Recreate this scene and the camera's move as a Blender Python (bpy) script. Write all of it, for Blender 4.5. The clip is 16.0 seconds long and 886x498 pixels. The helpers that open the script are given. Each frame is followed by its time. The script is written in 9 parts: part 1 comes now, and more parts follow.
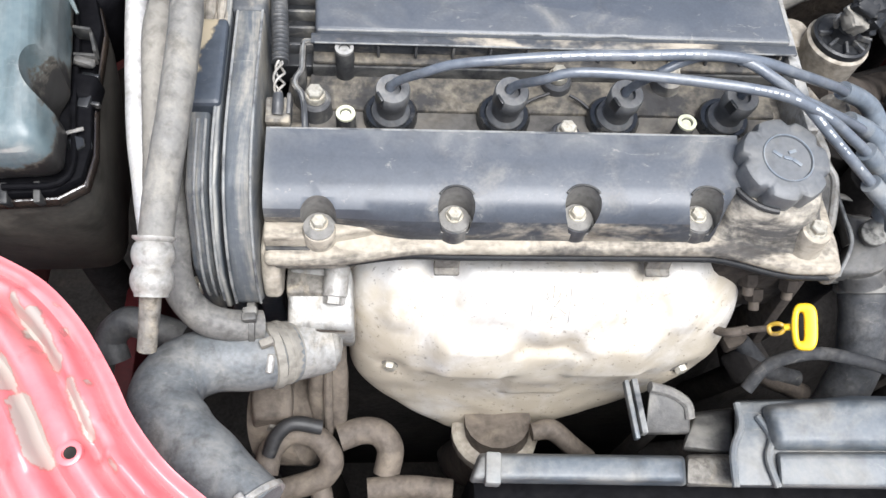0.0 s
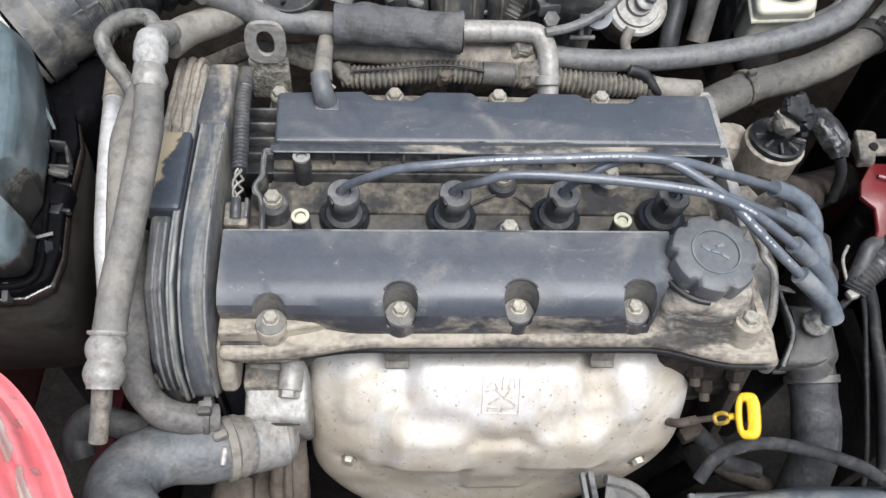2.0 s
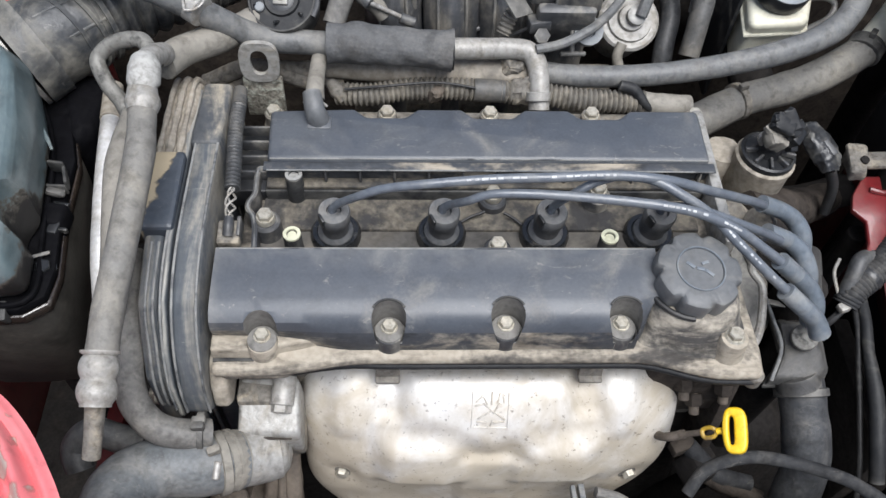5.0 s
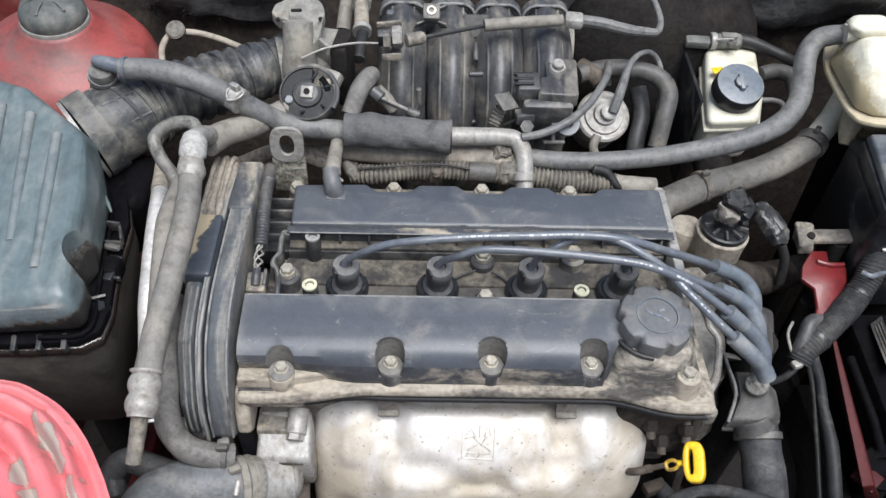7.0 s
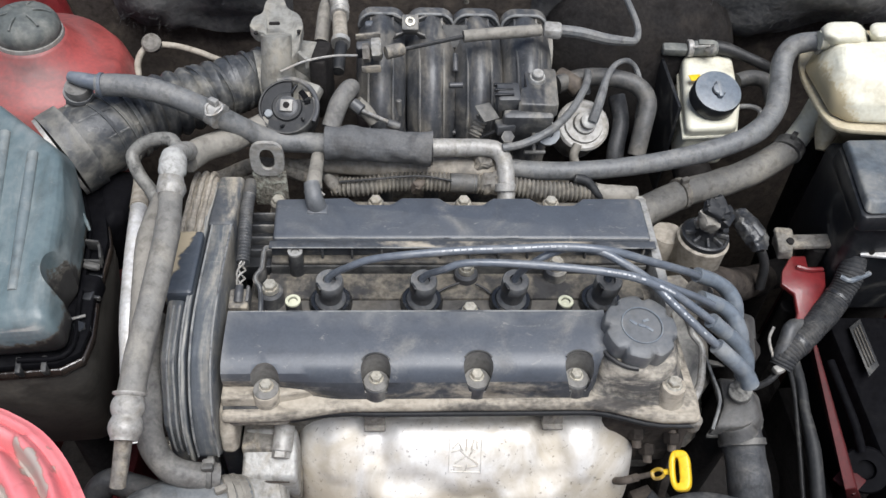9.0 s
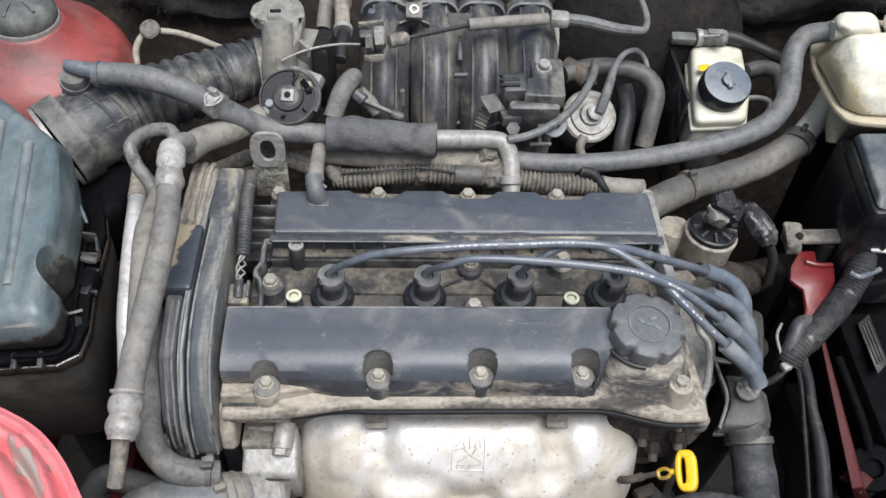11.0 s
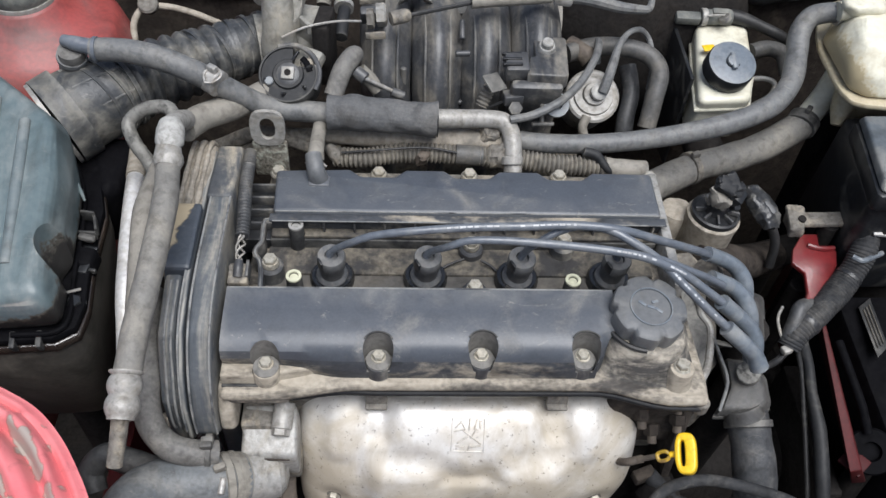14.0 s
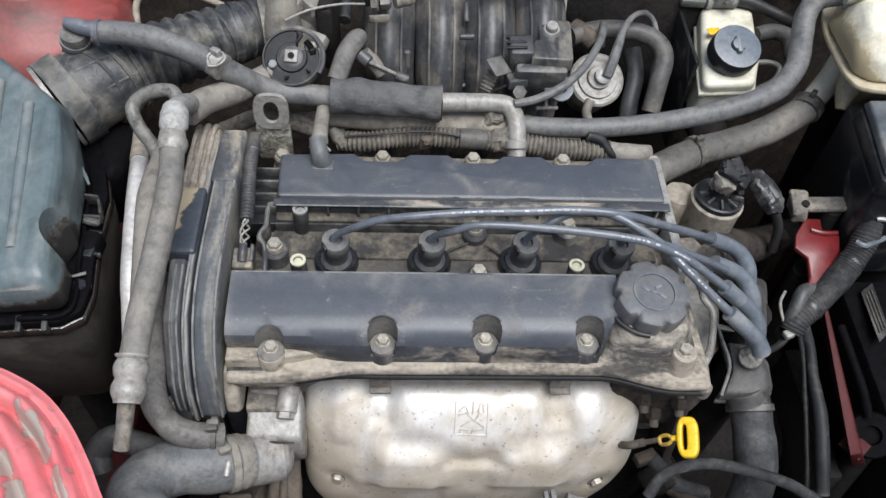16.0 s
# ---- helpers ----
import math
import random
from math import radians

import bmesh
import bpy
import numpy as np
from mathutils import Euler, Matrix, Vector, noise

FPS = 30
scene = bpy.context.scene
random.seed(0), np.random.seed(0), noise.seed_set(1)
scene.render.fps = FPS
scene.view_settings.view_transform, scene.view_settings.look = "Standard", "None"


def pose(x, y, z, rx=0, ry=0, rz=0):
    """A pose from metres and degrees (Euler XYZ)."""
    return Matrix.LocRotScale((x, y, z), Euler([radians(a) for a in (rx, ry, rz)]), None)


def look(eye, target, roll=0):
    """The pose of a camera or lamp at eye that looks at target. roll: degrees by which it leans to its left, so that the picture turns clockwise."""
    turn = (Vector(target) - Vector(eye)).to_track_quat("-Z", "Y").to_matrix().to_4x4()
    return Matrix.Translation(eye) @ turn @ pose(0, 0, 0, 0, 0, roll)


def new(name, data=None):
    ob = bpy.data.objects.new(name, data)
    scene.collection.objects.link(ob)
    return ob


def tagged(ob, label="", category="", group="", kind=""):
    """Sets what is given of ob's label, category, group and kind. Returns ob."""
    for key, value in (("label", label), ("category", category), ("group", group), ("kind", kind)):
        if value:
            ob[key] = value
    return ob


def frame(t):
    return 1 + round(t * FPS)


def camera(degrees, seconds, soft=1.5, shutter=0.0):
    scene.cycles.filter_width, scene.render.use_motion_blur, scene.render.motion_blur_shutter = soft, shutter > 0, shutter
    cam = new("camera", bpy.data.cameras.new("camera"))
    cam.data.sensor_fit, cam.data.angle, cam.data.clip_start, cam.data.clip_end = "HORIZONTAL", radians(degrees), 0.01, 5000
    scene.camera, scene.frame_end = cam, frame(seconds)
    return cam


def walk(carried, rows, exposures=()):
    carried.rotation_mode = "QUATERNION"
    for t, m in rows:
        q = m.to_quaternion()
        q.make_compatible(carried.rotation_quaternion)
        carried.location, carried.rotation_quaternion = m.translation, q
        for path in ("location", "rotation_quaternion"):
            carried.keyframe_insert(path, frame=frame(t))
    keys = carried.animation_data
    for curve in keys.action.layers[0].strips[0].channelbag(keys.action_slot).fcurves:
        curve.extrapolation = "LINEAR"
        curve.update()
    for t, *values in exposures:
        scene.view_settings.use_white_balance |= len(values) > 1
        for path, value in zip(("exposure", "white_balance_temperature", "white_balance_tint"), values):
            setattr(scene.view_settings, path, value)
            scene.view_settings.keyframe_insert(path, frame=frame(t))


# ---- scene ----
cam = camera(56.2, 16.0)
PATH = [
    (0, (-0.136, -0.366, 1.351), (0.018, 0.544, -0.423), 9.0),
    (0.5, (-0.13, -0.369, 1.351), (0.03, 0.538, -0.424), 9.7),
    (1, (-0.135, -0.37, 1.343), (0.041, 0.592, -0.401), 10.4),
    (1.5, (-0.123, -0.38, 1.348), (0.015, 0.632, -0.372), 5.9),
    (2, (-0.088, -0.389, 1.376), (0.024, 0.741, -0.271), 4.9),
    (2.5, (-0.076, -0.388, 1.381), (0.012, 0.755, -0.258), 4.3),
    (3, (-0.074, -0.378, 1.383), (0.003, 0.752, -0.266), 3.5),
    (5.3, (-0.069, -0.388, 1.395), (0.013, 0.746, -0.251), 3.5),
    (5.5, (-0.067, -0.395, 1.401), (0.015, 0.777, -0.218), 3.4),
    (6, (-0.059, -0.437, 1.42), (0.009, 0.847, -0.112), 2.9),
    (6.5, (-0.055, -0.488, 1.449), (0.02, 0.857, -0.029), 3.0),
    (7, (-0.059, -0.491, 1.445), (-0.012, 0.858, -0.031), 2.5),
    (7.5, (-0.063, -0.488, 1.45), (0.008, 0.88, -0.008), 2.9),
    (8, (-0.063, -0.49, 1.451), (0.028, 0.891, 0.007), 3.2),
    (8.5, (-0.064, -0.487, 1.451), (0.033, 0.877, -0.009), 3.1),
    (9, (-0.064, -0.482, 1.451), (0.036, 0.868, -0.021), 3.2),
    (9.5, (-0.066, -0.475, 1.45), (0.038, 0.864, -0.032), 3.4),
    (10, (-0.065, -0.471, 1.448), (0.035, 0.863, -0.039), 3.4),
    (12.5, (-0.069, -0.46, 1.446), (0.032, 0.838, -0.072), 3.9),
    (13, (-0.068, -0.461, 1.445), (0.032, 0.832, -0.077), 4.1),
    (13.5, (-0.068, -0.461, 1.445), (0.035, 0.824, -0.083), 4.2),
    (14, (-0.069, -0.459, 1.445), (0.036, 0.82, -0.089), 4.3),
    (14.5, (-0.069, -0.457, 1.444), (0.038, 0.809, -0.1), 4.5),
    (15, (-0.068, -0.452, 1.445), (0.046, 0.78, -0.127), 4.9),
    (15.5, (-0.073, -0.455, 1.446), (0.035, 0.782, -0.122), 4.9),
    (16, (-0.072, -0.457, 1.448), (0.032, 0.786, -0.116), 4.5),
]
walk(cam, [(t, look(eye, target, roll)) for t, eye, target, roll in PATH],
     exposures=[(0, 0.81), (0.5, 0.60), (1.5, 0.44), (2.0, 0.26), (3.2, 0.16), (5.5, 0.15), (7.0, 0.19), (8.0, 0.13), (10, 0.12), (13, 0.02), (16, -0.03)])

# ---------------------------------------------------------------- light: a bright overcast sky
world = bpy.data.worlds.new("overcast_sky")
scene.world = world
world.use_nodes = True
wn = world.node_tree.nodes
sky = wn.new("ShaderNodeTexSky")
sky.sky_type = "NISHITA"
sky.sun_disc = False
sky.sun_elevation, sky.sun_rotation = radians(71), radians(151)
sky.air_density, sky.dust_density, sky.ozone_density = 1.0, 4.0, 1.0
wn["Background"].inputs["Strength"].default_value = 0.11
world.node_tree.links.new(sky.outputs[0], wn["Background"].inputs["Color"])
sun_data = bpy.data.lights.new("sun", "SUN")
sun_data.energy, sun_data.angle, sun_data.color = 4.3, radians(45), (0.97, 1.0, 1.04)
sun = new("sun", sun_data)
sun.matrix_world = look((0.5, -0.9, 3.0), (0, 0, 0))

# ---------------------------------------------------------------- materials


def rgb(c):
    return (c[0], c[1], c[2], 1.0)


def material(name, base, second=None, dust=None, dust_amount=0.35, rough=0.55, metal=0.0, scale=14.0, bump=0.25, coat=0.0,
             fine=220.0, spec=0.5, rough_dust=0.85, contrast=0.16, per_object=0.0, grime=0.55, stretch=(1, 1, 1), detail=7.0, scorch_shade=None, spot=3.1, warp=0.5, grime_at=(0.48, 0.70), scuff=0.0, edge_wear=0.0, bare=None, bare_rim=(0.36, 0.13, 0.12)):
    """A worn surface: the base colour varied by a second one at large scale, and dust or grime in patches."""
    m = bpy.data.materials.new(name)
    m.use_nodes = True
    n, l = m.node_tree.nodes, m.node_tree.links
    b = n["Principled BSDF"]
    co = n.new("ShaderNodeTexCoord")
    big = n.new("ShaderNodeTexNoise")
    big.inputs["Scale"].default_value, big.inputs["Detail"].default_value, big.inputs["Roughness"].default_value = scale, detail, 0.62
    big.inputs["Distortion"].default_value = warp
    mp = n.new("ShaderNodeMapping")
    mp.inputs["Scale"].default_value = stretch
    l.new(co.outputs["Object"], mp.inputs["Vector"])
    l.new(mp.outputs[0], big.inputs["Vector"])
    small = n.new("ShaderNodeTexNoise")
    small.inputs["Scale"].default_value, small.inputs["Detail"].default_value = fine, 5.0
    l.new(co.outputs["Object"], small.inputs["Vector"])
    mix1 = n.new("ShaderNodeMix")
    mix1.data_type = "RGBA"
    s = second or tuple(x * 0.7 for x in base)
    mix1.inputs["A"].default_value, mix1.inputs["B"].default_value = rgb(base), rgb(s)
    r1 = n.new("ShaderNodeMapRange")
    r1.inputs["From Min"].default_value, r1.inputs["From Max"].default_value = 0.35, 0.65
    l.new(small.outputs["Fac"], r1.inputs["Value"])
    l.new(r1.outputs[0], mix1.inputs["Factor"])
    out = mix1.outputs["Result"]
    b.inputs["Roughness"].default_value = rough
    if dust:
        r2 = n.new("ShaderNodeMapRange")
        edge = 0.72 - 0.44 * dust_amount
        r2.inputs["From Min"].default_value, r2.inputs["From Max"].default_value = edge - contrast / 2, edge + contrast
        r2.interpolation_type = "SMOOTHSTEP"
        add = n.new("ShaderNodeMath")
        add.operation = "MULTIPLY_ADD"
        add.inputs[1].default_value, add.inputs[2].default_value = 0.14, -0.07
        l.new(small.outputs["Fac"], add.inputs[0])
        plus = n.new("ShaderNodeMath")
        l.new(big.outputs["Fac"], plus.inputs[0])
        l.new(add.outputs[0], plus.inputs[1])
        if scorch_shade:
            # tan heat stain plus painted-in shade, fading upwards from a height over the base of the thing
            sep = n.new("ShaderNodeSeparateXYZ")
            l.new(co.outputs["Object"], sep.inputs[0])
            lower_tint = n.new("ShaderNodeMapRange")
            lower_tint.inputs["From Min"].default_value, lower_tint.inputs["From Max"].default_value = scorch_shade
            lower_tint.inputs["To Min"].default_value, lower_tint.inputs["To Max"].default_value = 0.20, -0.07
            l.new(sep.outputs["Z"], lower_tint.inputs["Value"])
            more = n.new("ShaderNodeMath")
            l.new(plus.outputs[0], more.inputs[0])
            l.new(lower_tint.outputs[0], more.inputs[1])
            plus = more
        l.new(plus.outputs[0], r2.inputs["Value"])
        mix2 = n.new("ShaderNodeMix")
        mix2.data_type = "RGBA"
        l.new(r2.outputs[0], mix2.inputs["Factor"])
        l.new(out, mix2.inputs["A"])
        mix2.inputs["B"].default_value = rgb(dust)
        out = mix2.outputs["Result"]
        r3 = n.new("ShaderNodeMapRange")
        r3.inputs["To Min"].default_value, r3.inputs["To Max"].default_value = rough, rough_dust
        l.new(r2.outputs[0], r3.inputs["Value"])
        l.new(r3.outputs[0], b.inputs["Roughness"])
        if metal:
            r4 = n.new("ShaderNodeMapRange")
            r4.inputs["To Min"].default_value, r4.inputs["To Max"].default_value = metal, 0.0
            l.new(r2.outputs[0], r4.inputs["Value"])
            l.new(r4.outputs[0], b.inputs["Metallic"])
    else:
        b.inputs["Metallic"].default_value = metal
    if grime:
        spots = n.new("ShaderNodeTexNoise")
        spots.inputs["Scale"].default_value, spots.inputs["Detail"].default_value, spots.inputs["Roughness"].default_value = scale * spot, 6.0, 0.62
        spots.inputs["Distortion"].default_value = warp * 0.5
        l.new(mp.outputs[0], spots.inputs["Vector"])
        r6 = n.new("ShaderNodeMapRange")
        r6.inputs["From Min"].default_value, r6.inputs["From Max"].default_value = grime_at
        r6.inputs["To Max"].default_value = grime
        l.new(spots.outputs["Fac"], r6.inputs["Value"])
        mix3 = n.new("ShaderNodeMix")
        mix3.data_type = "RGBA"
        mix3.blend_type = "MULTIPLY"
        mix3.inputs["B"].default_value = (0.30, 0.28, 0.26, 1)
        l.new(r6.outputs[0], mix3.inputs["Factor"])
        l.new(out, mix3.inputs["A"])
        out = mix3.outputs["Result"]
    if scuff:
        # pale rubbed flecks and scratches
        sm = n.new("ShaderNodeMapping")
        sm.inputs["Scale"].default_value = (1.0, 2.6, 1.4)
        sm.inputs["Rotation"].default_value = (0.3, 0.2, 0.6)
        l.new(co.outputs["Object"], sm.inputs["Vector"])
        sn = n.new("ShaderNodeTexNoise")
        sn.inputs["Scale"].default_value, sn.inputs["Detail"].default_value, sn.inputs["Roughness"].default_value = 42.0, 9.0, 0.72
        sn.inputs["Distortion"].default_value = 1.4
        l.new(sm.outputs[0], sn.inputs["Vector"])
        r7 = n.new("ShaderNodeMapRange")
        r7.inputs["From Min"].default_value, r7.inputs["From Max"].default_value, r7.inputs["To Max"].default_value = 0.60, 0.72, scuff
        l.new(sn.outputs["Fac"], r7.inputs["Value"])
        mix4 = n.new("ShaderNodeMix")
        mix4.data_type = "RGBA"
        mix4.inputs["B"].default_value = (0.33, 0.31, 0.27, 1)
        l.new(r7.outputs[0], mix4.inputs["Factor"])
        l.new(out, mix4.inputs["A"])
        out = mix4.outputs["Result"]
    if edge_wear:
        # convex edges rubbed pale
        geo = n.new("ShaderNodeNewGeometry")
        r8 = n.new("ShaderNodeMapRange")
        r8.inputs["From Min"].default_value, r8.inputs["From Max"].default_value, r8.inputs["To Max"].default_value = 0.53, 0.66, edge_wear
        l.new(geo.outputs["Pointiness"], r8.inputs["Value"])
        broken = n.new("ShaderNodeMath")
        broken.operation = "MULTIPLY"
        rb = n.new("ShaderNodeMapRange")
        rb.inputs["From Min"].default_value, rb.inputs["From Max"].default_value = 0.36, 0.60
        l.new(big.outputs["Fac"], rb.inputs["Value"])
        l.new(r8.outputs[0], broken.inputs[0])
        l.new(rb.outputs[0], broken.inputs[1])
        mix5 = n.new("ShaderNodeMix")
        mix5.data_type = "RGBA"
        mix5.inputs["B"].default_value = (0.40, 0.385, 0.345, 1)
        l.new(broken.outputs[0], mix5.inputs["Factor"])
        l.new(out, mix5.inputs["A"])
        out = mix5.outputs["Result"]
    if bare:
        # flaked paint, sand, brown tint or dark areas inside the patches that the mesh names, with ragged edges and a
        # dark rim
        lay = n.new("ShaderNodeAttribute")
        lay.attribute_name = "peel"
        rag = n.new("ShaderNodeTexNoise")
        rag.inputs["Scale"].default_value, rag.inputs["Detail"].default_value, rag.inputs["Roughness"].default_value = 130.0, 6.0, 0.65
        l.new(co.outputs["Object"], rag.inputs["Vector"])
        edge_sum = n.new("ShaderNodeMath")
        edge_sum.operation = "MULTIPLY_ADD"
        edge_sum.inputs[1].default_value = 0.45
        l.new(rag.outputs["Fac"], edge_sum.inputs[0])
        l.new(lay.outputs["Fac"], edge_sum.inputs[2])
        for lo, hi, col in ((0.74, 0.79, bare_rim), (0.79, 0.84, bare)):
            rp = n.new("ShaderNodeMapRange")
            rp.inputs["From Min"].default_value, rp.inputs["From Max"].default_value = lo, hi
            l.new(edge_sum.outputs[0], rp.inputs["Value"])
            mp5 = n.new("ShaderNodeMix")
            mp5.data_type = "RGBA"
            mp5.inputs["B"].default_value = rgb(col)
            l.new(rp.outputs[0], mp5.inputs["Factor"])
            l.new(out, mp5.inputs["A"])
            out = mp5.outputs["Result"]
    if per_object:
        info = n.new("ShaderNodeObjectInfo")
        hsv = n.new("ShaderNodeHueSaturation")
        r5 = n.new("ShaderNodeMapRange")
        r5.inputs["To Min"].default_value, r5.inputs["To Max"].default_value = 1 - per_object, 1 + per_object
        l.new(info.outputs["Random"], r5.inputs["Value"])
        l.new(r5.outputs[0], hsv.inputs["Value"])
        l.new(out, hsv.inputs["Color"])
        out = hsv.outputs["Color"]
    l.new(out, b.inputs["Base Color"])
    b.inputs["Specular IOR Level"].default_value = spec
    b.inputs["Coat Weight"].default_value = coat
    b.inputs["Coat Roughness"].default_value = 0.12
    if bump:
        h = n.new("ShaderNodeMath")
        h.operation = "MULTIPLY_ADD"
        h.inputs[1].default_value = 2.5
        l.new(big.outputs["Fac"], h.inputs[0])
        l.new(small.outputs["Fac"], h.inputs[2])
        bp = n.new("ShaderNodeBump")
        bp.inputs["Strength"].default_value, bp.inputs["Distance"].default_value = bump, 0.0012
        l.new(h.outputs[0], bp.inputs["Height"])
        l.new(bp.outputs[0], b.inputs["Normal"])
    return m


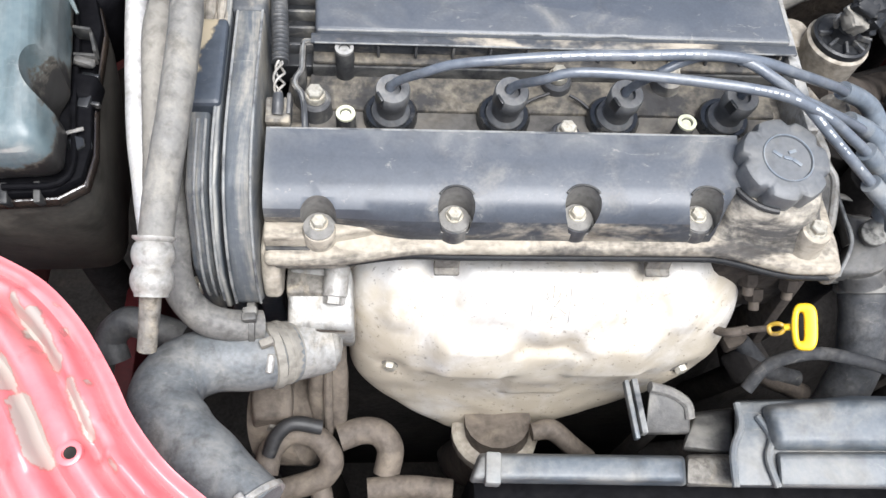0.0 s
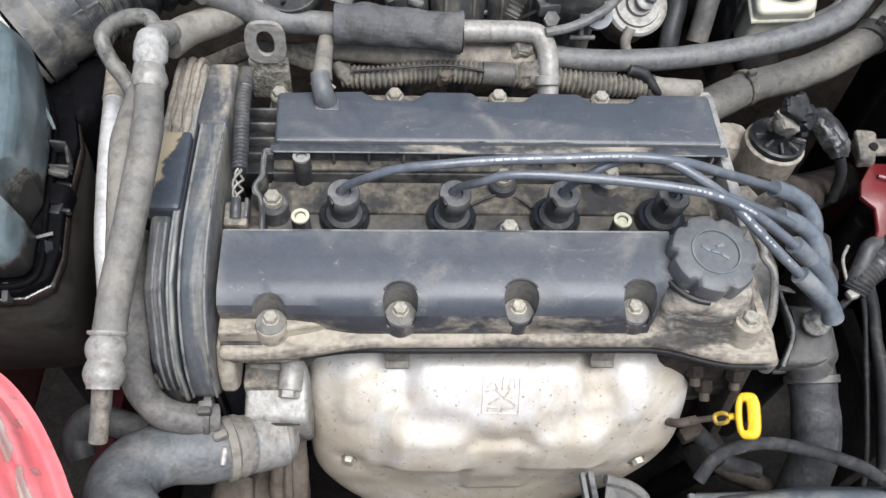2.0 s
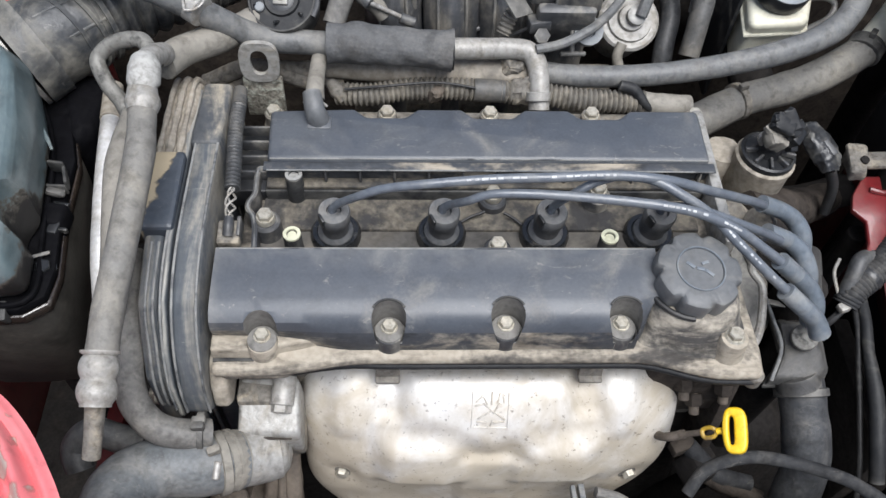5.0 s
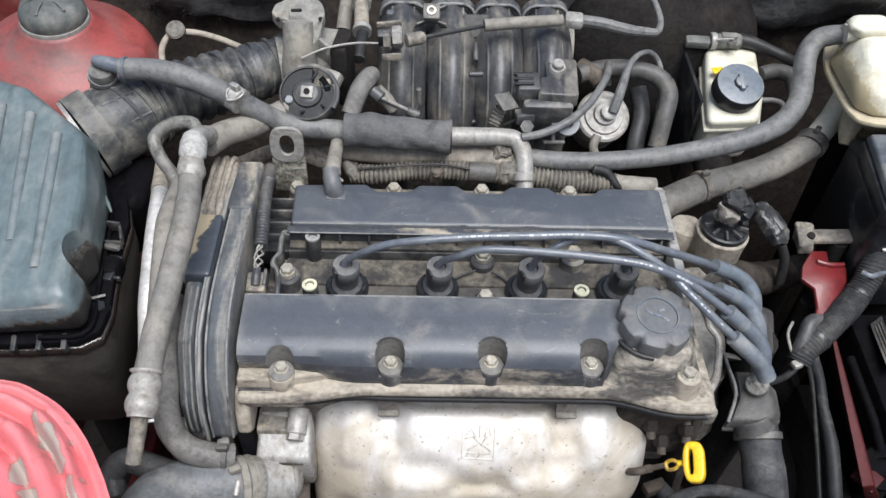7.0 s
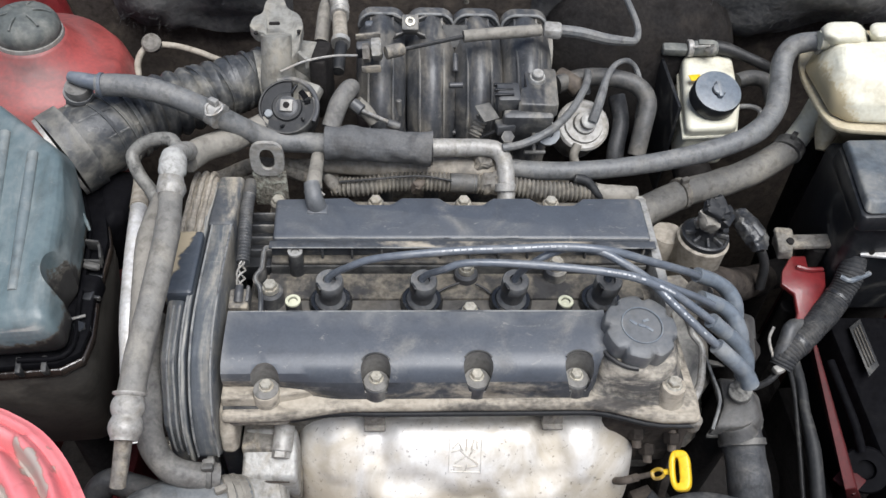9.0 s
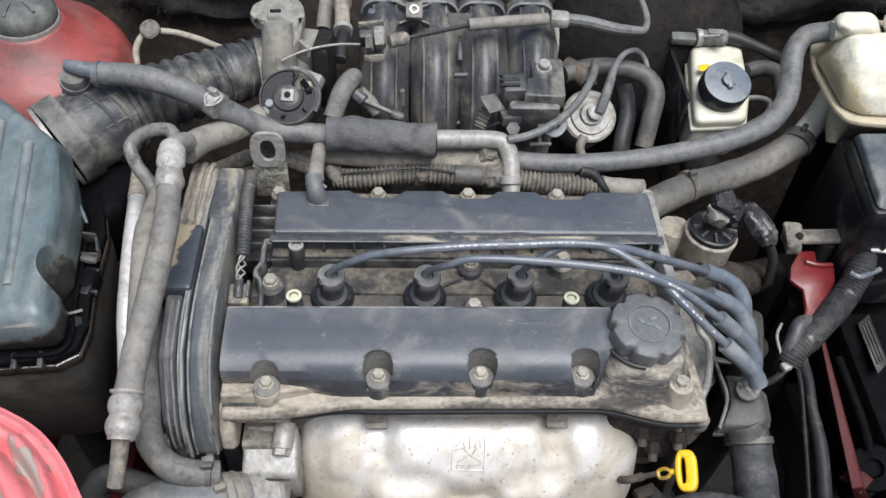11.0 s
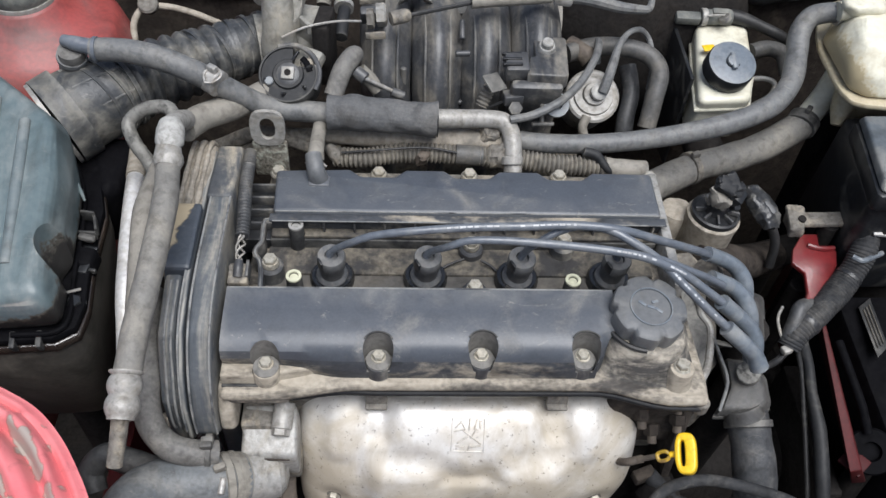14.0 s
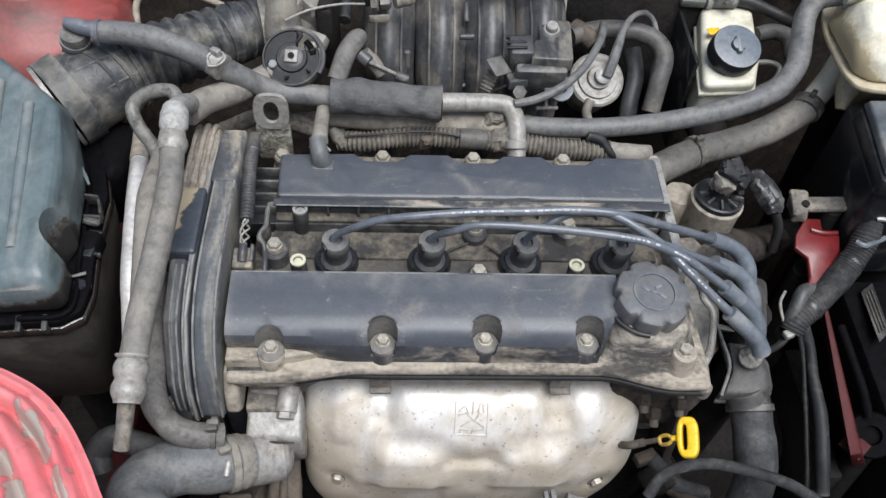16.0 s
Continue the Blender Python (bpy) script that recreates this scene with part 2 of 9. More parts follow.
M = dict(
    cover=material("cover_black", (0.058, 0.066, 0.080), (0.066, 0.074, 0.088), (0.20, 0.19, 0.17), 0.17, 0.40, scale=22, bump=0.06, fine=420, contrast=0.26, grime=0.25, detail=9, warp=0.7, scuff=0.6, edge_wear=0.5),
    ledge=material("dusty_cast_black", (0.36, 0.322, 0.262), (0.30, 0.265, 0.212), (0.058, 0.053, 0.048), 0.47, 0.8, scale=18, bump=0.4, contrast=0.13, stretch=(0.5, 1.3, 1.3), grime=0.7, detail=9, warp=0.7, spot=5),
    bullnose=material("dusty_lower_cover", (0.040, 0.045, 0.053), (0.052, 0.057, 0.065), (0.32, 0.285, 0.23), 0.45, 0.55, scale=26, bump=0.25, contrast=0.12, stretch=(0.5, 1.2, 1.2), grime=0.75, detail=9, warp=0.5, scuff=0.4),
    timing=material("streaked_black_cover", (0.056, 0.066, 0.078), (0.070, 0.080, 0.091), (0.30, 0.275, 0.225), 0.38, 0.45, scale=20, bump=0.24, contrast=0.20, stretch=(2.4, 0.35, 0.35), grime=0.45, detail=9, warp=0.5, scuff=0.7, edge_wear=1.0),
    valley=material("sandy_valley", (0.165, 0.147, 0.116), (0.105, 0.093, 0.076), (0.035, 0.034, 0.034), 0.52, 0.9, scale=26, bump=0.6, contrast=0.14, grime=0.7, warp=0.5, detail=9),
    darkvalley=material("grimy_valley", (0.085, 0.08, 0.073), (0.06, 0.057, 0.053), (0.19, 0.17, 0.14), 0.36, 0.8, scale=20, bump=0.4, contrast=0.3),
    alloy=material("cast_alloy", (0.36, 0.355, 0.338), (0.30, 0.295, 0.28), (0.26, 0.230, 0.182), 0.40, 0.52, 0.3, scale=44, bump=0.5, contrast=0.26, grime=0.6, warp=0.6, detail=9),
    dirty_alloy=material("dirty_cast_alloy", (0.19, 0.178, 0.158), (0.13, 0.12, 0.105), (0.33, 0.29, 0.225), 0.42, 0.8, 0.1, scale=48, bump=0.7, contrast=0.2, grime=0.8, warp=0.6, detail=9),
    shield=material("aluminised_steel", (0.82, 0.81, 0.79), (0.73, 0.715, 0.69), (0.41, 0.36, 0.285), 0.64, 0.44, 0.52, scale=15, bump=0.3, rough_dust=0.65, contrast=0.28, fine=70, grime=0.85, grime_at=(0.60, 0.70), scorch_shade=(0.10, 0.235), spot=16, warp=0.6, detail=9, scuff=0.0),
    rubber=material("dusty_rubber", (0.105, 0.102, 0.097), (0.135, 0.130, 0.122), (0.235, 0.222, 0.195), 0.42, 0.62, scale=40, bump=0.3, contrast=0.34, fine=320, grime=0.6, warp=0.6, scuff=0.35, detail=9),
    darkhose=material("dark_dusty_rubber", (0.040, 0.042, 0.045), (0.055, 0.057, 0.060), (0.135, 0.13, 0.12), 0.36, 0.46, scale=36, bump=0.26, contrast=0.34, fine=320, grime=0.6, warp=0.6, scuff=0.35, detail=9),
    bluehose=material("grey_rubber", (0.106, 0.110, 0.112), (0.132, 0.134, 0.134), (0.225, 0.217, 0.198), 0.40, 0.50, scale=36, bump=0.28, contrast=0.34, fine=320, grime=0.6, warp=0.6, scuff=0.45, detail=9),
    sandhose=material("sandy_rubber", (0.215, 0.200, 0.172), (0.255, 0.238, 0.204), (0.13, 0.122, 0.110), 0.40, 0.7, scale=30, bump=0.34, contrast=0.34, grime=0.6, warp=0.6, detail=9, scuff=0.25),
    blackrubber=material("black_rubber", (0.020, 0.020, 0.021), (0.028, 0.028, 0.028), (0.10, 0.096, 0.088), 0.22, 0.5, scale=40, bump=0.15, contrast=0.2, spec=0.4),
    foam=material("foam_sleeve", (0.072, 0.074, 0.077), (0.092, 0.093, 0.094), (0.19, 0.18, 0.165), 0.36, 0.7, scale=16, bump=0.55, fine=380, contrast=0.34),
    blackplastic=material("black_plastic", (0.034, 0.036, 0.041), (0.046, 0.048, 0.053), (0.23, 0.215, 0.185), 0.34, 0.42, scale=20, bump=0.16, contrast=0.16, warp=0.5, detail=8, scuff=0.35, edge_wear=0.35),
    cleanblack=material("clean_black_plastic", (0.014, 0.015, 0.017), (0.02, 0.021, 0.023), (0.12, 0.115, 0.10), 0.22, 0.34, scale=26, bump=0.12, contrast=0.2, grime=0.3, warp=0.8, spec=0.4),
    ductrubber=material("duct_rubber", (0.034, 0.037, 0.041), (0.046, 0.049, 0.053), (0.20, 0.188, 0.158), 0.44, 0.40, scale=34, bump=0.4, contrast=0.26, warp=0.6, detail=9, scuff=0.5, edge_wear=0.6),
    rubbed=material("rubbed_edge", (0.19, 0.195, 0.195), (0.24, 0.238, 0.225), (0.06, 0.064, 0.07), 0.46, 0.55, scale=30, bump=0.1, contrast=0.14, grime=0.4),
    outletcast=material("grimy_outlet_casting", (0.052, 0.051, 0.050), (0.040, 0.039, 0.038), (0.15, 0.142, 0.125), 0.34, 0.55, scale=34, bump=0.4, contrast=0.26, grime=0.7, edge_wear=0.7, detail=9),
    glossblack=material("wet_black_plastic", (0.012, 0.013, 0.014), (0.018, 0.019, 0.02), (0.11, 0.10, 0.085), 0.20, 0.16, scale=24, bump=0.25, contrast=0.2, grime=0.3, spec=0.7),
    mattblack=material("matt_black_plastic", (0.015, 0.016, 0.018), (0.022, 0.023, 0.025), (0.11, 0.104, 0.092), 0.16, 0.55, scale=40, bump=0.15, contrast=0.2, grime=0.4, spec=0.25, edge_wear=0.5, detail=9),
    capgreen=material("dusty_cap_rubber", (0.066, 0.074, 0.071), (0.082, 0.090, 0.086), (0.20, 0.20, 0.175), 0.40, 0.65, scale=30, bump=0.15, contrast=0.24, grime=0.5, edge_wear=0.4),
    tankbrown=material("stained_tank_plastic", (0.46, 0.405, 0.29), (0.40, 0.345, 0.235), (0.24, 0.185, 0.11), 0.38, 0.42, scale=11, bump=0.05, contrast=0.34, grime=0.4, detail=8),
    battery=material("battery_case", (0.004, 0.004, 0.005), (0.006, 0.006, 0.007), (0.02, 0.019, 0.018), 0.05, 0.6, scale=22, bump=0.1, contrast=0.3, spec=0.03),
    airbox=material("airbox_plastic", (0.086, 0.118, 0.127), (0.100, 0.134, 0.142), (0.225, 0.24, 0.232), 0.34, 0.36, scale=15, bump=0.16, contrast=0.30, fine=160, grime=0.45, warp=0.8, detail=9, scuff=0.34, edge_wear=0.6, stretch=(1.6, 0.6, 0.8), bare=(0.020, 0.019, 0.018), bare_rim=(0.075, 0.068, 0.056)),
    airboxrib=material("airbox_rib_plastic", (0.115, 0.142, 0.150), (0.135, 0.162, 0.166), (0.24, 0.245, 0.23), 0.40, 0.42, scale=18, bump=0.2, contrast=0.3, fine=160, grime=0.6, scuff=0.3),
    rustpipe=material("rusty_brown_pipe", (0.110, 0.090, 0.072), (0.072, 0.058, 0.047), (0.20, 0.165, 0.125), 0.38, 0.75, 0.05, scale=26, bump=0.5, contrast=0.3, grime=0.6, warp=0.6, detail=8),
    sandpipe=material("sandy_steel_pipe", (0.36, 0.325, 0.27), (0.29, 0.255, 0.205), (0.13, 0.12, 0.105), 0.36, 0.75, scale=24, bump=0.35, contrast=0.25, grime=0.6, warp=0.5, detail=8),
    harness=material("dusty_convoluted_harness", (0.024, 0.025, 0.027), (0.034, 0.035, 0.037), (0.105, 0.10, 0.092), 0.32, 0.75, scale=30, bump=0.4, contrast=0.3, grime=0.6, warp=0.5, scuff=0.3, spec=0.25),
    radhose=material("blue_grey_rubber", (0.090, 0.097, 0.102), (0.112, 0.123, 0.131), (0.215, 0.21, 0.195), 0.46, 0.50, scale=34, bump=0.28, contrast=0.32, fine=320, grime=0.6, warp=0.6, scuff=0.5, detail=9),
    railred=material("grimy_rail_paint", (0.075, 0.007, 0.008), (0.058, 0.006, 0.007), (0.06, 0.022, 0.02), 0.4, 0.6, scale=12, bump=0.1, contrast=0.4, spec=0.3),
    manifold=material("manifold_plastic", (0.040, 0.042, 0.046), (0.054, 0.056, 0.060), (0.22, 0.20, 0.165), 0.42, 0.36, scale=26, bump=0.22, contrast=0.24, grime=0.6, stretch=(1.6, 0.5, 0.5), warp=0.5, detail=9, scuff=0.35, edge_wear=0.6),
    pipe=material("dusty_pipe", (0.34, 0.33, 0.31), (0.28, 0.27, 0.25), (0.20, 0.178, 0.14), 0.36, 0.46, 0.15, scale=48, bump=0.2, contrast=0.26, grime=0.65, warp=0.6, detail=9),
    alupipe=material("bare_aluminium_pipe", (0.70, 0.695, 0.69), (0.60, 0.595, 0.58), (0.40, 0.36, 0.29), 0.4, 0.42, 0.45, scale=24, bump=0.1, contrast=0.3, grime=0.45, detail=9),
    greypipe=material("grimy_grey_pipe", (0.20, 0.195, 0.178), (0.15, 0.146, 0.132), (0.045, 0.044, 0.042), 0.4, 0.55, 0.1, scale=60, bump=0.3, contrast=0.12, grime=0.7, detail=9, warp=0.6),
    throttlecast=material("weathered_throttle_casting", (0.265, 0.26, 0.236), (0.215, 0.209, 0.188), (0.34, 0.305, 0.24), 0.38, 0.6, 0.15, scale=30, bump=0.5, contrast=0.34, grime=0.6, warp=0.6, detail=9),
    timingrear=material("sandy_black_rear", (0.050, 0.056, 0.064), (0.064, 0.069, 0.076), (0.36, 0.32, 0.25), 0.38, 0.6, scale=20, bump=0.3, contrast=0.16, stretch=(1.6, 0.6, 0.6), grime=0.5, detail=9, warp=0.5, edge_wear=0.6),
    zinc=material("zinc_bolt", (0.50, 0.475, 0.41), (0.40, 0.375, 0.315), (0.28, 0.24, 0.18), 0.38, 0.42, 0.5, scale=90, bump=0.2, contrast=0.3, per_object=0.18),
    steel=material("worn_steel", (0.42, 0.41, 0.39), (0.32, 0.31, 0.29), (0.24, 0.20, 0.15), 0.35, 0.5, 0.5, scale=60, bump=0.3, contrast=0.3),
    red=material("red_paint", (0.155, 0.015, 0.017), (0.125, 0.012, 0.014), (0.20, 0.09, 0.075), 0.38, 0.38, scale=14, bump=0.1, coat=0.3, rough_dust=0.6, contrast=0.3, grime=0.6, warp=1.0),
    towerred=material("grimy_red_paint", (0.31, 0.060, 0.054), (0.26, 0.050, 0.045), (0.120, 0.088, 0.084), 0.58, 0.45, scale=11, bump=0.10, coat=0.1, rough_dust=0.8, contrast=0.34, grime=0.5, warp=0.8, detail=9, stretch=(0.6, 0.8, 1.4)),
    peel=material("peeling_red_paint", (0.62, 0.160, 0.172), (0.60, 0.142, 0.154), (0.66, 0.30, 0.29), 0.28, 0.36, scale=14, bump=0.06, coat=0.2, rough_dust=0.55, contrast=0.4, grime=0.35, spot=5, grime_at=(0.58, 0.72), detail=8, warp=0.6, bare=(0.335, 0.285, 0.252)),
    # darker copy of the red paint, with the bay's shade put into its colour
    darkred=material("red_paint_shade_tone", (0.055, 0.005, 0.006), (0.045, 0.004, 0.005), (0.04, 0.014, 0.013), 0.4, 0.6, scale=12, bump=0.1, contrast=0.4, spec=0.3),
    white=material("aged_white_plastic", (0.66, 0.645, 0.54), (0.61, 0.59, 0.48), (0.44, 0.375, 0.25), 0.26, 0.40, scale=13, bump=0.05, contrast=0.3, grime=0.35, warp=1.0, detail=8),
    yellow=material("yellow_plastic", (0.80, 0.52, 0.02), (0.74, 0.46, 0.015), (0.45, 0.30, 0.06), 0.22, 0.4, scale=60, bump=0.1),
    darkmetal=material("grimy_steel", (0.018, 0.0165, 0.016), (0.026, 0.024, 0.023), (0.040, 0.034, 0.029), 0.28, 0.8, 0.1, scale=18, bump=0.5, contrast=0.3, spec=0.10),
    insulation=material("firewall_felt", (0.060, 0.060, 0.062), (0.098, 0.096, 0.092), (0.15, 0.145, 0.135), 0.33, 0.95, scale=17, bump=1.0, fine=160, contrast=0.35),
    corrugated=material("convoluted_tube", (0.135, 0.126, 0.109), (0.165, 0.154, 0.134), (0.32, 0.288, 0.232), 0.42, 0.65, scale=40, bump=0.2, contrast=0.24, warp=0.5, grime=0.85, detail=9),
    lead=material("ignition_lead", (0.098, 0.112, 0.134), (0.118, 0.133, 0.155), (0.23, 0.235, 0.23), 0.24, 0.31, scale=40, bump=0.1, contrast=0.3, grime=0.3, spec=0.7),
    boot=material("lead_boot", (0.108, 0.130, 0.156), (0.132, 0.155, 0.18), (0.23, 0.232, 0.225), 0.26, 0.36, scale=40, bump=0.15, contrast=0.3, grime=0.4, edge_wear=0.4),
    capgrey=material("cap_plastic", (0.092, 0.097, 0.103), (0.11, 0.115, 0.12), (0.17, 0.165, 0.152), 0.30, 0.50, scale=40, bump=0.12, contrast=0.30, grime=0.3, warp=0.6, edge_wear=0.5, detail=9),
    gusset=material("half_dusty_panel", (0.045, 0.054, 0.068), (0.056, 0.065, 0.078), (0.24, 0.22, 0.18), 0.20, 0.42, scale=30, bump=0.12, contrast=0.2, grime=0.35, detail=9, warp=0.5, edge_wear=0.5, scuff=0.35, bare=(0.37, 0.31, 0.215), bare_rim=(0.17, 0.145, 0.105)),
    achose=material("pale_dusty_rubber", (0.145, 0.140, 0.130), (0.172, 0.166, 0.152), (0.27, 0.25, 0.21), 0.42, 0.62, scale=34, bump=0.3, contrast=0.34, fine=320, grime=0.55, warp=0.6, scuff=0.3, detail=9),
    oilylip=material("oily_brown_black_lip", (0.034, 0.026, 0.021), (0.022, 0.018, 0.016), (0.10, 0.075, 0.055), 0.30, 0.16, scale=30, bump=0.35, contrast=0.2, grime=0.4, spec=0.9, rough_dust=0.35),
    tankwhite=material("stained_white_plastic", (0.66, 0.645, 0.54), (0.61, 0.59, 0.48), (0.44, 0.375, 0.25), 0.26, 0.40, scale=13, bump=0.05, contrast=0.3, grime=0.3, warp=1.0, detail=8, bare=(0.40, 0.335, 0.21), bare_rim=(0.53, 0.475, 0.34)),
    midhose=material("mid_grey_rubber", (0.062, 0.062, 0.061), (0.080, 0.079, 0.076), (0.155, 0.142, 0.120), 0.42, 0.5, scale=36, bump=0.28, contrast=0.34, fine=320, grime=0.6, warp=0.6, scuff=0.35, detail=9),
    plugboot=material("dusty_plug_boot", (0.070, 0.073, 0.078), (0.090, 0.092, 0.096), (0.21, 0.20, 0.18), 0.36, 0.52, scale=44, bump=0.25, contrast=0.26, grime=0.5, warp=0.6, edge_wear=0.5, detail=9),
    browngrime=material("brown_engine_grime", (0.047, 0.039, 0.034), (0.033, 0.028, 0.024), (0.095, 0.078, 0.062), 0.36, 0.85, scale=34, bump=0.6, contrast=0.3, grime=0.7, warp=0.6, detail=9, spec=0.2),
    eyecrust=material("crusted_lichen_steel", (0.24, 0.225, 0.185), (0.13, 0.12, 0.10), (0.36, 0.37, 0.315), 0.44, 0.85, scale=120, bump=1.0, contrast=0.10, fine=420, grime=0.8, spot=1.7, detail=9),
    shoulder=material("oily_dusty_shoulder", (0.41, 0.372, 0.31), (0.33, 0.298, 0.245), (0.062, 0.059, 0.056), 0.58, 0.7, scale=22, bump=0.4, contrast=0.14, stretch=(0.8, 0.8, 1.4), grime=0.7, detail=9, warp=0.9, spot=4),
    wellgrey=material("dusty_well", (0.19, 0.183, 0.17), (0.15, 0.144, 0.132), (0.045, 0.044, 0.043), 0.26, 0.75, scale=45, bump=0.3, contrast=0.3, grime=0.35),
    dullyellow=material("oily_yellow_plastic", (0.42, 0.27, 0.03), (0.32, 0.20, 0.025), (0.20, 0.13, 0.05), 0.3, 0.4, scale=60, bump=0.1),
    tubplastic=material("dusty_tub_plastic", (0.045, 0.042, 0.037), (0.058, 0.054, 0.047), (0.145, 0.128, 0.104), 0.40, 0.6, scale=12, bump=0.3, contrast=0.36, grime=0.6, detail=9, warp=0.6),
    tapeblack=material("crumpled_black_tape", (0.022, 0.023, 0.025), (0.032, 0.033, 0.035), (0.15, 0.145, 0.13), 0.30, 0.30, scale=60, bump=0.3, contrast=0.2, grime=0.3, detail=9),
    stampgrey=material("dull_stamped_metal", (0.58, 0.55, 0.50), (0.50, 0.47, 0.42), (0.36, 0.31, 0.24), 0.4, 0.5, 0.3, scale=60, bump=0.2, contrast=0.3),
    print=material("white_print", (0.50, 0.51, 0.52), (0.36, 0.37, 0.38), bump=0.0, rough=0.6, grime=0.5),
    shroud=material("fan_shroud_plastic", (0.070, 0.085, 0.10), (0.09, 0.105, 0.12), (0.23, 0.222, 0.20), 0.46, 0.42, scale=16, bump=0.14, contrast=0.3, warp=0.5, detail=8, scuff=0.3, edge_wear=0.6),
    ground=material("asphalt", (0.055, 0.054, 0.052), (0.09, 0.088, 0.084), (0.12, 0.115, 0.105), 0.3, 0.9, scale=3, bump=0.8, fine=60),
    label=material("worn_label", (0.40, 0.395, 0.375), (0.33, 0.325, 0.305), (0.13, 0.125, 0.115), 0.3, 0.6, scale=60, bump=0.1),
    ochre=material("chalk_mark", (0.54, 0.54, 0.40), (0.46, 0.46, 0.34), bump=0.1, rough=0.7),
)

# ---------------------------------------------------------------- building blocks, all in world metres
ORIGIN = {}


def thing(name, base, label, category, group="", kind=""):
    ob = new(name)
    ob.empty_display_size = 0.02
    ob.location = base
    ORIGIN[ob.name] = Vector(base)
    return tagged(ob, label, category, group, kind)


def part(name, bm, mat, parent=None, label="", smooth=35, kind="", second=None):
    """Links a bmesh in world metres as one mesh object under a thing or a part."""
    me = bpy.data.meshes.new(name)
    bmesh.ops.recalc_face_normals(bm, faces=bm.faces)
    o = ORIGIN[parent.name] if parent else Vector((0, 0, 0))
    bmesh.ops.translate(bm, verts=bm.verts, vec=-o)
    for f in bm.faces:
        f.smooth = True
    for e in bm.edges:
        if len(e.link_faces) == 2 and e.calc_face_angle(0) > radians(smooth):
            e.smooth = False
    bm.to_mesh(me)
    bm.free()
    me.materials.append(mat)
    if second:
        me.materials.append(second)
    ob = new(name, me)
    if parent:
        ob.parent = parent
        ORIGIN[ob.name] = Vector(o)
    else:
        ORIGIN[ob.name] = Vector((0, 0, 0))
    return tagged(ob, label, kind=kind)


def setting(name, bm, mat, label, category, smooth=35):
    return tagged(part(name, bm, mat, None, label, smooth), label, category, kind="structure")


def spline(pts, steps=8):
    """Points of a Catmull-Rom curve through pts."""
    p = [Vector(q) for q in pts]
    p = [p[0] * 2 - p[1]] + p + [p[-1] * 2 - p[-2]]
    out = []
    for i in range(1, len(p) - 2):
        a, b, c, d = p[i - 1:i + 3]
        for k in range(steps):
            t = k / steps
            out.append(0.5 * (2 * b + (c - a) * t + (2 * a - 5 * b + 4 * c - d) * t * t + (3 * b - a - 3 * c + d) * t ** 3))
    out.append(p[-2])
    return out


def sweep(path, radii, seg=14, flat=1.0, square=2.0):
    """A closed tube along a list of points, with a radius for each."""
    bm = bmesh.new()
    rings = []
    up = None
    for i, q in enumerate(path):
        t = (path[min(i + 1, len(path) - 1)] - path[max(i - 1, 0)]).normalized()
        if up is None:
            up = t.orthogonal().normalized() if abs(t.z) > 0.9 else Vector((0, 0, 1))
        up = (up - t * up.dot(t)).normalized()
        side = t.cross(up)
        ring = []
        for k in range(seg):
            a = 2 * math.pi * k / seg
            c, s = (math.copysign(abs(w) ** (2 / square), w) for w in (math.cos(a), math.sin(a)))
            ring.append(bm.verts.new(q + (c * side + s * flat * up) * radii[i]))
        rings.append(ring)
    for a, b in zip(rings, rings[1:]):
        for k in range(seg):
            bm.faces.new((a[k], a[(k + 1) % seg], b[(k + 1) % seg], b[k]))
    bm.faces.new(rings[0][::-1])
    bm.faces.new(rings[-1])
    return bm


def tube(pts, r, seg=14, steps=8, rib=0.0, amp=0.0, wobble=0.0, flat=1.0, square=2.0):
    """A hose through pts; r is one radius or one for each point; rib is the pitch and amp the depth of its corrugation."""
    rr = list(r) if hasattr(r, "__len__") else [r] * len(pts)
    path = spline(pts, steps)
    n = len(path)
    rad = []
    for i in range(n):
        u = i / steps
        k = min(int(u), len(rr) - 2)
        rad.append(rr[k] + (rr[k + 1] - rr[k]) * (u - k))
    if rib:
        dist = [0.0]
        for a, b in zip(path, path[1:]):
            dist.append(dist[-1] + (b - a).length)
        count = max(2, int(dist[-1] / (rib / 4)))
        fine, fr, j = [], [], 0
        for i in range(count + 1):
            d = dist[-1] * i / count
            while j < n - 2 and dist[j + 1] < d:
                j += 1
            w = (d - dist[j]) / max(1e-6, dist[j + 1] - dist[j])
            fine.append(path[j].lerp(path[j + 1], w))
            fr.append(rad[j] + (rad[j + 1] - rad[j]) * w + amp * (1, 0.4, -1, 0.4)[i % 4])
        path, rad = fine, fr
    if wobble:
        rad = [x * (1 + wobble * noise.noise(q * 55)) for x, q in zip(rad, path)]
    return sweep(path, rad, seg, flat, square)


def merge(*bms):
    out = bms[0]
    for b in bms[1:]:
        me = bpy.data.meshes.new("tmp")
        b.to_mesh(me)
        b.free()
        out.from_mesh(me)
        bpy.data.meshes.remove(me)
    return out


def soften(bm, bevel, angle=25, seg=2):
    if bevel > 0:
        edges = [e for e in bm.edges if len(e.link_faces) == 2 and e.calc_face_angle(0) > radians(angle)]
        bmesh.ops.bevel(bm, geom=edges, offset=bevel, segments=seg, affect="EDGES", profile=0.5, clamp_overlap=True)
    return bm


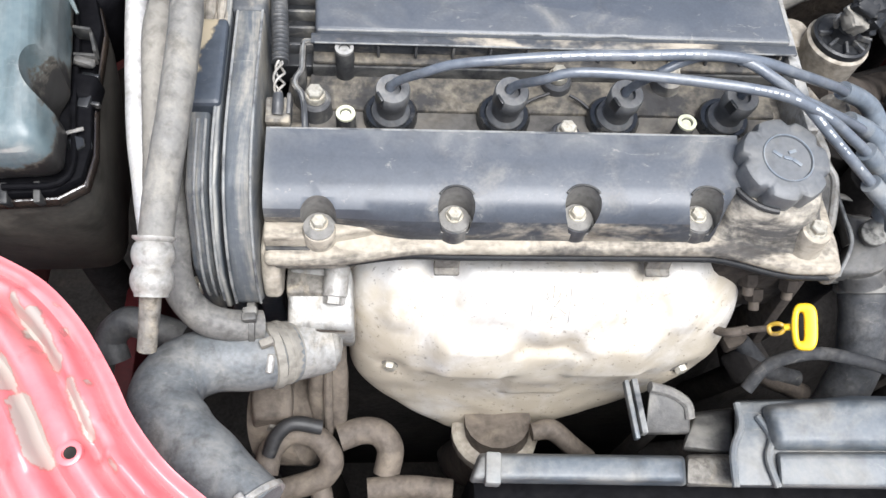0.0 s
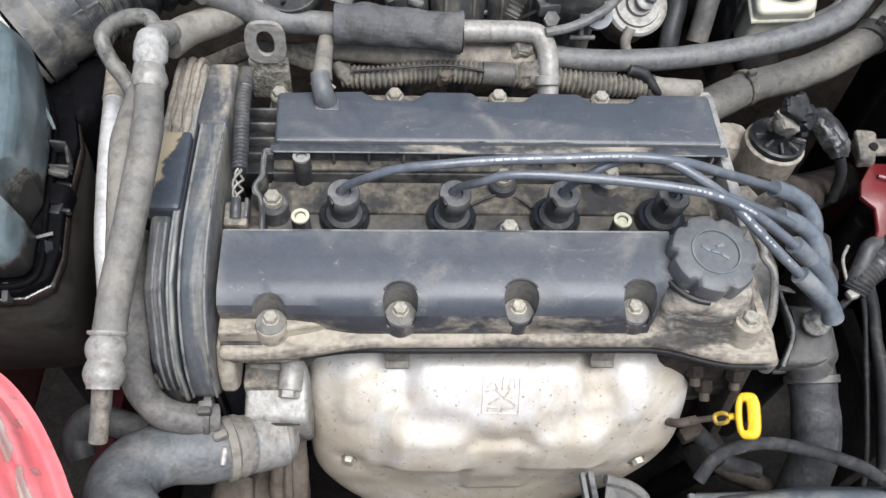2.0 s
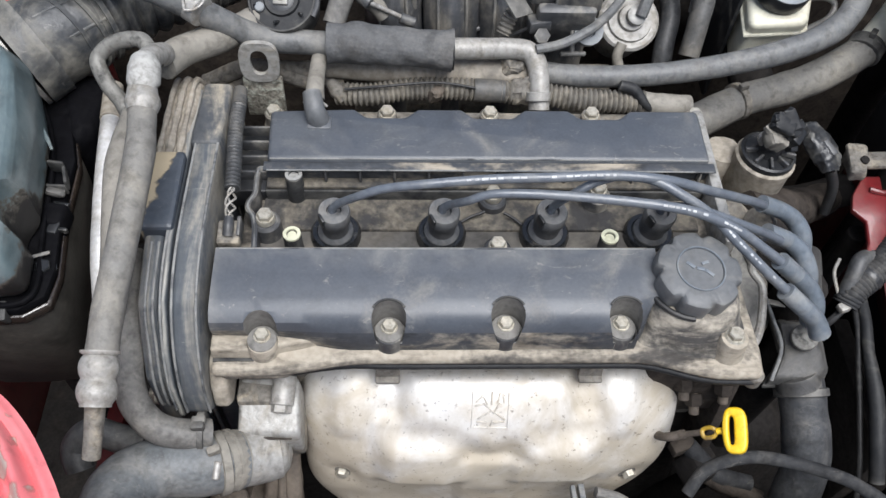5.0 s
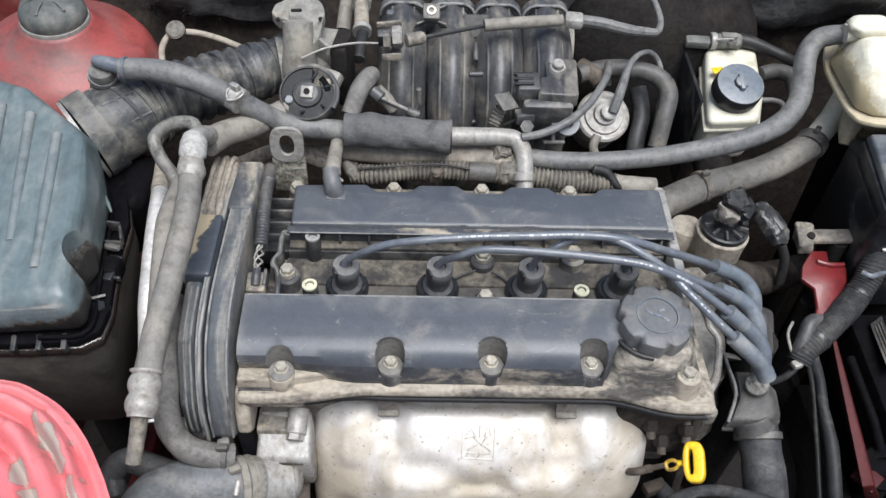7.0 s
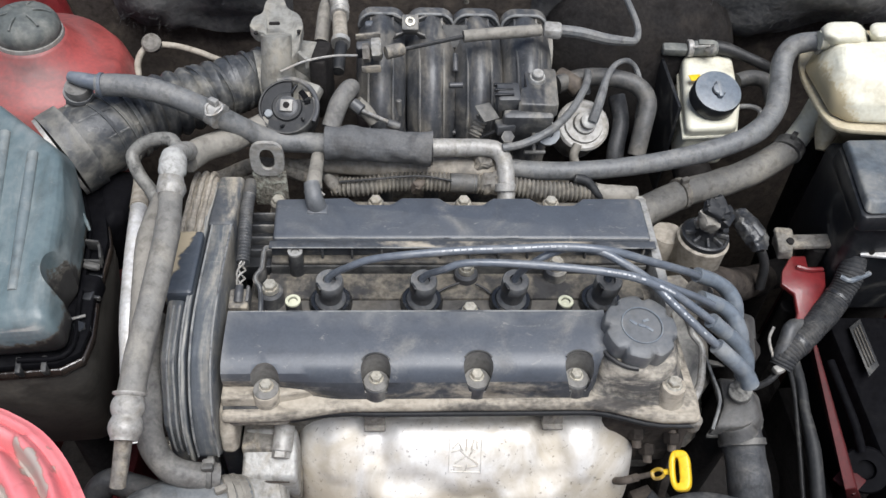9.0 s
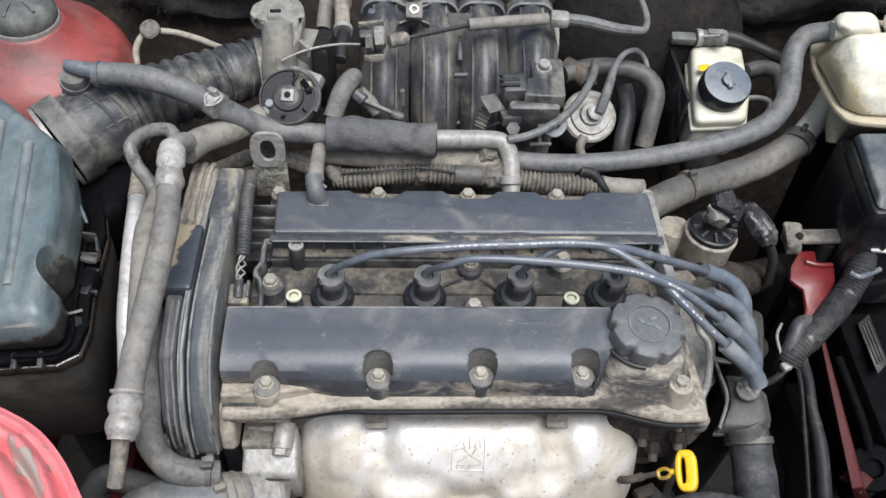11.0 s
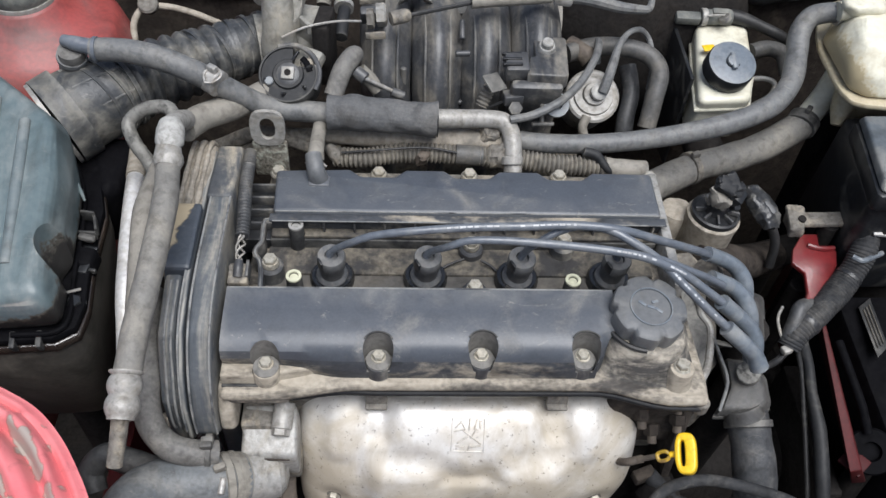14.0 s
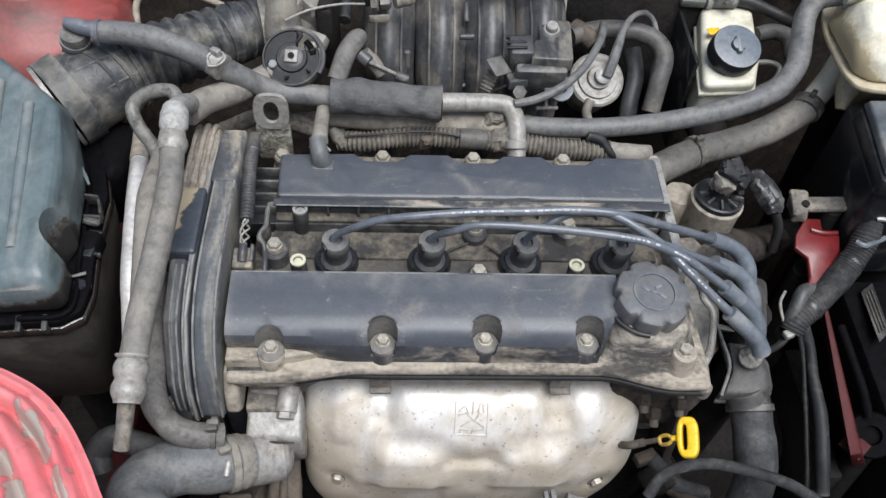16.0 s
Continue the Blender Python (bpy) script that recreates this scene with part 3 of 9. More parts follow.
def loft(levels, bevel=0.0, seg=2):
    """A closed solid through polygons with the same number of corners."""
    bm = bmesh.new()
    rings = [[bm.verts.new(q) for q in ring] for ring in levels]
    for a, b in zip(rings, rings[1:]):
        for k in range(len(a)):
            bm.faces.new((a[k], a[(k + 1) % len(a)], b[(k + 1) % len(a)], b[k]))
    bm.faces.new(rings[0][::-1])
    bm.faces.new(rings[-1])
    bmesh.ops.recalc_face_normals(bm, faces=bm.faces)
    return soften(bm, bevel, seg=seg)


def prism(poly, a, b, axis="z", bevel=0.002, seg=2):
    """A polygon pushed from a to b along an axis: (x, y) for z, (y, z) for x, (x, z) for y."""
    def at(p, h):
        return {"z": (p[0], p[1], h), "x": (h, p[0], p[1]), "y": (p[0], h, p[1])}[axis]
    return loft([[at(p, a) for p in poly], [at(p, b) for p in poly]], bevel, seg)


def box(c, size, rot=(0, 0, 0), bevel=0.002, seg=2):
    bm = bmesh.new()
    bmesh.ops.create_cube(bm, size=1)
    bmesh.ops.scale(bm, verts=bm.verts, vec=size)
    soften(bm, min(bevel, min(size) * 0.45), seg=seg)
    bmesh.ops.transform(bm, matrix=pose(*c, *rot), verts=bm.verts)
    return bm


def lathe(profile, base, axis=(0, 0, 1), seg=24, lobes=0, lobe_depth=0.0, lobe_from=0.0):
    """A turned solid: (radius, height) steps along an axis from base; lobes scallop the rim beyond the radius lobe_from."""
    bm = bmesh.new()
    turn = Vector(axis).to_track_quat("Z", "Y").to_matrix().to_4x4()
    m = Matrix.Translation(base) @ turn
    rings = []
    for r, h in profile:
        ring = []
        for k in range(seg):
            a = 2 * math.pi * k / seg
            q = r
            if lobes and r > lobe_from:
                q = r - lobe_depth * max(0.0, math.cos(lobes * a)) ** 3
            ring.append(bm.verts.new(m @ Vector((q * math.cos(a), q * math.sin(a), h))))
        rings.append(ring)
    for a, b in zip(rings, rings[1:]):
        for k in range(seg):
            bm.faces.new((a[k], a[(k + 1) % seg], b[(k + 1) % seg], b[k]))
    bm.faces.new(rings[0][::-1])
    bm.faces.new(rings[-1])
    return bm


def rod(a, b, r, seg=14, edge=0.0008):
    a, b = Vector(a), Vector(b)
    h = (b - a).length
    e = min(edge, r * 0.4, h * 0.4)
    return lathe([(r - e, 0), (r, e), (r, h - e), (r - e, h)], a, b - a, seg)


def carve(bm, cutter):
    """The first solid with the second cut out of it."""
    obs = []
    for b in (bm, cutter):
        bmesh.ops.recalc_face_normals(b, faces=b.faces)
        me = bpy.data.meshes.new("tmp")
        b.to_mesh(me)
        b.free()
        obs.append(new("tmp", me))
    md = obs[0].modifiers.new("cut", "BOOLEAN")
    md.operation, md.object, md.solver = "DIFFERENCE", obs[1], "EXACT"
    dep = bpy.context.evaluated_depsgraph_get()
    done = bpy.data.meshes.new_from_object(obs[0].evaluated_get(dep))
    out = bmesh.new()
    out.from_mesh(done)
    for ob in obs:
        me = ob.data
        bpy.data.objects.remove(ob)
        bpy.data.meshes.remove(me)
    bpy.data.meshes.remove(done)
    return out


def dense(bm, size, rounds=3):
    """Cuts the long edges of a solid, so that it can carry a painted patch."""
    bmesh.ops.triangulate(bm, faces=bm.faces)
    for _ in range(rounds):
        bmesh.ops.subdivide_edges(bm, edges=[e for e in bm.edges if e.calc_length() > size], cuts=1)
        bmesh.ops.triangulate(bm, faces=bm.faces)
    bm.normal_update()
    return bm


def crumple(bm, amount=0.002, scale=140.0, seed=0.0):
    """Dents and creases a solid, as crumpled tape or caked dirt has them."""
    bmesh.ops.subdivide_edges(bm, edges=bm.edges, cuts=2, use_grid_fill=True)
    bm.normal_update()
    moves = [(v, v.normal * amount * (noise.noise(v.co * scale + Vector((seed, 0, 0))) + 0.5 * noise.noise(v.co * scale * 2.3 + Vector((0, seed, 0))))) for v in bm.verts]
    for v, d in moves:
        v.co += d
    return bm


def bolt(parent, at, axis=(0, 0, 1), r=0.0062, h=0.006, flange=1.55, name="bolt", mat=None):
    """A hex-headed bolt whose head ends at the place given."""
    a = Vector(axis).normalized()
    base = Vector(at) - a * h
    bm = merge(lathe([(r * flange, -0.003), (r * flange, 0.0006), (r * 1.1, 0.0018)], base, a, 20),
               lathe([(r, 0.0), (r, h - 0.001), (r * 0.86, h)], base, a, 6))
    return part(name, bm, mat or M["zinc"], parent)


def stud(parent, at, depth, r=0.007, hole=0.0036, name="stud", mat=None):
    """An upright hollow post."""
    x, y, z = at
    bm = lathe([(r * 1.25, 0), (r * 1.05, depth * 0.3), (r, depth - 0.001), (r * 0.93, depth), (hole, depth), (hole * 0.9, depth - 0.006)], (x, y, z - depth), seg=18)
    return part(name, bm, mat or M["ochre"], parent)


def clip_band(at, axis, r, w=0.008, t=0.0012):
    """A hose clip: a band with a pinched ear."""
    a = Vector(axis).normalized()
    b = Vector(at) - a * w / 2
    side = a.orthogonal().normalized()
    ear = Vector(at) + Vector((0, 0, 1)) * (r + 0.003)
    return merge(lathe([(r, 0), (r + t, 0.0006), (r + t, w - 0.0006), (r, w)], b, a, 24),
                 box(ear, (0.010, 0.006, 0.007), (0, 0, math.degrees(math.atan2(a.y, a.x))), 0.0015))

PLUG_X, PLUG_Y = (-0.1285, -0.0455, 0.0365, 0.1205), -0.002
CAP_X, CAP_Y = 0.137, -0.062
# ---------------------------------------------------------------- the setting: ground and the walls of the engine bay
bm = bmesh.new()
bmesh.ops.create_grid(bm, x_segments=8, y_segments=8, size=60)
setting("ground", bm, M["ground"], "dark worn asphalt under the parked car", "ground")
setting("firewall", prism([(-0.72, 0.0), (0.72, 0.0), (0.72, 0.915), (-0.72, 0.915)], 0.455, 0.475, "y", 0.004), M["browngrime"],
        "grimy dark steel firewall behind the engine", "firewall")
setting("inner_wing_right", prism([(-0.42, 0.0), (0.455, 0.0), (0.455, 0.90), (0.1, 0.88), (-0.42, 0.86)], -0.64, -0.62, "x", 0.004), M["red"],
        "red painted inner wing panel of the engine bay", "inner wing")
setting("inner_wing_left", prism([(-0.42, 0.0), (0.455, 0.0), (0.455, 0.90), (0.1, 0.88), (-0.42, 0.86)], 0.62, 0.64, "x", 0.004), M["red"],
        "red painted inner wing panel beside the battery", "inner wing")
setting("front_panel", prism([(-0.64, 0.0), (0.64, 0.0), (0.64, 0.60), (-0.64, 0.60)], -0.42, -0.40, "y", 0.004), M["darkmetal"],
        "dark steel front panel below the radiator support", "front panel")
setting("undertray", box((0, 0.02, 0.20), (1.24, 0.84, 0.02), bevel=0.004), M["darkmetal"], "black oily tray under the engine", "undertray")

setting("cowl_edge", box((0, 0.495, 0.93), (1.28, 0.07, 0.03), bevel=0.006), M["darkred"], "red cowl edge over the firewall, shade put into its colour", "cowl")

# felt on the firewall: hanging wads with an uneven lower edge
def felt(name, x0, x1, z0, z1, y, depth, seed, label):
    b = bmesh.new()
    nx, nz = 40, 18
    grid = []
    for j in range(nz + 1):
        row = []
        for i in range(nx + 1):
            u, v = i / nx, j / nz
            x = x0 + (x1 - x0) * u
            low = z0 + 0.03 * noise.noise(Vector((x * 9, seed, 0))) + 0.012 * noise.noise(Vector((x * 31, seed, 3)))
            z = low + (z1 - low) * v
            swell = math.sin(math.pi * min(1, max(0, u))) ** 0.3 * math.sin(math.pi * (0.08 + 0.9 * v)) ** 0.5
            yy = y - depth * swell * (0.75 + 0.5 * noise.noise(Vector((x * 11, z * 11, seed)))) - 0.006 * noise.noise(Vector((x * 45, z * 45, seed)))
            row.append(b.verts.new((x, yy, z)))
        grid.append(row)
    for j in range(nz):
        for i in range(nx):
            b.faces.new((grid[j][i], grid[j][i + 1], grid[j + 1][i + 1], grid[j + 1][i]))
    rim = [e for e in b.edges if len(e.link_faces) == 1]
    ext = bmesh.ops.extrude_edge_only(b, edges=rim)
    for v in ext["geom"]:
        if isinstance(v, bmesh.types.BMVert):
            v.co.y = y + 0.004
    pad_ob = tagged(part(name, b, M["insulation"], None, label, 60), label, "insulation")
    wool = bmesh.new()
    rnd = random.Random(int(seed * 10))
    for k in range(300):
        u, v = rnd.random(), rnd.random() ** 1.6
        x, z = x0 + (x1 - x0) * u, z0 + 0.004 + (z1 - z0) * v * 0.9
        yy = y - depth * (math.sin(math.pi * min(1, max(0, u))) ** 0.3) * (math.sin(math.pi * (0.08 + 0.9 * v)) ** 0.5) * (0.75 + 0.5 * noise.noise(Vector((x * 11, z * 11, seed)))) - 0.001
        q = Vector((x, yy, z))
        d = Vector((rnd.uniform(-1, 1), rnd.uniform(-0.5, 0.1), rnd.uniform(-0.8, 0.3))).normalized() * rnd.uniform(0.004, 0.014)
        bend = Vector((rnd.uniform(-1, 1), rnd.uniform(-0.6, 0), rnd.uniform(-1, 0.4))) * 0.004
        line_ = [q, q + d * 0.5 + bend, q + d]
        rows_ = [[wool.verts.new(p + Vector(o) * w) for o in ((0.00016, 0, 0), (-0.00008, 0, 0.00014), (-0.00008, 0, -0.00014))] for p, w in zip(line_, (1.0, 0.9, 0.3))]
        for r0, r1 in zip(rows_, rows_[1:]):
            for i in range(3):
                wool.faces.new((r0[i], r0[(i + 1) % 3], r1[(i + 1) % 3], r1[i]))
    part("loose_fibres", wool, M["insulation"], pad_ob, "loose grey fibres", 60, kind="stuff")
    return pad_ob


felt("firewall_felt", -0.42, -0.20, 0.862, 1.02, 0.455, 0.06, 2.0, "matted grey-black felt pad hanging on the firewall")
felt("firewall_felt", 0.10, 0.72, 0.87, 1.02, 0.455, 0.06, 7.0, "matted dark felt pad along the firewall top")

setting("firewall_lip", prism([(-0.115, 0.4545), (0.036, 0.4605), (0.036, 0.4740), (-0.115, 0.4740)], 0.9125, 0.9210, bevel=0.002), M["red"], "dusty red painted lip on top of the firewall", "cowl")

# ---------------------------------------------------------------- engine block and head
engine = thing("engine_block", (0, 0, 0.21), "grimy cast engine block with cylinder head, dusty and oily", "engine")
part("crankcase", prism([(-0.11, 0.21), (0.12, 0.21), (0.13, 0.45), (0.105, 0.70), (-0.075, 0.70), (-0.12, 0.45)], -0.22, 0.20, "x", 0.01), M["darkmetal"], engine)
part("cylinder_head", prism([(-0.085, 0.69), (0.125, 0.69), (0.135, 0.8318), (-0.088, 0.8318)], -0.205, 0.185, "x", 0.005), M["dirty_alloy"], engine,
     "sandy grey cylinder head")
part("gearbox", loft([[(0.20, -0.10, 0.25), (0.44, -0.08, 0.25), (0.44, 0.2, 0.25), (0.20, 0.2, 0.25)],
                      [(0.20, -0.12, 0.45), (0.46, -0.08, 0.45), (0.46, 0.22, 0.45), (0.20, 0.22, 0.45)],
                      [(0.20, -0.08, 0.60), (0.42, -0.03, 0.56), (0.42, 0.16, 0.56), (0.20, 0.16, 0.60)]], 0.02), M["darkmetal"], engine, "black oily gearbox casing")
part("end_housing", crumple(loft([[(0.182, -0.085, 0.70), (0.246, -0.060, 0.70), (0.250, 0.060, 0.70), (0.182, 0.080, 0.70)], [(0.184, -0.074, 0.800), (0.224, -0.048, 0.800), (0.236, 0.046, 0.822), (0.184, 0.070, 0.832)]], 0.010, 3), 0.010, 40, 3.0), M["dirty_alloy"], engine, "sandy grey housing at the head's end")
part("mount_arm", tube([(0.255, 0.136, 0.740), (0.338, 0.153, 0.700), (0.406, 0.171, 0.700)], 0.02, flat=0.6), M["darkmetal"], engine)

# ---------------------------------------------------------------- valve cover
cover = thing("valve_cover", (0, 0, 0.825), "black twin-bank valve cover with a sandy dusty front ledge", "valve cover")


def step(a, b, x):
    t = min(1.0, max(0.0, (x - a) / (b - a)))
    return t * t * (3 - 2 * t)


def arc(cx, cy, r, a0, a1, n=8):
    return [(cx + r * math.cos(radians(a0 + (a1 - a0) * i / n)), cy + r * math.sin(radians(a0 + (a1 - a0) * i / n))) for i in range(n + 1)]


def wavy_front(x):
    """How far forward the gasket lip reaches at x."""
    s = 0.5 - 0.5 * math.cos(math.pi * min(1, max(0, (x + 0.175) / 0.075)))
    e = 0.5 - 0.5 * math.cos(math.pi * min(1, max(0, (x - 0.095) / 0.07)))
    return -0.1185 + 0.0095 * s - 0.014 * e


xs = [-0.214 + 0.404 * i / 36 for i in range(37)]
lip = [(x, wavy_front(x)) for x in xs] + [(0.192, -0.10), (0.186, 0.05), (0.186, 0.136), (-0.198, 0.136)]
part("gasket", prism([(x, y - 0.0006 + 0.0034 * (1 - step(-0.150, -0.080, x))) for x, y in lip if x > -0.160] + [(-0.160, 0.136)], 0.8315, 0.8372, bevel=0.0022, seg=3), M["mattblack"], cover, "black rubber gasket edge")
part("gasket_end", prism([(x, y + 0.0020) for x, y in lip if x < -0.155 and y < 0] + [(-0.157, -0.06), (-0.214, -0.06)], 0.8318, 0.8372, bevel=0.0022, seg=3), M["ledge"], cover, "sandy buried end of the gasket")
part("flange", prism(lip, 0.8368, 0.8482, bevel=0.0055, seg=4), M["ledge"], cover, "sandy flange with dark oily streaks")
part("left_shelf", loft([[(-0.213, -0.108, 0.842), (-0.178, -0.1075, 0.842), (-0.150, -0.1015, 0.842), (-0.126, -0.0945, 0.842), (-0.126, -0.088, 0.842), (-0.213, -0.088, 0.842)],
                         [(-0.213, -0.1055, 0.858), (-0.180, -0.1050, 0.858), (-0.154, -0.0995, 0.857), (-0.129, -0.0940, 0.855), (-0.129, -0.088, 0.855), (-0.213, -0.088, 0.858)]], 0.0022, 3), M["ledge"], cover,
     "sandy wedge-shaped shelf at the timing end")
part("shelf_groove", box((-0.197, -0.1085, 0.8478), (0.030, 0.0030, 0.0030), (0, 0, 0), 0.0008), M["mattblack"], cover)
part("flange_slot", box((0.141, -0.0985, 0.8560), (0.013, 0.0020, 0.0030), (0, 0, -3), 0.0006), M["mattblack"], cover)
# the front bank: a flat top that rolls over into a dusty nose, with counterbored bolt wells
front_bolts = [(-0.176, -0.0965), (-0.085, -0.0895), (0.0, -0.0875), (0.085, -0.0875)]
NOSE = [(-0.038, 0.846), (-0.038, 0.8885), (-0.060, 0.8870), (-0.078, 0.8848), (-0.088, 0.8822), (-0.0945, 0.8770), (-0.0985, 0.8690), (-0.1005, 0.8600), (-0.1012, 0.8500), (-0.1005, 0.8380), (-0.07, 0.836)]
nx = 40
bm = bmesh.new()
rings = []
for i in range(nx + 1):
    x = -0.2115 + (0.112 + 0.2115) * i / nx
    left = 1 - step(-0.175, -0.11, x)
    tail = step(0.094, 0.112, x)
    ring = []
    for y, z in NOSE:
        f = step(-0.07, -0.10, y)
        ring.append(bm.verts.new((x - 0.010 * tail * f, y + f * (0.010 * left * (1 - step(0.845, 0.880, z)) + 0.010 * tail), z - 0.006 * tail * step(0.85, 0.88, z) * f)))
    rings.append(ring)
for r0, r1 in zip(rings, rings[1:]):
    for k in range(len(NOSE)):
        bm.faces.new((r0[k], r0[(k + 1) % len(NOSE)], r1[(k + 1) % len(NOSE)], r1[k]))
bm.faces.new(rings[0][::-1])
bm.faces.new(rings[-1])
holes = None
for bx, by in front_bolts:
    c = lathe([(0.0124, 0), (0.0124, 0.05)], (bx, by - 0.003, 0.8575), seg=28)
    holes = merge(holes, c) if holes else c
bm = carve(bm, holes)
for f in bm.faces:
    c = f.calc_center_median()
    well = any(all(math.hypot(v.co.x - bx, v.co.y - by + 0.003) < 0.0127 for v in f.verts) for bx, by in front_bolts)
    f.material_index = 2 if well else 1 if (c.z < 0.8680 and c.y < -0.088 and abs(f.normal.z) < 0.95) else 0
front_bank = part("front_bank", bm, M["cover"], cover, "flat black front cam cover with faint dust blotches", 30, second=M["bullnose"])
front_bank.data.materials.append(M["wellgrey"])
for bx, by in front_bolts[1:]:
    part("well_rim", tube([(bx + 0.0128 * math.cos(radians(a)), by - 0.003 + 0.0128 * math.sin(radians(a)), 0.8846 - 0.004 * step(0.4, -0.2, math.sin(radians(a)))) for a in range(30, 151, 20)], 0.0009, 8, 3), M["mattblack"], front_bank)
part("bank_lip", prism([(-0.212, -0.0385), (0.108, -0.0385), (0.108, -0.034), (-0.212, -0.034)], 0.855, 0.884, bevel=0.001), M["valley"], cover)
# cap seat and right-hand end of the front bank
SEAT_R = 0.0335


def shoulder_edge(a):
    """The distance from the cap's middle to the outline of the end shoulder, at an angle."""
    d = Vector((math.cos(a), math.sin(a)))
    best = 0.09
    ring = [(0.096, -0.1010), (0.104, -0.1035), (0.125, -0.1075), (0.145, -0.1130), (0.165, -0.1175), (0.180, -0.1160), (0.1855, -0.104), (0.1845, -0.06), (0.1840, -0.018), (0.096, -0.026)]
    for p, q in zip(ring, ring[1:] + ring[:1]):
        e = Vector((q[0] - p[0], q[1] - p[1]))
        w = Vector((p[0] - CAP_X, p[1] - CAP_Y))
        den = d.x * e.y - d.y * e.x
        if abs(den) > 1e-9:
            t, u = (w.x * e.y - w.y * e.x) / den, (w.x * d.y - w.y * d.x) / den
            if t > 0 and -1e-6 <= u <= 1 + 1e-6:
                best = min(best, t)
    return best


bm = bmesh.new()
NA, NR = 120, 18
web = []
for i in range(NA):
    a = 2 * math.pi * i / NA
    far = max(SEAT_R + 0.004, shoulder_edge(a))
    spoke = []
    for j in range(NR + 1):
        t = j / NR
        r = SEAT_R - 0.006 + (far - SEAT_R + 0.006) * t
        x, y = CAP_X + r * math.cos(a), CAP_Y + r * math.sin(a)
        fall = step(0.0, 1.0, max(0.0, (r - SEAT_R) / max(0.012, min(0.062, far - SEAT_R))))
        z = 0.8795 - 0.0045 * (y - CAP_Y) / -0.05 * step(SEAT_R, SEAT_R + 0.01, r) - 0.0315 * fall ** 0.8
        z += 0.0012 * noise.noise(Vector((x * 70, y * 70, 5.0))) + 0.0016 * noise.noise(Vector((x * 26, y * 26, 9.0)))
        spoke.append(bm.verts.new((x, y, z)))
    spoke.append(bm.verts.new((spoke[-1].co.x, spoke[-1].co.y, 0.840)))
    web.append(spoke)
for i in range(NA):
    p, q = web[i], web[(i + 1) % NA]
    for j in range(NR + 1):
        bm.faces.new((p[j], q[j], q[j + 1], p[j + 1]))
bm.faces.new([w[0] for w in web])
bm.faces.new([w[-1] for w in web][::-1])
part("end_shoulder", bm, M["shoulder"], cover, "dusty shoulder falling away round the oil filler", 50)
for k, (bx, by) in enumerate(front_bolts):
    post = part("post", lathe([(0.0118, 0), (0.0116, 0.002), (0.0112, 0.028), (0.0104, 0.0305)], (bx, by - 0.0045, 0.8295), (0.0, 0.05, 1), seg=28), M["ledge"] if k == 0 else M["blackplastic"], cover)
    part("washer", lathe([(0.0104, 0), (0.0104, 0.0016), (0.006, 0.0022)], (bx, by - 0.002, 0.8598), seg=24), M["wellgrey"], post)
    bolt(post, (bx, by, 0.8665), r=0.0054, h=0.0055, flange=1.2)
part("post", lathe([(0.0165, 0), (0.0140, 0.012), (0.0112, 0.022), (0.0106, 0.034), (0.0098, 0.036)], (0.165, -0.102, 0.832), seg=28), M["ledge"], cover)
bolt(cover, (0.165, -0.101, 0.8735), r=0.0058, h=0.006, flange=1.3)
part("gasket_ear", prism(arc(0.187, -0.117, 0.007, 0, 360, 14)[:-1], 0.826, 0.839, bevel=0.002), M["dirty_alloy"], cover)
# the valley with the plug wells
part("valley_plate", box((-0.012, -0.017, 0.8455), (0.352, 0.040, 0.0135), bevel=0.001), M["darkvalley"], cover, "dark grey front strip of the valley")
part("valley_floor", box((-0.012, 0.0195, 0.846), (0.352, 0.032, 0.016), bevel=0.0015), M["valley"], cover, "sandy grit-covered valley floor")
part("valley_step", box((-0.008, 0.0425, 0.8515), (0.356, 0.018, 0.026), bevel=0.0015), M["mattblack"], cover)
part("rear_skirt", box((-0.006, 0.0400, 0.8668), (0.358, 0.010, 0.0036), bevel=0.001), M["valley"], cover, "sandy strip under the rear bank")
part("rear_wall", box((-0.006, 0.0465, 0.8745), (0.358, 0.005, 0.013), bevel=0.001), M["bullnose"], cover)
part("rear_shelf", box((-0.005, 0.0435, 0.8836), (0.362, 0.009, 0.0024), bevel=0.0008), M["bullnose"], cover, "dusty black lip of the rear bank")
def wall_strip(path, z0, z1, t):
    """A thin upright wall along a line of (x, y)."""
    line = [Vector((x, y, 0)) for x, y in path]
    side = []
    for k, q in enumerate(line):
        d = (line[min(k + 1, len(line) - 1)] - line[max(k - 1, 0)]).normalized()
        side.append(Vector((-d.y, d.x, 0)) * t / 2)
    ring = [q + w for q, w in zip(line, side)] + [q - w for q, w in zip(line[::-1], side[::-1])]
    return prism([(q.x, q.y) for q in ring], z0, z1, bevel=0.0007)


END_WALL = [(q.x, q.y) for q in spline([(-0.176, 0.0535, 0), (-0.188, 0.0535, 0), (-0.1925, 0.0515, 0), (-0.1930, 0.040, 0), (-0.1930, 0.027, 0), (-0.1968, 0.019, 0), (-0.1968, 0.012, 0), (-0.1925, 0.006, 0), (-0.1900, -0.004, 0), (-0.1885, -0.020, 0), (-0.188, -0.034, 0)], 5)]
part("valley_end", wall_strip(END_WALL, 0.842, 0.870, 0.0042), M["blackplastic"], cover, "thin curved wall at the valley end")
part("wall_edge", tube([(x, y, 0.8698) for x, y in END_WALL[::4] + END_WALL[-1:]], 0.0011, 6, 4), M["rubbed"], cover, "pale rubbed edge")
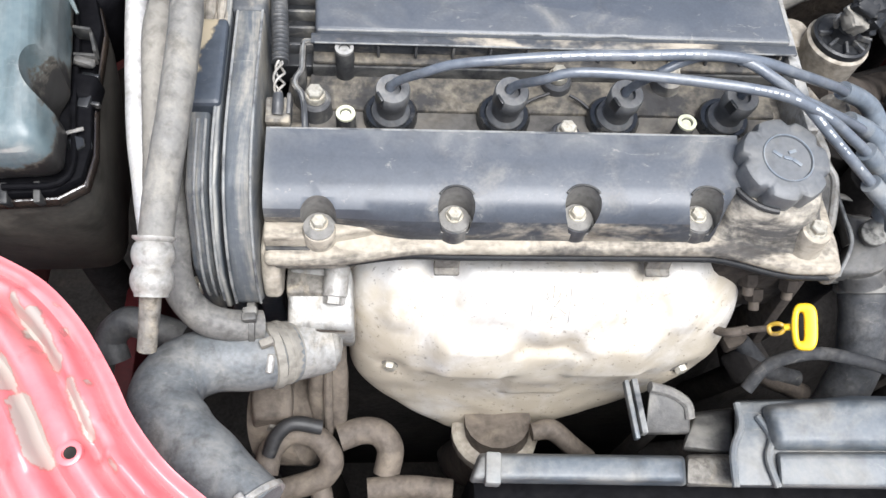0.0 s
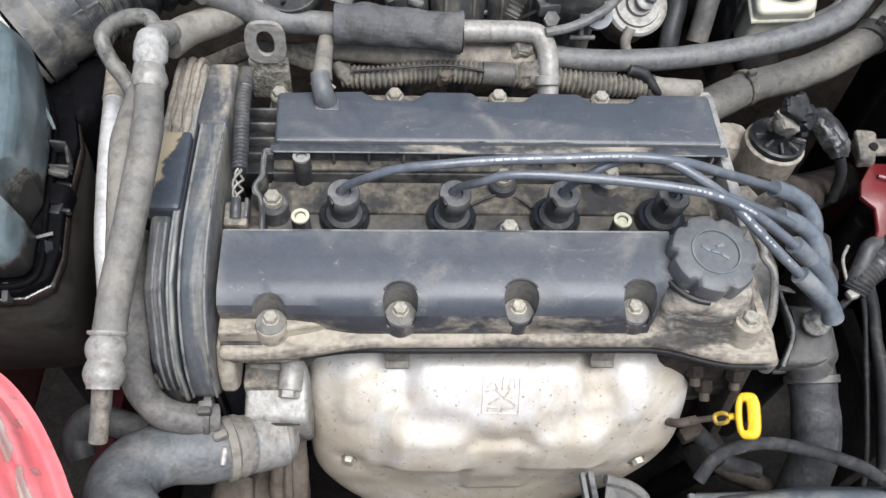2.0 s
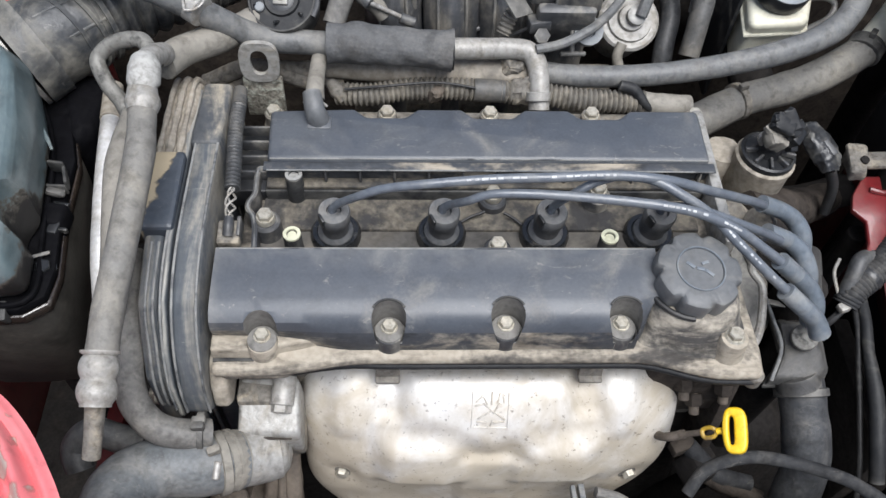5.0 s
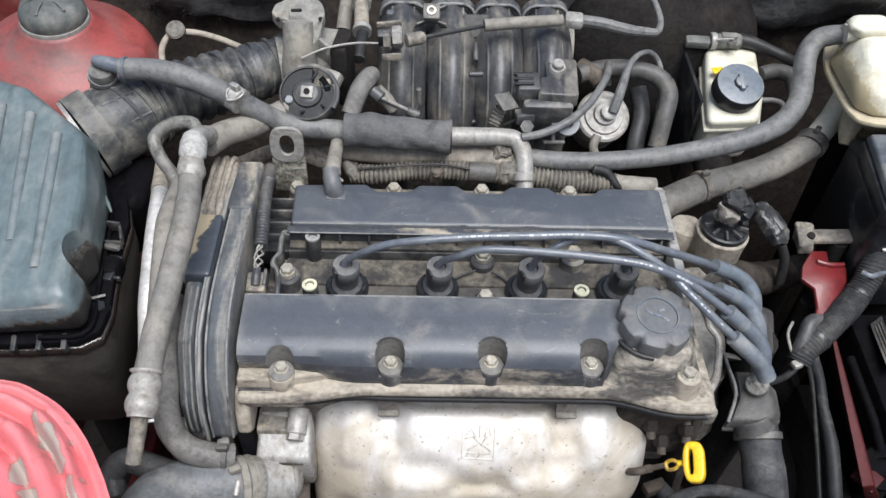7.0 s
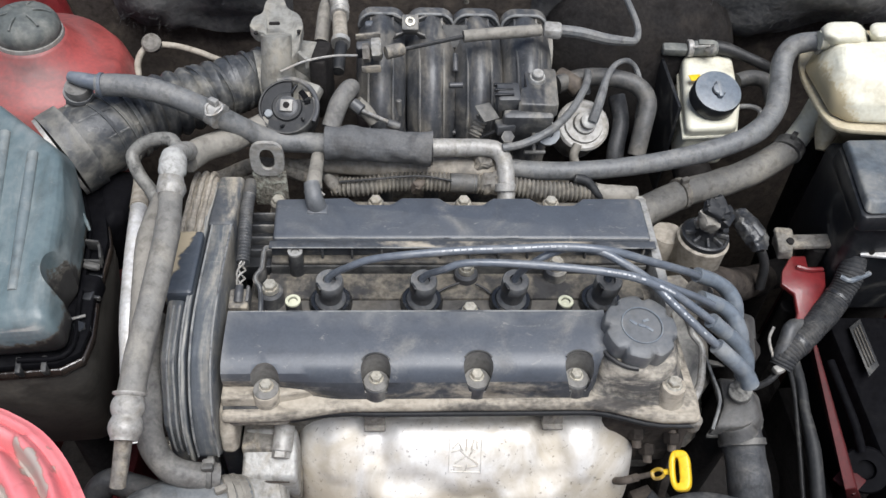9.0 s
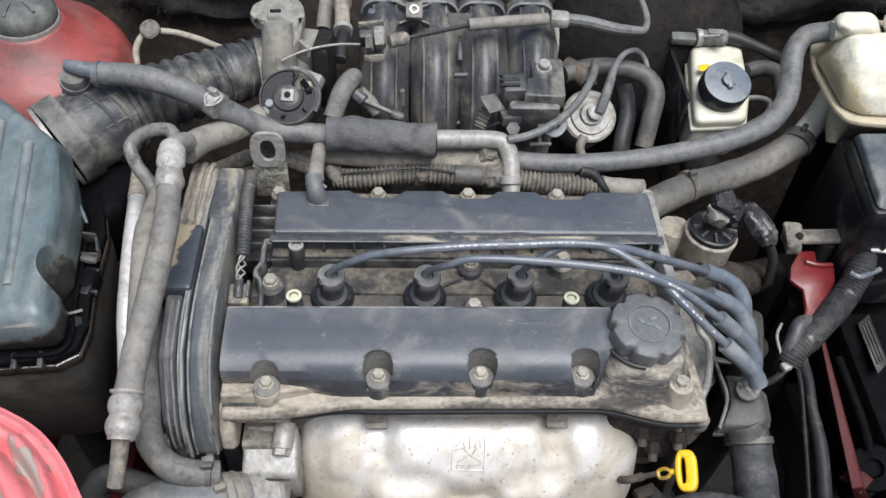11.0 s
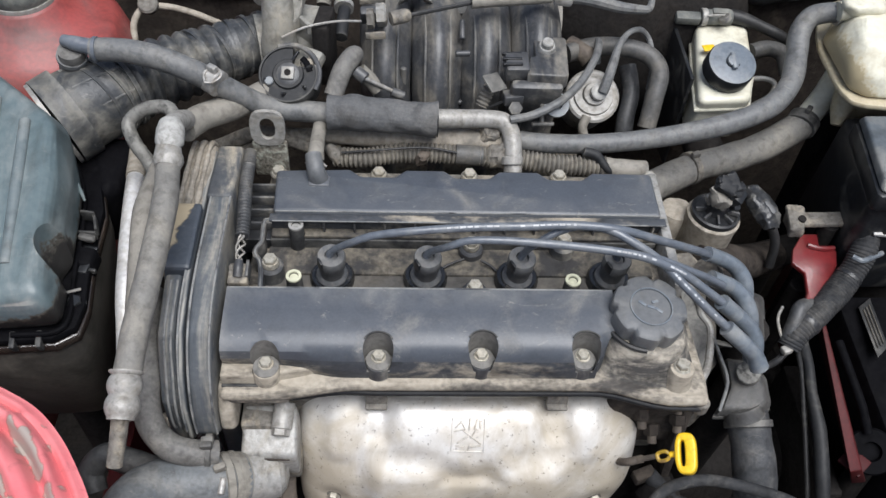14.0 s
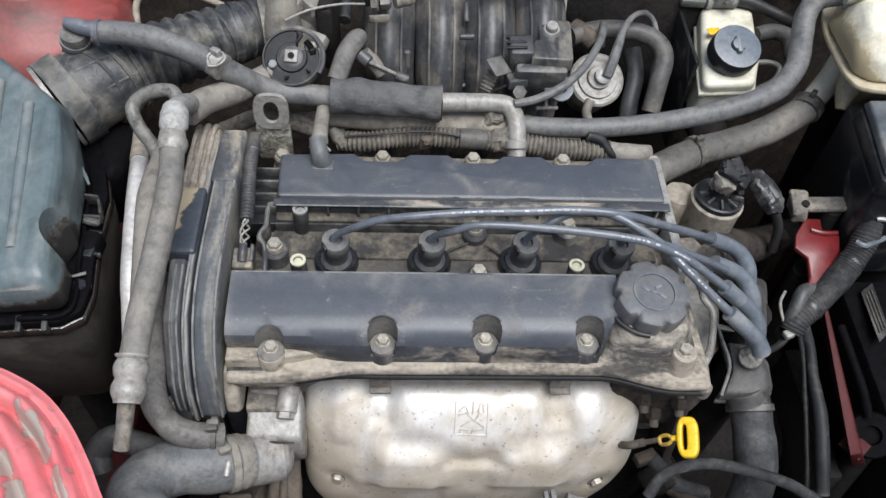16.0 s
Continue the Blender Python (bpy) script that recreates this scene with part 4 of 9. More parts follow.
for i in range(13):
    part("rib", box((-0.165 + 0.0275 * i, 0.0425, 0.8745), (0.0020, 0.006, 0.012), bevel=0.0005), M["blackplastic"], cover)
rear = [(0.172, 0.047), (0.172, 0.103)]
for bx in (0.088, -0.001, -0.09):
    rear += [(bx + 0.026, 0.103), (bx + 0.016, 0.0935), (bx - 0.016, 0.0935), (bx - 0.026, 0.103)]
rear += [(-0.185, 0.100), (-0.183, 0.047)]
rear_bank = part("rear_bank", prism(rear, 0.858, 0.889, bevel=0.004, seg=3), M["cover"], cover, "flat black rear cam cover with notched edge", 30)
part("rear_lip", prism([(-0.196, 0.090), (0.184, 0.090), (0.184, 0.134), (-0.196, 0.134)], 0.837, 0.853, bevel=0.003), M["dirty_alloy"], cover)
part("end_wall", box((0.177, 0.045, 0.860), (0.010, 0.14, 0.036), bevel=0.003), M["alloy"], cover, "pale worn end face")
for bx in (-0.187, -0.09, -0.001, 0.088, 0.179):
    post = part("post", rod((bx, 0.1200, 0.84), (bx, 0.1200, 0.8645), 0.0085), M["dirty_alloy"], cover)
    bolt(post, (bx, 0.1195, 0.8705), r=0.0062, h=0.0065, flange=1.18)
for (bx, by, bz), d in (((-0.162, 0.037, 0.881), 0.034), ((-0.160, -0.015, 0.873), 0.026), ((0.082, -0.022, 0.880), 0.032)):
    post = stud(cover, (bx, by, bz), d, mat=M["mattblack"])
    part("ferrule", lathe([(0.0068, 0), (0.0068, 0.0018), (0.0042, 0.002), (0.0040, -0.006)], (bx, by, bz - 0.0005), seg=18), M["ochre"] if bz < 0.8805 else M["alloy"], post, "pale brass thread insert")
for bx, by, bz, top in ((-0.182, 0.002, 0.868, 0.878), (-0.003, 0.030, 0.862, 0.872), (0.082, 0.032, 0.866, 0.876), (-0.003, -0.024, 0.868, 0.877)):
    post = part("post", lathe([(0.0125, 0), (0.0115, 0.006), (0.011, bz - 0.85), (0.009, bz - 0.848)], (bx, by, 0.848)), M["blackplastic"], cover)
    bolt(post, (bx, by, top), r=0.0062, h=0.0065, flange=1.2)
for bx in PLUG_X:
    part("well_ring", lathe([(0.0198, 0), (0.0198, 0.008), (0.0178, 0.011), (0.0145, 0.011), (0.0145, 0.003)], (bx, PLUG_Y, 0.8495)), M["glossblack"], cover)
part("edge_line", tube([(-0.209, -0.0386, 0.8880), (-0.10, -0.0386, 0.8884), (0.02, -0.0386, 0.8884), (0.106, -0.0386, 0.8880)], 0.0008, 6, 6), M["rubbed"], front_bank, "pale rubbed edge")
part("edge_line", tube([(-0.181, 0.0482, 0.8875), (-0.06, 0.0482, 0.8878), (0.06, 0.0482, 0.8878), (0.170, 0.0482, 0.8875)], 0.0008, 6, 6), M["rubbed"], rear_bank, "pale rubbed edge")
part("edge_line", tube([(-0.183, 0.0388, 0.8846), (-0.06, 0.0388, 0.8848), (0.06, 0.0388, 0.8848), (0.174, 0.0388, 0.8846)], 0.0007, 6, 6), M["rubbed"], rear_bank, "pale rubbed edge")
part("seal_bead", tube([(-0.033, 0.007, 0.856), (-0.022, 0.013, 0.858), (-0.010, 0.017, 0.860)], 0.0013, 8), M["blackrubber"], cover)
part("seal_bead", tube([(0.005, 0.016, 0.860), (0.013, 0.012, 0.858), (0.021, 0.005, 0.856)], 0.0013, 8), M["blackrubber"], cover)
part("breather_stub", tube([(-0.144, 0.088, 0.885), (-0.147, 0.090, 0.898), (-0.150, 0.104, 0.905)], [0.0096, 0.0086, 0.0076]), M["capgrey"], cover, "dusty blue-grey moulded breather stub")
part("stub_rib", box((-0.144, 0.085, 0.888), (0.020, 0.014, 0.005), bevel=0.002), M["cover"], cover)
part("stub_clip", tube([(-0.157, 0.101, 0.896), (-0.152, 0.101, 0.902), (-0.144, 0.098, 0.902), (-0.138, 0.097, 0.896)], 0.0012, 8), M["steel"], cover, "thin wire hose clip")

# ---------------------------------------------------------------- oil filler cap
cap = thing("oil_filler_cap", (CAP_X, CAP_Y, 0.868), "large grey-black scalloped oil filler cap", "cap")
cn = Vector((0.05, -0.10, 1)).normalized()
seat = Vector((CAP_X, CAP_Y, 0.8800))
grip = part("grip", lathe([(0.028, 0.001), (0.0312, 0.002), (0.0318, 0.015), (0.0306, 0.0190), (0.0282, 0.0206), (0.0182, 0.0209), (0.0178, 0.0217), (0.0168, 0.0217), (0.0164, 0.0204), (0.0005, 0.0202)],
                          seat, cn, 96, 7, 0.0036, 0.024), M["capgrey"], cap, "grey dusty plastic grip")
for dx, dy, w, r in ((-0.007, 0.003, 0.007, -40), (0.0, 0.0, 0.006, -15), (0.006, -0.003, 0.007, -40), (0.004, 0.005, 0.006, 20)):
    q = seat + cn * 0.0206 + Vector((dx, dy, -(dx * cn.x + dy * cn.y) / cn.z))
    part("emblem", box(q, (w, 0.0026, 0.0012), (5, 3, r), 0.0004), M["boot"], grip)
ring_c = seat + cn * 0.0214
ring_a = cn.orthogonal().normalized()
ring_b = cn.cross(ring_a)
part("emblem_ring", tube([tuple(ring_c + (ring_a * math.cos(radians(a)) + ring_b * math.sin(radians(a))) * 0.0174) for a in range(0, 361, 15)], 0.0007, 6, 2), M["boot"], grip, "pale worn ring")
part("cap_seal", tube([(CAP_X + 0.0330 * math.cos(radians(a)), CAP_Y + 0.0330 * math.sin(radians(a)), 0.8815) for a in range(160, 277, 13)], 0.0022, 8, 4, wobble=0.2), M["blackrubber"], cap, "black oily seal lip")

# ---------------------------------------------------------------- exhaust heat shield
shield = thing("heat_shield", (-0.01, -0.11, 0.60), "bright pressed aluminised heat shield, tan heat stains and painted shade low down", "heat shield")
PROFILE = [(-0.086, 0.796), (-0.098, 0.801), (-0.110, 0.797), (-0.122, 0.786), (-0.133, 0.771), (-0.1415, 0.754), (-0.148, 0.732), (-0.151, 0.706), (-0.152, 0.670), (-0.156, 0.635), (-0.161, 0.600), (-0.164, 0.575)]
WIDTH = [0.112, 0.131, 0.1445, 0.1525, 0.1565, 0.1575, 0.1575, 0.1555, 0.147, 0.120, 0.079, 0.047]


def along(vals, t):
    """A smooth curve through evenly spaced values."""
    n = len(vals) - 1
    k = min(int(t * n), n - 1)
    w = t * n - k
    a, b, c, d = vals[max(k - 1, 0)], vals[k], vals[k + 1], vals[min(k + 2, n)]
    return 0.5 * (2 * b + (c - a) * w + (2 * a - 5 * b + 4 * c - d) * w * w + (3 * b - a - 3 * c + d) * w ** 3)


def pad(x, z, x0, x1, z0, z1, soft=0.008, foot=None):
    f = foot or soft
    return step(x0 - soft, x0 + soft, x) * (1 - step(x1 - soft, x1 + soft, x)) * step(z0 - f, z0 + f, z) * (1 - step(z1 - soft, z1 + soft, z))


def shell(u, v):
    """A place on the pressed shell; u runs across from -1 to 1, v from the top edge to the bottom."""
    py, pz, w = along([p[0] for p in PROFILE], v), along([p[1] for p in PROFILE], v), along(WIDTH, v)
    x = -0.003 - 0.024 * step(0.55, 1.0, v) + w * math.copysign(1 - (1 - abs(u)) ** 1.25, u)
    back = (1 - (1 - abs(u) ** 4.0) ** 0.5) * (0.052 - 0.017 * step(0.5, 0.8, v))
    out = 0.0
    # pressed fields: the raised band above, two pads below, a hollow down the middle
    vee = 0.770 + 0.017 * min(1.0, abs(x + 0.005) / 0.05)
    out += 0.0070 * pad(x, pz, -0.072, 0.052, vee - 0.012, 0.84, 0.012)
    rough_edge = 0.0012 * noise.noise(Vector((x * 30, 2.0, 0.0)))
    out += 0.0115 * pad(x, pz, -0.092, -0.031, 0.713 + rough_edge, 0.762, 0.013, 0.0060) + 0.0115 * pad(x, pz, 0.020, 0.080, 0.713 + rough_edge, 0.764, 0.013, 0.0060)
    out += 0.0045 * pad(x, pz, -0.030, 0.022, 0.668, 0.745, 0.006, 0.004)
    out -= 0.0050 * pad(x, pz, -0.098, -0.076, 0.780, 0.84, 0.006) + 0.0050 * pad(x, pz, 0.058, 0.080, 0.782, 0.84, 0.006)
    out += 0.004 * pad(x, pz, 0.088, 0.112, 0.765, 0.84, 0.008) + 0.004 * pad(x, pz, -0.132, -0.108, 0.765, 0.84, 0.008)
    for bx, bz in ((-0.126, 0.712), (0.117, 0.704)):
        out -= 0.005 * math.exp(-((x - bx) ** 2 + (pz - bz) ** 2) / 0.012 ** 2)
    # the top edge dips where the two tabs hold it
    dip = (1 - step(0.010, 0.020, abs(x + 0.086))) + (1 - step(0.010, 0.020, abs(x - 0.068)))
    out -= 0.0055 * dip * (1 - step(0.05, 0.22, v))
    out += 0.0022 * noise.noise(Vector((x * 22, 0.0, 7.0))) * (1 - step(0.02, 0.12, v))
    out += 0.0014 * noise.noise(Vector((x * 45, pz * 45, 1.0))) + 0.0024 * noise.noise(Vector((x * 13, pz * 13, 4.0)))
    return Vector((x, py + back - out * 0.8, pz + out * 0.5 - back * 0.25))


def on_shell(x, z):
    """The shell's surface and its outward normal at x and about height z."""
    v = min((k / 200 for k in range(200)), key=lambda t: abs(along([p[1] for p in PROFILE], max(t, 0.1)) - z) + (1 if t < 0.1 else 0))
    u = min((-1 + k / 100 for k in range(201)), key=lambda t: abs(shell(t, v).x - x))
    q = shell(u, v)
    nrm = (shell(u + 0.02, v) - shell(u - 0.02, v)).cross(shell(u, v + 0.01) - shell(u, v - 0.01)).normalized()
    return q, (-nrm if nrm.y > 0 else nrm)


bm = bmesh.new()
NU, NV = 150, 150
grid = [[bm.verts.new(shell(-1 + 2 * i / NU, j / NV)) for i in range(NU + 1)] for j in range(NV + 1)]
for j in range(NV):
    for i in range(NU):
        bm.faces.new((grid[j][i], grid[j][i + 1], grid[j + 1][i + 1], grid[j + 1][i]))
rim = [e for e in bm.edges if len(e.link_faces) == 1]
ext = bmesh.ops.extrude_edge_only(bm, edges=rim)
for v in ext["geom"]:
    if isinstance(v, bmesh.types.BMVert):
        v.co.y += 0.008
        v.co.x *= 0.993
shell_part = part("shell", bm, M["shield"], shield, smooth=50)
for bx, bz in ((-0.126, 0.712), (0.117, 0.704)):
    q, nrm = on_shell(bx, bz)
    bolt(shield, q + nrm * 0.006, nrm, 0.0055, 0.007)
    part("washer", lathe([(0.0115, -0.001), (0.0115, 0.0008), (0.006, 0.0012)], q, nrm, 20), M["dirty_alloy"], shield)
for tx in (-0.087, 0.069):
    part("tab", merge(box((tx, -0.1015, 0.8215), (0.0185, 0.004, 0.022), (-12, 0, 0), 0.0014), box((tx, -0.1045, 0.8110), (0.0185, 0.011, 0.004), (14, 0, 0), 0.0014)), M["dirty_alloy"], shield, "dusty fixing tab")
# stamped panel; its writing is worn to bars
for ux, zz, w, h in ((-0.008, 0.7988, 0.027, 0.0011), (-0.006, 0.7775, 0.027, 0.0011), (-0.0215, 0.7895, 0.0011, 0.030), (0.0065, 0.7895, 0.0011, 0.030)):
    q, nrm = on_shell(ux, zz)
    part("stamp_edge", box(q + nrm * 0.0002, (w, h, 0.0012), [math.degrees(a) for a in nrm.to_track_quat("Z", "Y").to_euler()], 0.0005), M["shield"], shell_part)
for ux, zz, w, turn_ in ((-0.0155, 0.7960, 0.009, 50), (-0.0115, 0.7955, 0.009, -60), (-0.0060, 0.7960, 0.010, 86), (-0.0015, 0.7960, 0.009, 70), (0.0020, 0.7960, 0.008, 95), (-0.015, 0.7925, 0.008, 20), (-0.0085, 0.7905, 0.009, -40), (-0.0030, 0.7905, 0.010, 58),
                        (-0.012, 0.7865, 0.012, 38), (-0.002, 0.7865, 0.012, -38), (-0.014, 0.7815, 0.008, 0), (-0.007, 0.7810, 0.006, 70), (-0.001, 0.7815, 0.009, 10)):
    q, nrm = on_shell(ux, zz)
    m = Matrix.Translation(q + nrm * 0.0003) @ nrm.to_track_quat("Z", "Y").to_matrix().to_4x4() @ Matrix.Rotation(radians(turn_), 4, "Z")
    b = box((0, 0, 0), (w, 0.0013, 0.0014), bevel=0.0004)
    bmesh.ops.transform(b, matrix=m, verts=b.verts)
    part("stamp_bar", b, M["stampgrey"], shell_part)
down = thing("exhaust_downpipe", (-0.03, -0.15, 0.21), "sandy rusted exhaust downpipe below the heat shield", "exhaust pipe")
part("pipe", tube([(-0.028, -0.162, 0.620), (-0.025, -0.173, 0.560), (-0.03, -0.16, 0.45), (-0.03, -0.10, 0.27), (-0.03, 0.05, 0.23)], 0.030, 18), M["rustpipe"], down)
part("flange", lathe([(0.038, 0), (0.040, 0.003), (0.040, 0.013), (0.036, 0.016)], (-0.028, -0.171, 0.585), (0.0, 0.25, 1), 24), M["sandpipe"], down)

# ---------------------------------------------------------------- timing belt cover
timing = thing("timing_belt_cover", (-0.235, 0, 0.5), "black layered timing belt cover, sandy at the rear", "timing cover")


def belt_profile(o, low=0.797):
    """The outline of the cover in y and z, shrunk by o; low is where its front end stops."""
    return [(0.128 - o, 0.55), (0.128 - o, 0.872 - o), (0.116 - o, 0.900 - o), (0.06, 0.906 - o), (-0.04, 0.906 - o), (-0.085, 0.894 - o), (-0.112 + o, 0.869 - o), (-0.127 + o, 0.838), (-0.132 + o, low + 0.012), (-0.124 + o, low), (-0.085, low - 0.003), (-0.085, 0.55)]


part("inner_case", prism(belt_profile(0.0), -0.2360, -0.2165, "x", 0.004, 3), M["timing"], timing)
part("seam", prism(belt_profile(0.010), -0.2395, -0.2355, "x", 0.002), M["cleanblack"], timing)
part("outer_case", prism(belt_profile(0.002, 0.785), -0.2440, -0.2390, "x", 0.0025, 3), M["timing"], timing)
part("seam", prism(belt_profile(0.012), -0.2470, -0.2435, "x", 0.002), M["cleanblack"], timing)
outer_rim = part("outer_rim", prism(belt_profile(0.008, 0.765), -0.2610, -0.2465, "x", 0.004, 3), M["timing"], timing)
part("rear_shield", crumple(prism([(0.136, 0.60), (0.136, 0.875), (0.120, 0.902), (0.02, 0.908), (0.008, 0.89), (0.03, 0.6)], -0.2650, -0.2405, "x", 0.005, 3), 0.0022, 60, 7.0), M["sandpipe"], timing, "sandy rear section of the cover")
bm = prism([(-0.034, 0.888), (0.036, 0.888), (0.036, 0.9105), (-0.034, 0.9075)], -0.2640, -0.2395, "x", 0.003)
bmesh.ops.subdivide_edges(bm, edges=bm.edges, cuts=14, use_grid_fill=True)
sand = bm.verts.layers.float.new("peel")
for v in bm.verts:
    inside = -0.2620 + 0.0185 * max(0.0, min(1.0, (v.co.y + 0.026) / 0.058)) ** 0.9 - v.co.x
    v[sand] = 0.5 + 34 * max(-0.02, min(0.02, inside + 0.007 * noise.noise(v.co * 70)))
part("gusset", bm, M["gusset"], timing, "blue-black overlapping panel with sandy dirt along its edge")
part("back_rim", prism([(-0.085, 0.845), (-0.109, 0.845), (-0.1215, 0.830), (-0.1275, 0.808), (-0.119, 0.797), (-0.085, 0.797)], -0.2162, -0.2035, "x", 0.004, 3), M["sandpipe"], timing, "sandy back plate of the cover")
for o, x in ((0.0072, -0.2492), (0.0075, -0.2545)):
    part("rim_bead", tube([(x, y, z) for y, z in belt_profile(o)[4:10]], 0.0011, 8, 6), M["rubbed"], outer_rim, "pale rubbed edge")
for x, r in ((-0.2605, 0.0022), (-0.2530, 0.0030), (-0.2455, 0.0026)):
    part("rear_bead", tube([(x, 0.134, 0.868), (x, 0.119, 0.9015), (x, 0.07, 0.9065), (x, 0.040, 0.9068), (x, 0.012, 0.9040)], r, 10, 9, wobble=0.55), M["sandpipe"], timing)
part("rear_cap", prism([(0.1292, 0.60), (0.1292, 0.8732), (0.1172, 0.9018), (0.060, 0.9076), (0.046, 0.9078), (0.052, 0.60)], -0.2392, -0.2158, "x", 0.004, 3), M["timingrear"], timing, "black rear end under sandy dust")
for y, z in ((0.118, 0.88), (-0.112, 0.80)):
    bolt(timing, (-0.2685, y, z), (-1, 0, 0.2), 0.005, 0.005)
for o, x in ((0.0006, -0.2180), (0.0006, -0.2348), (0.0026, -0.2430)):
    part("edge_bead", tube([(x, y, z) for y, z in belt_profile(o)[3:9]], 0.0010, 8, 6), M["rubbed"], timing, "pale rubbed edge")
# gap plates and wire at the rear left corner of the cover
part("rack", box((-0.2, 0.072, 0.85), (0.030, 0.07, 0.02), bevel=0.002), M["cleanblack"], timing)
for k in range(4):
    part("fin", box((-0.2, 0.05 + 0.016 * k, 0.864), (0.030, 0.0025, 0.012), bevel=0.0006), M["blackplastic"], timing)
# ---------------------------------------------------------------- air filter box and intake duct
airbox = thing("air_filter_box", (-0.42, 0.02, 0.70), "blue-grey black plastic air filter box with ribbed lid", "air filter box")
LID_TOP = [(-0.502, 0.165, 0.972), (-0.426, 0.134, 0.972), (-0.360, 0.079, 0.963), (-0.352, 0.027, 0.954), (-0.346, -0.034, 0.943), (-0.339, -0.080, 0.932), (-0.422, -0.086, 0.930)]
LID_LOW = [(-0.563, 0.211, 0.890), (-0.469, 0.185, 0.890), (-0.376, 0.123, 0.890), (-0.350, 0.056, 0.888), (-0.339, -0.025, 0.886), (-0.333, -0.080, 0.886), (-0.438, -0.089, 0.886)]
bore = Vector((-0.3285, -0.034, 0.0))
pocket = lathe([(0.0185, 0), (0.0215, 0.05), (0.0235, 0.13)], (-0.3285, -0.034, 0.8835), (-0.04, 0.05, 1), 40)
mid_ring = [tuple(Vector(p).lerp(Vector(q), 0.55) + (Vector(q) - Vector((-0.43, 0.03, 0.90))).normalized() * 0.006) for p, q in zip(LID_LOW, LID_TOP)]
bm = soften(carve(loft([LID_LOW, mid_ring, LID_TOP], 0.010, 4), pocket), 0.004, 50, 3)
bmesh.ops.recalc_face_normals(bm, faces=bm.faces)
dense(bm, 0.006)
# darkens the bolt pocket, the lower side and the dirty front skirt
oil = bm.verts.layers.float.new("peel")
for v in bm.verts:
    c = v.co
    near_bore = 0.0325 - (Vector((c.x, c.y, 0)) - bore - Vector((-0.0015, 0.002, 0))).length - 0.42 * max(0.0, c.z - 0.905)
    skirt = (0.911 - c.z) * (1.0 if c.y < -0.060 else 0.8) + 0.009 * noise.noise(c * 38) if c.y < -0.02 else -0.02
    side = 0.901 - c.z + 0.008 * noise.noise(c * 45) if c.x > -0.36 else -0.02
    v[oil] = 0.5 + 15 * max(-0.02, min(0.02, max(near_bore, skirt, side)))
lid = part("lid", bm, M["airbox"], airbox, "dusty blue-grey lid, dark in its bolt pocket and low on its side, with an oily front skirt", 40)
for s0, s1 in (((-0.414, 0.102, 0.966), (-0.396, -0.029, 0.939)), ((-0.384, 0.078, 0.963), (-0.369, -0.055, 0.936)), ((-0.443, 0.113, 0.967), (-0.422, -0.029, 0.939))):
    part("lid_rib", tube([s0, tuple((Vector(s0) + Vector(s1)) / 2), s1], [0.0046, 0.0050, 0.0042], 12, 6, flat=0.9), M["airboxrib"], lid, "paler dusty rib")
part("catch", merge(box((-0.3395, 0.0325, 0.895), (0.0125, 0.0025, 0.012), (0, 0, -8), 0.0010), box((-0.3315, 0.0235, 0.893), (0.0025, 0.018, 0.010), (0, 0, 18), 0.0010), box((-0.3365, 0.0145, 0.890), (0.0150, 0.0025, 0.010), (0, 0, -3), 0.0010)), M["mattblack"], lid, "black open catch frame")
part("catch_peg", crumple(box((-0.3365, 0.0100, 0.892), (0.014, 0.007, 0.006), (0, 18, -6), 0.0025), 0.0012, 200, 5.0), M["outletcast"], lid, "dusty catch peg")
part("catch_skirt", loft([[(-0.345, 0.002, 0.872), (-0.325, 0.002, 0.872), (-0.327, -0.020, 0.872), (-0.342, -0.018, 0.872)], [(-0.343, 0.002, 0.892), (-0.327, 0.002, 0.889), (-0.329, -0.016, 0.886), (-0.341, -0.016, 0.888)]], 0.003), M["battery"], lid)
for a, b in (((-0.3515, 0.058, 0.9105), (-0.3420, 0.041, 0.9045)), ((-0.3500, 0.000, 0.9005), (-0.3415, -0.013, 0.8960))):
    part("side_rib", tube([a, tuple((Vector(a) + Vector(b)) / 2), b], [0.0010, 0.0018, 0.0010], 8, 4), M["airbox"], lid, "pale scuffed rib")
# near-black strip stands in for the dark gap below the lid
part("edge_lip", tube([(-0.375, 0.115, 0.891), (-0.350, 0.055, 0.889), (-0.339, -0.026, 0.887), (-0.334, -0.079, 0.887), (-0.372, -0.087, 0.887)], 0.0022, 8, 6), M["battery"], lid, "near-black strip along the gap under the lid")
LIP = [(-0.480, -0.030, 0.872), (-0.455, -0.094, 0.872), (-0.389, -0.093, 0.872), (-0.341, -0.089, 0.872), (-0.325, -0.078, 0.872), (-0.323, -0.055, 0.872), (-0.330, -0.005, 0.872), (-0.332, 0.049, 0.872), (-0.357, 0.133, 0.872), (-0.438, 0.166, 0.872), (-0.542, 0.132, 0.872)]
joint = part("lip", prism([p[:2] for p in LIP], 0.866, 0.876, bevel=0.002), M["oilylip"], airbox, "oily brown-black joint lip")
part("rim", prism([(Vector(p[:2]) * 0.985 + Vector((-0.006, 0.0))).to_tuple() for p in LIP], 0.8755, 0.884, bevel=0.002), M["battery"], airbox)
for k in range(4):
    q = Vector((-0.412, -0.0905, 0.879)).lerp(Vector((-0.352, -0.0865, 0.879)), k / 3)
    part("lip_tooth", box((q.x, q.y, q.z), (0.0045, 0.014, 0.012), (18, 0, 5), 0.0012), M["mattblack"], joint)
LOWER = [Vector(p) for p in LIP]
mid = sum(LOWER, Vector()) / len(LOWER)
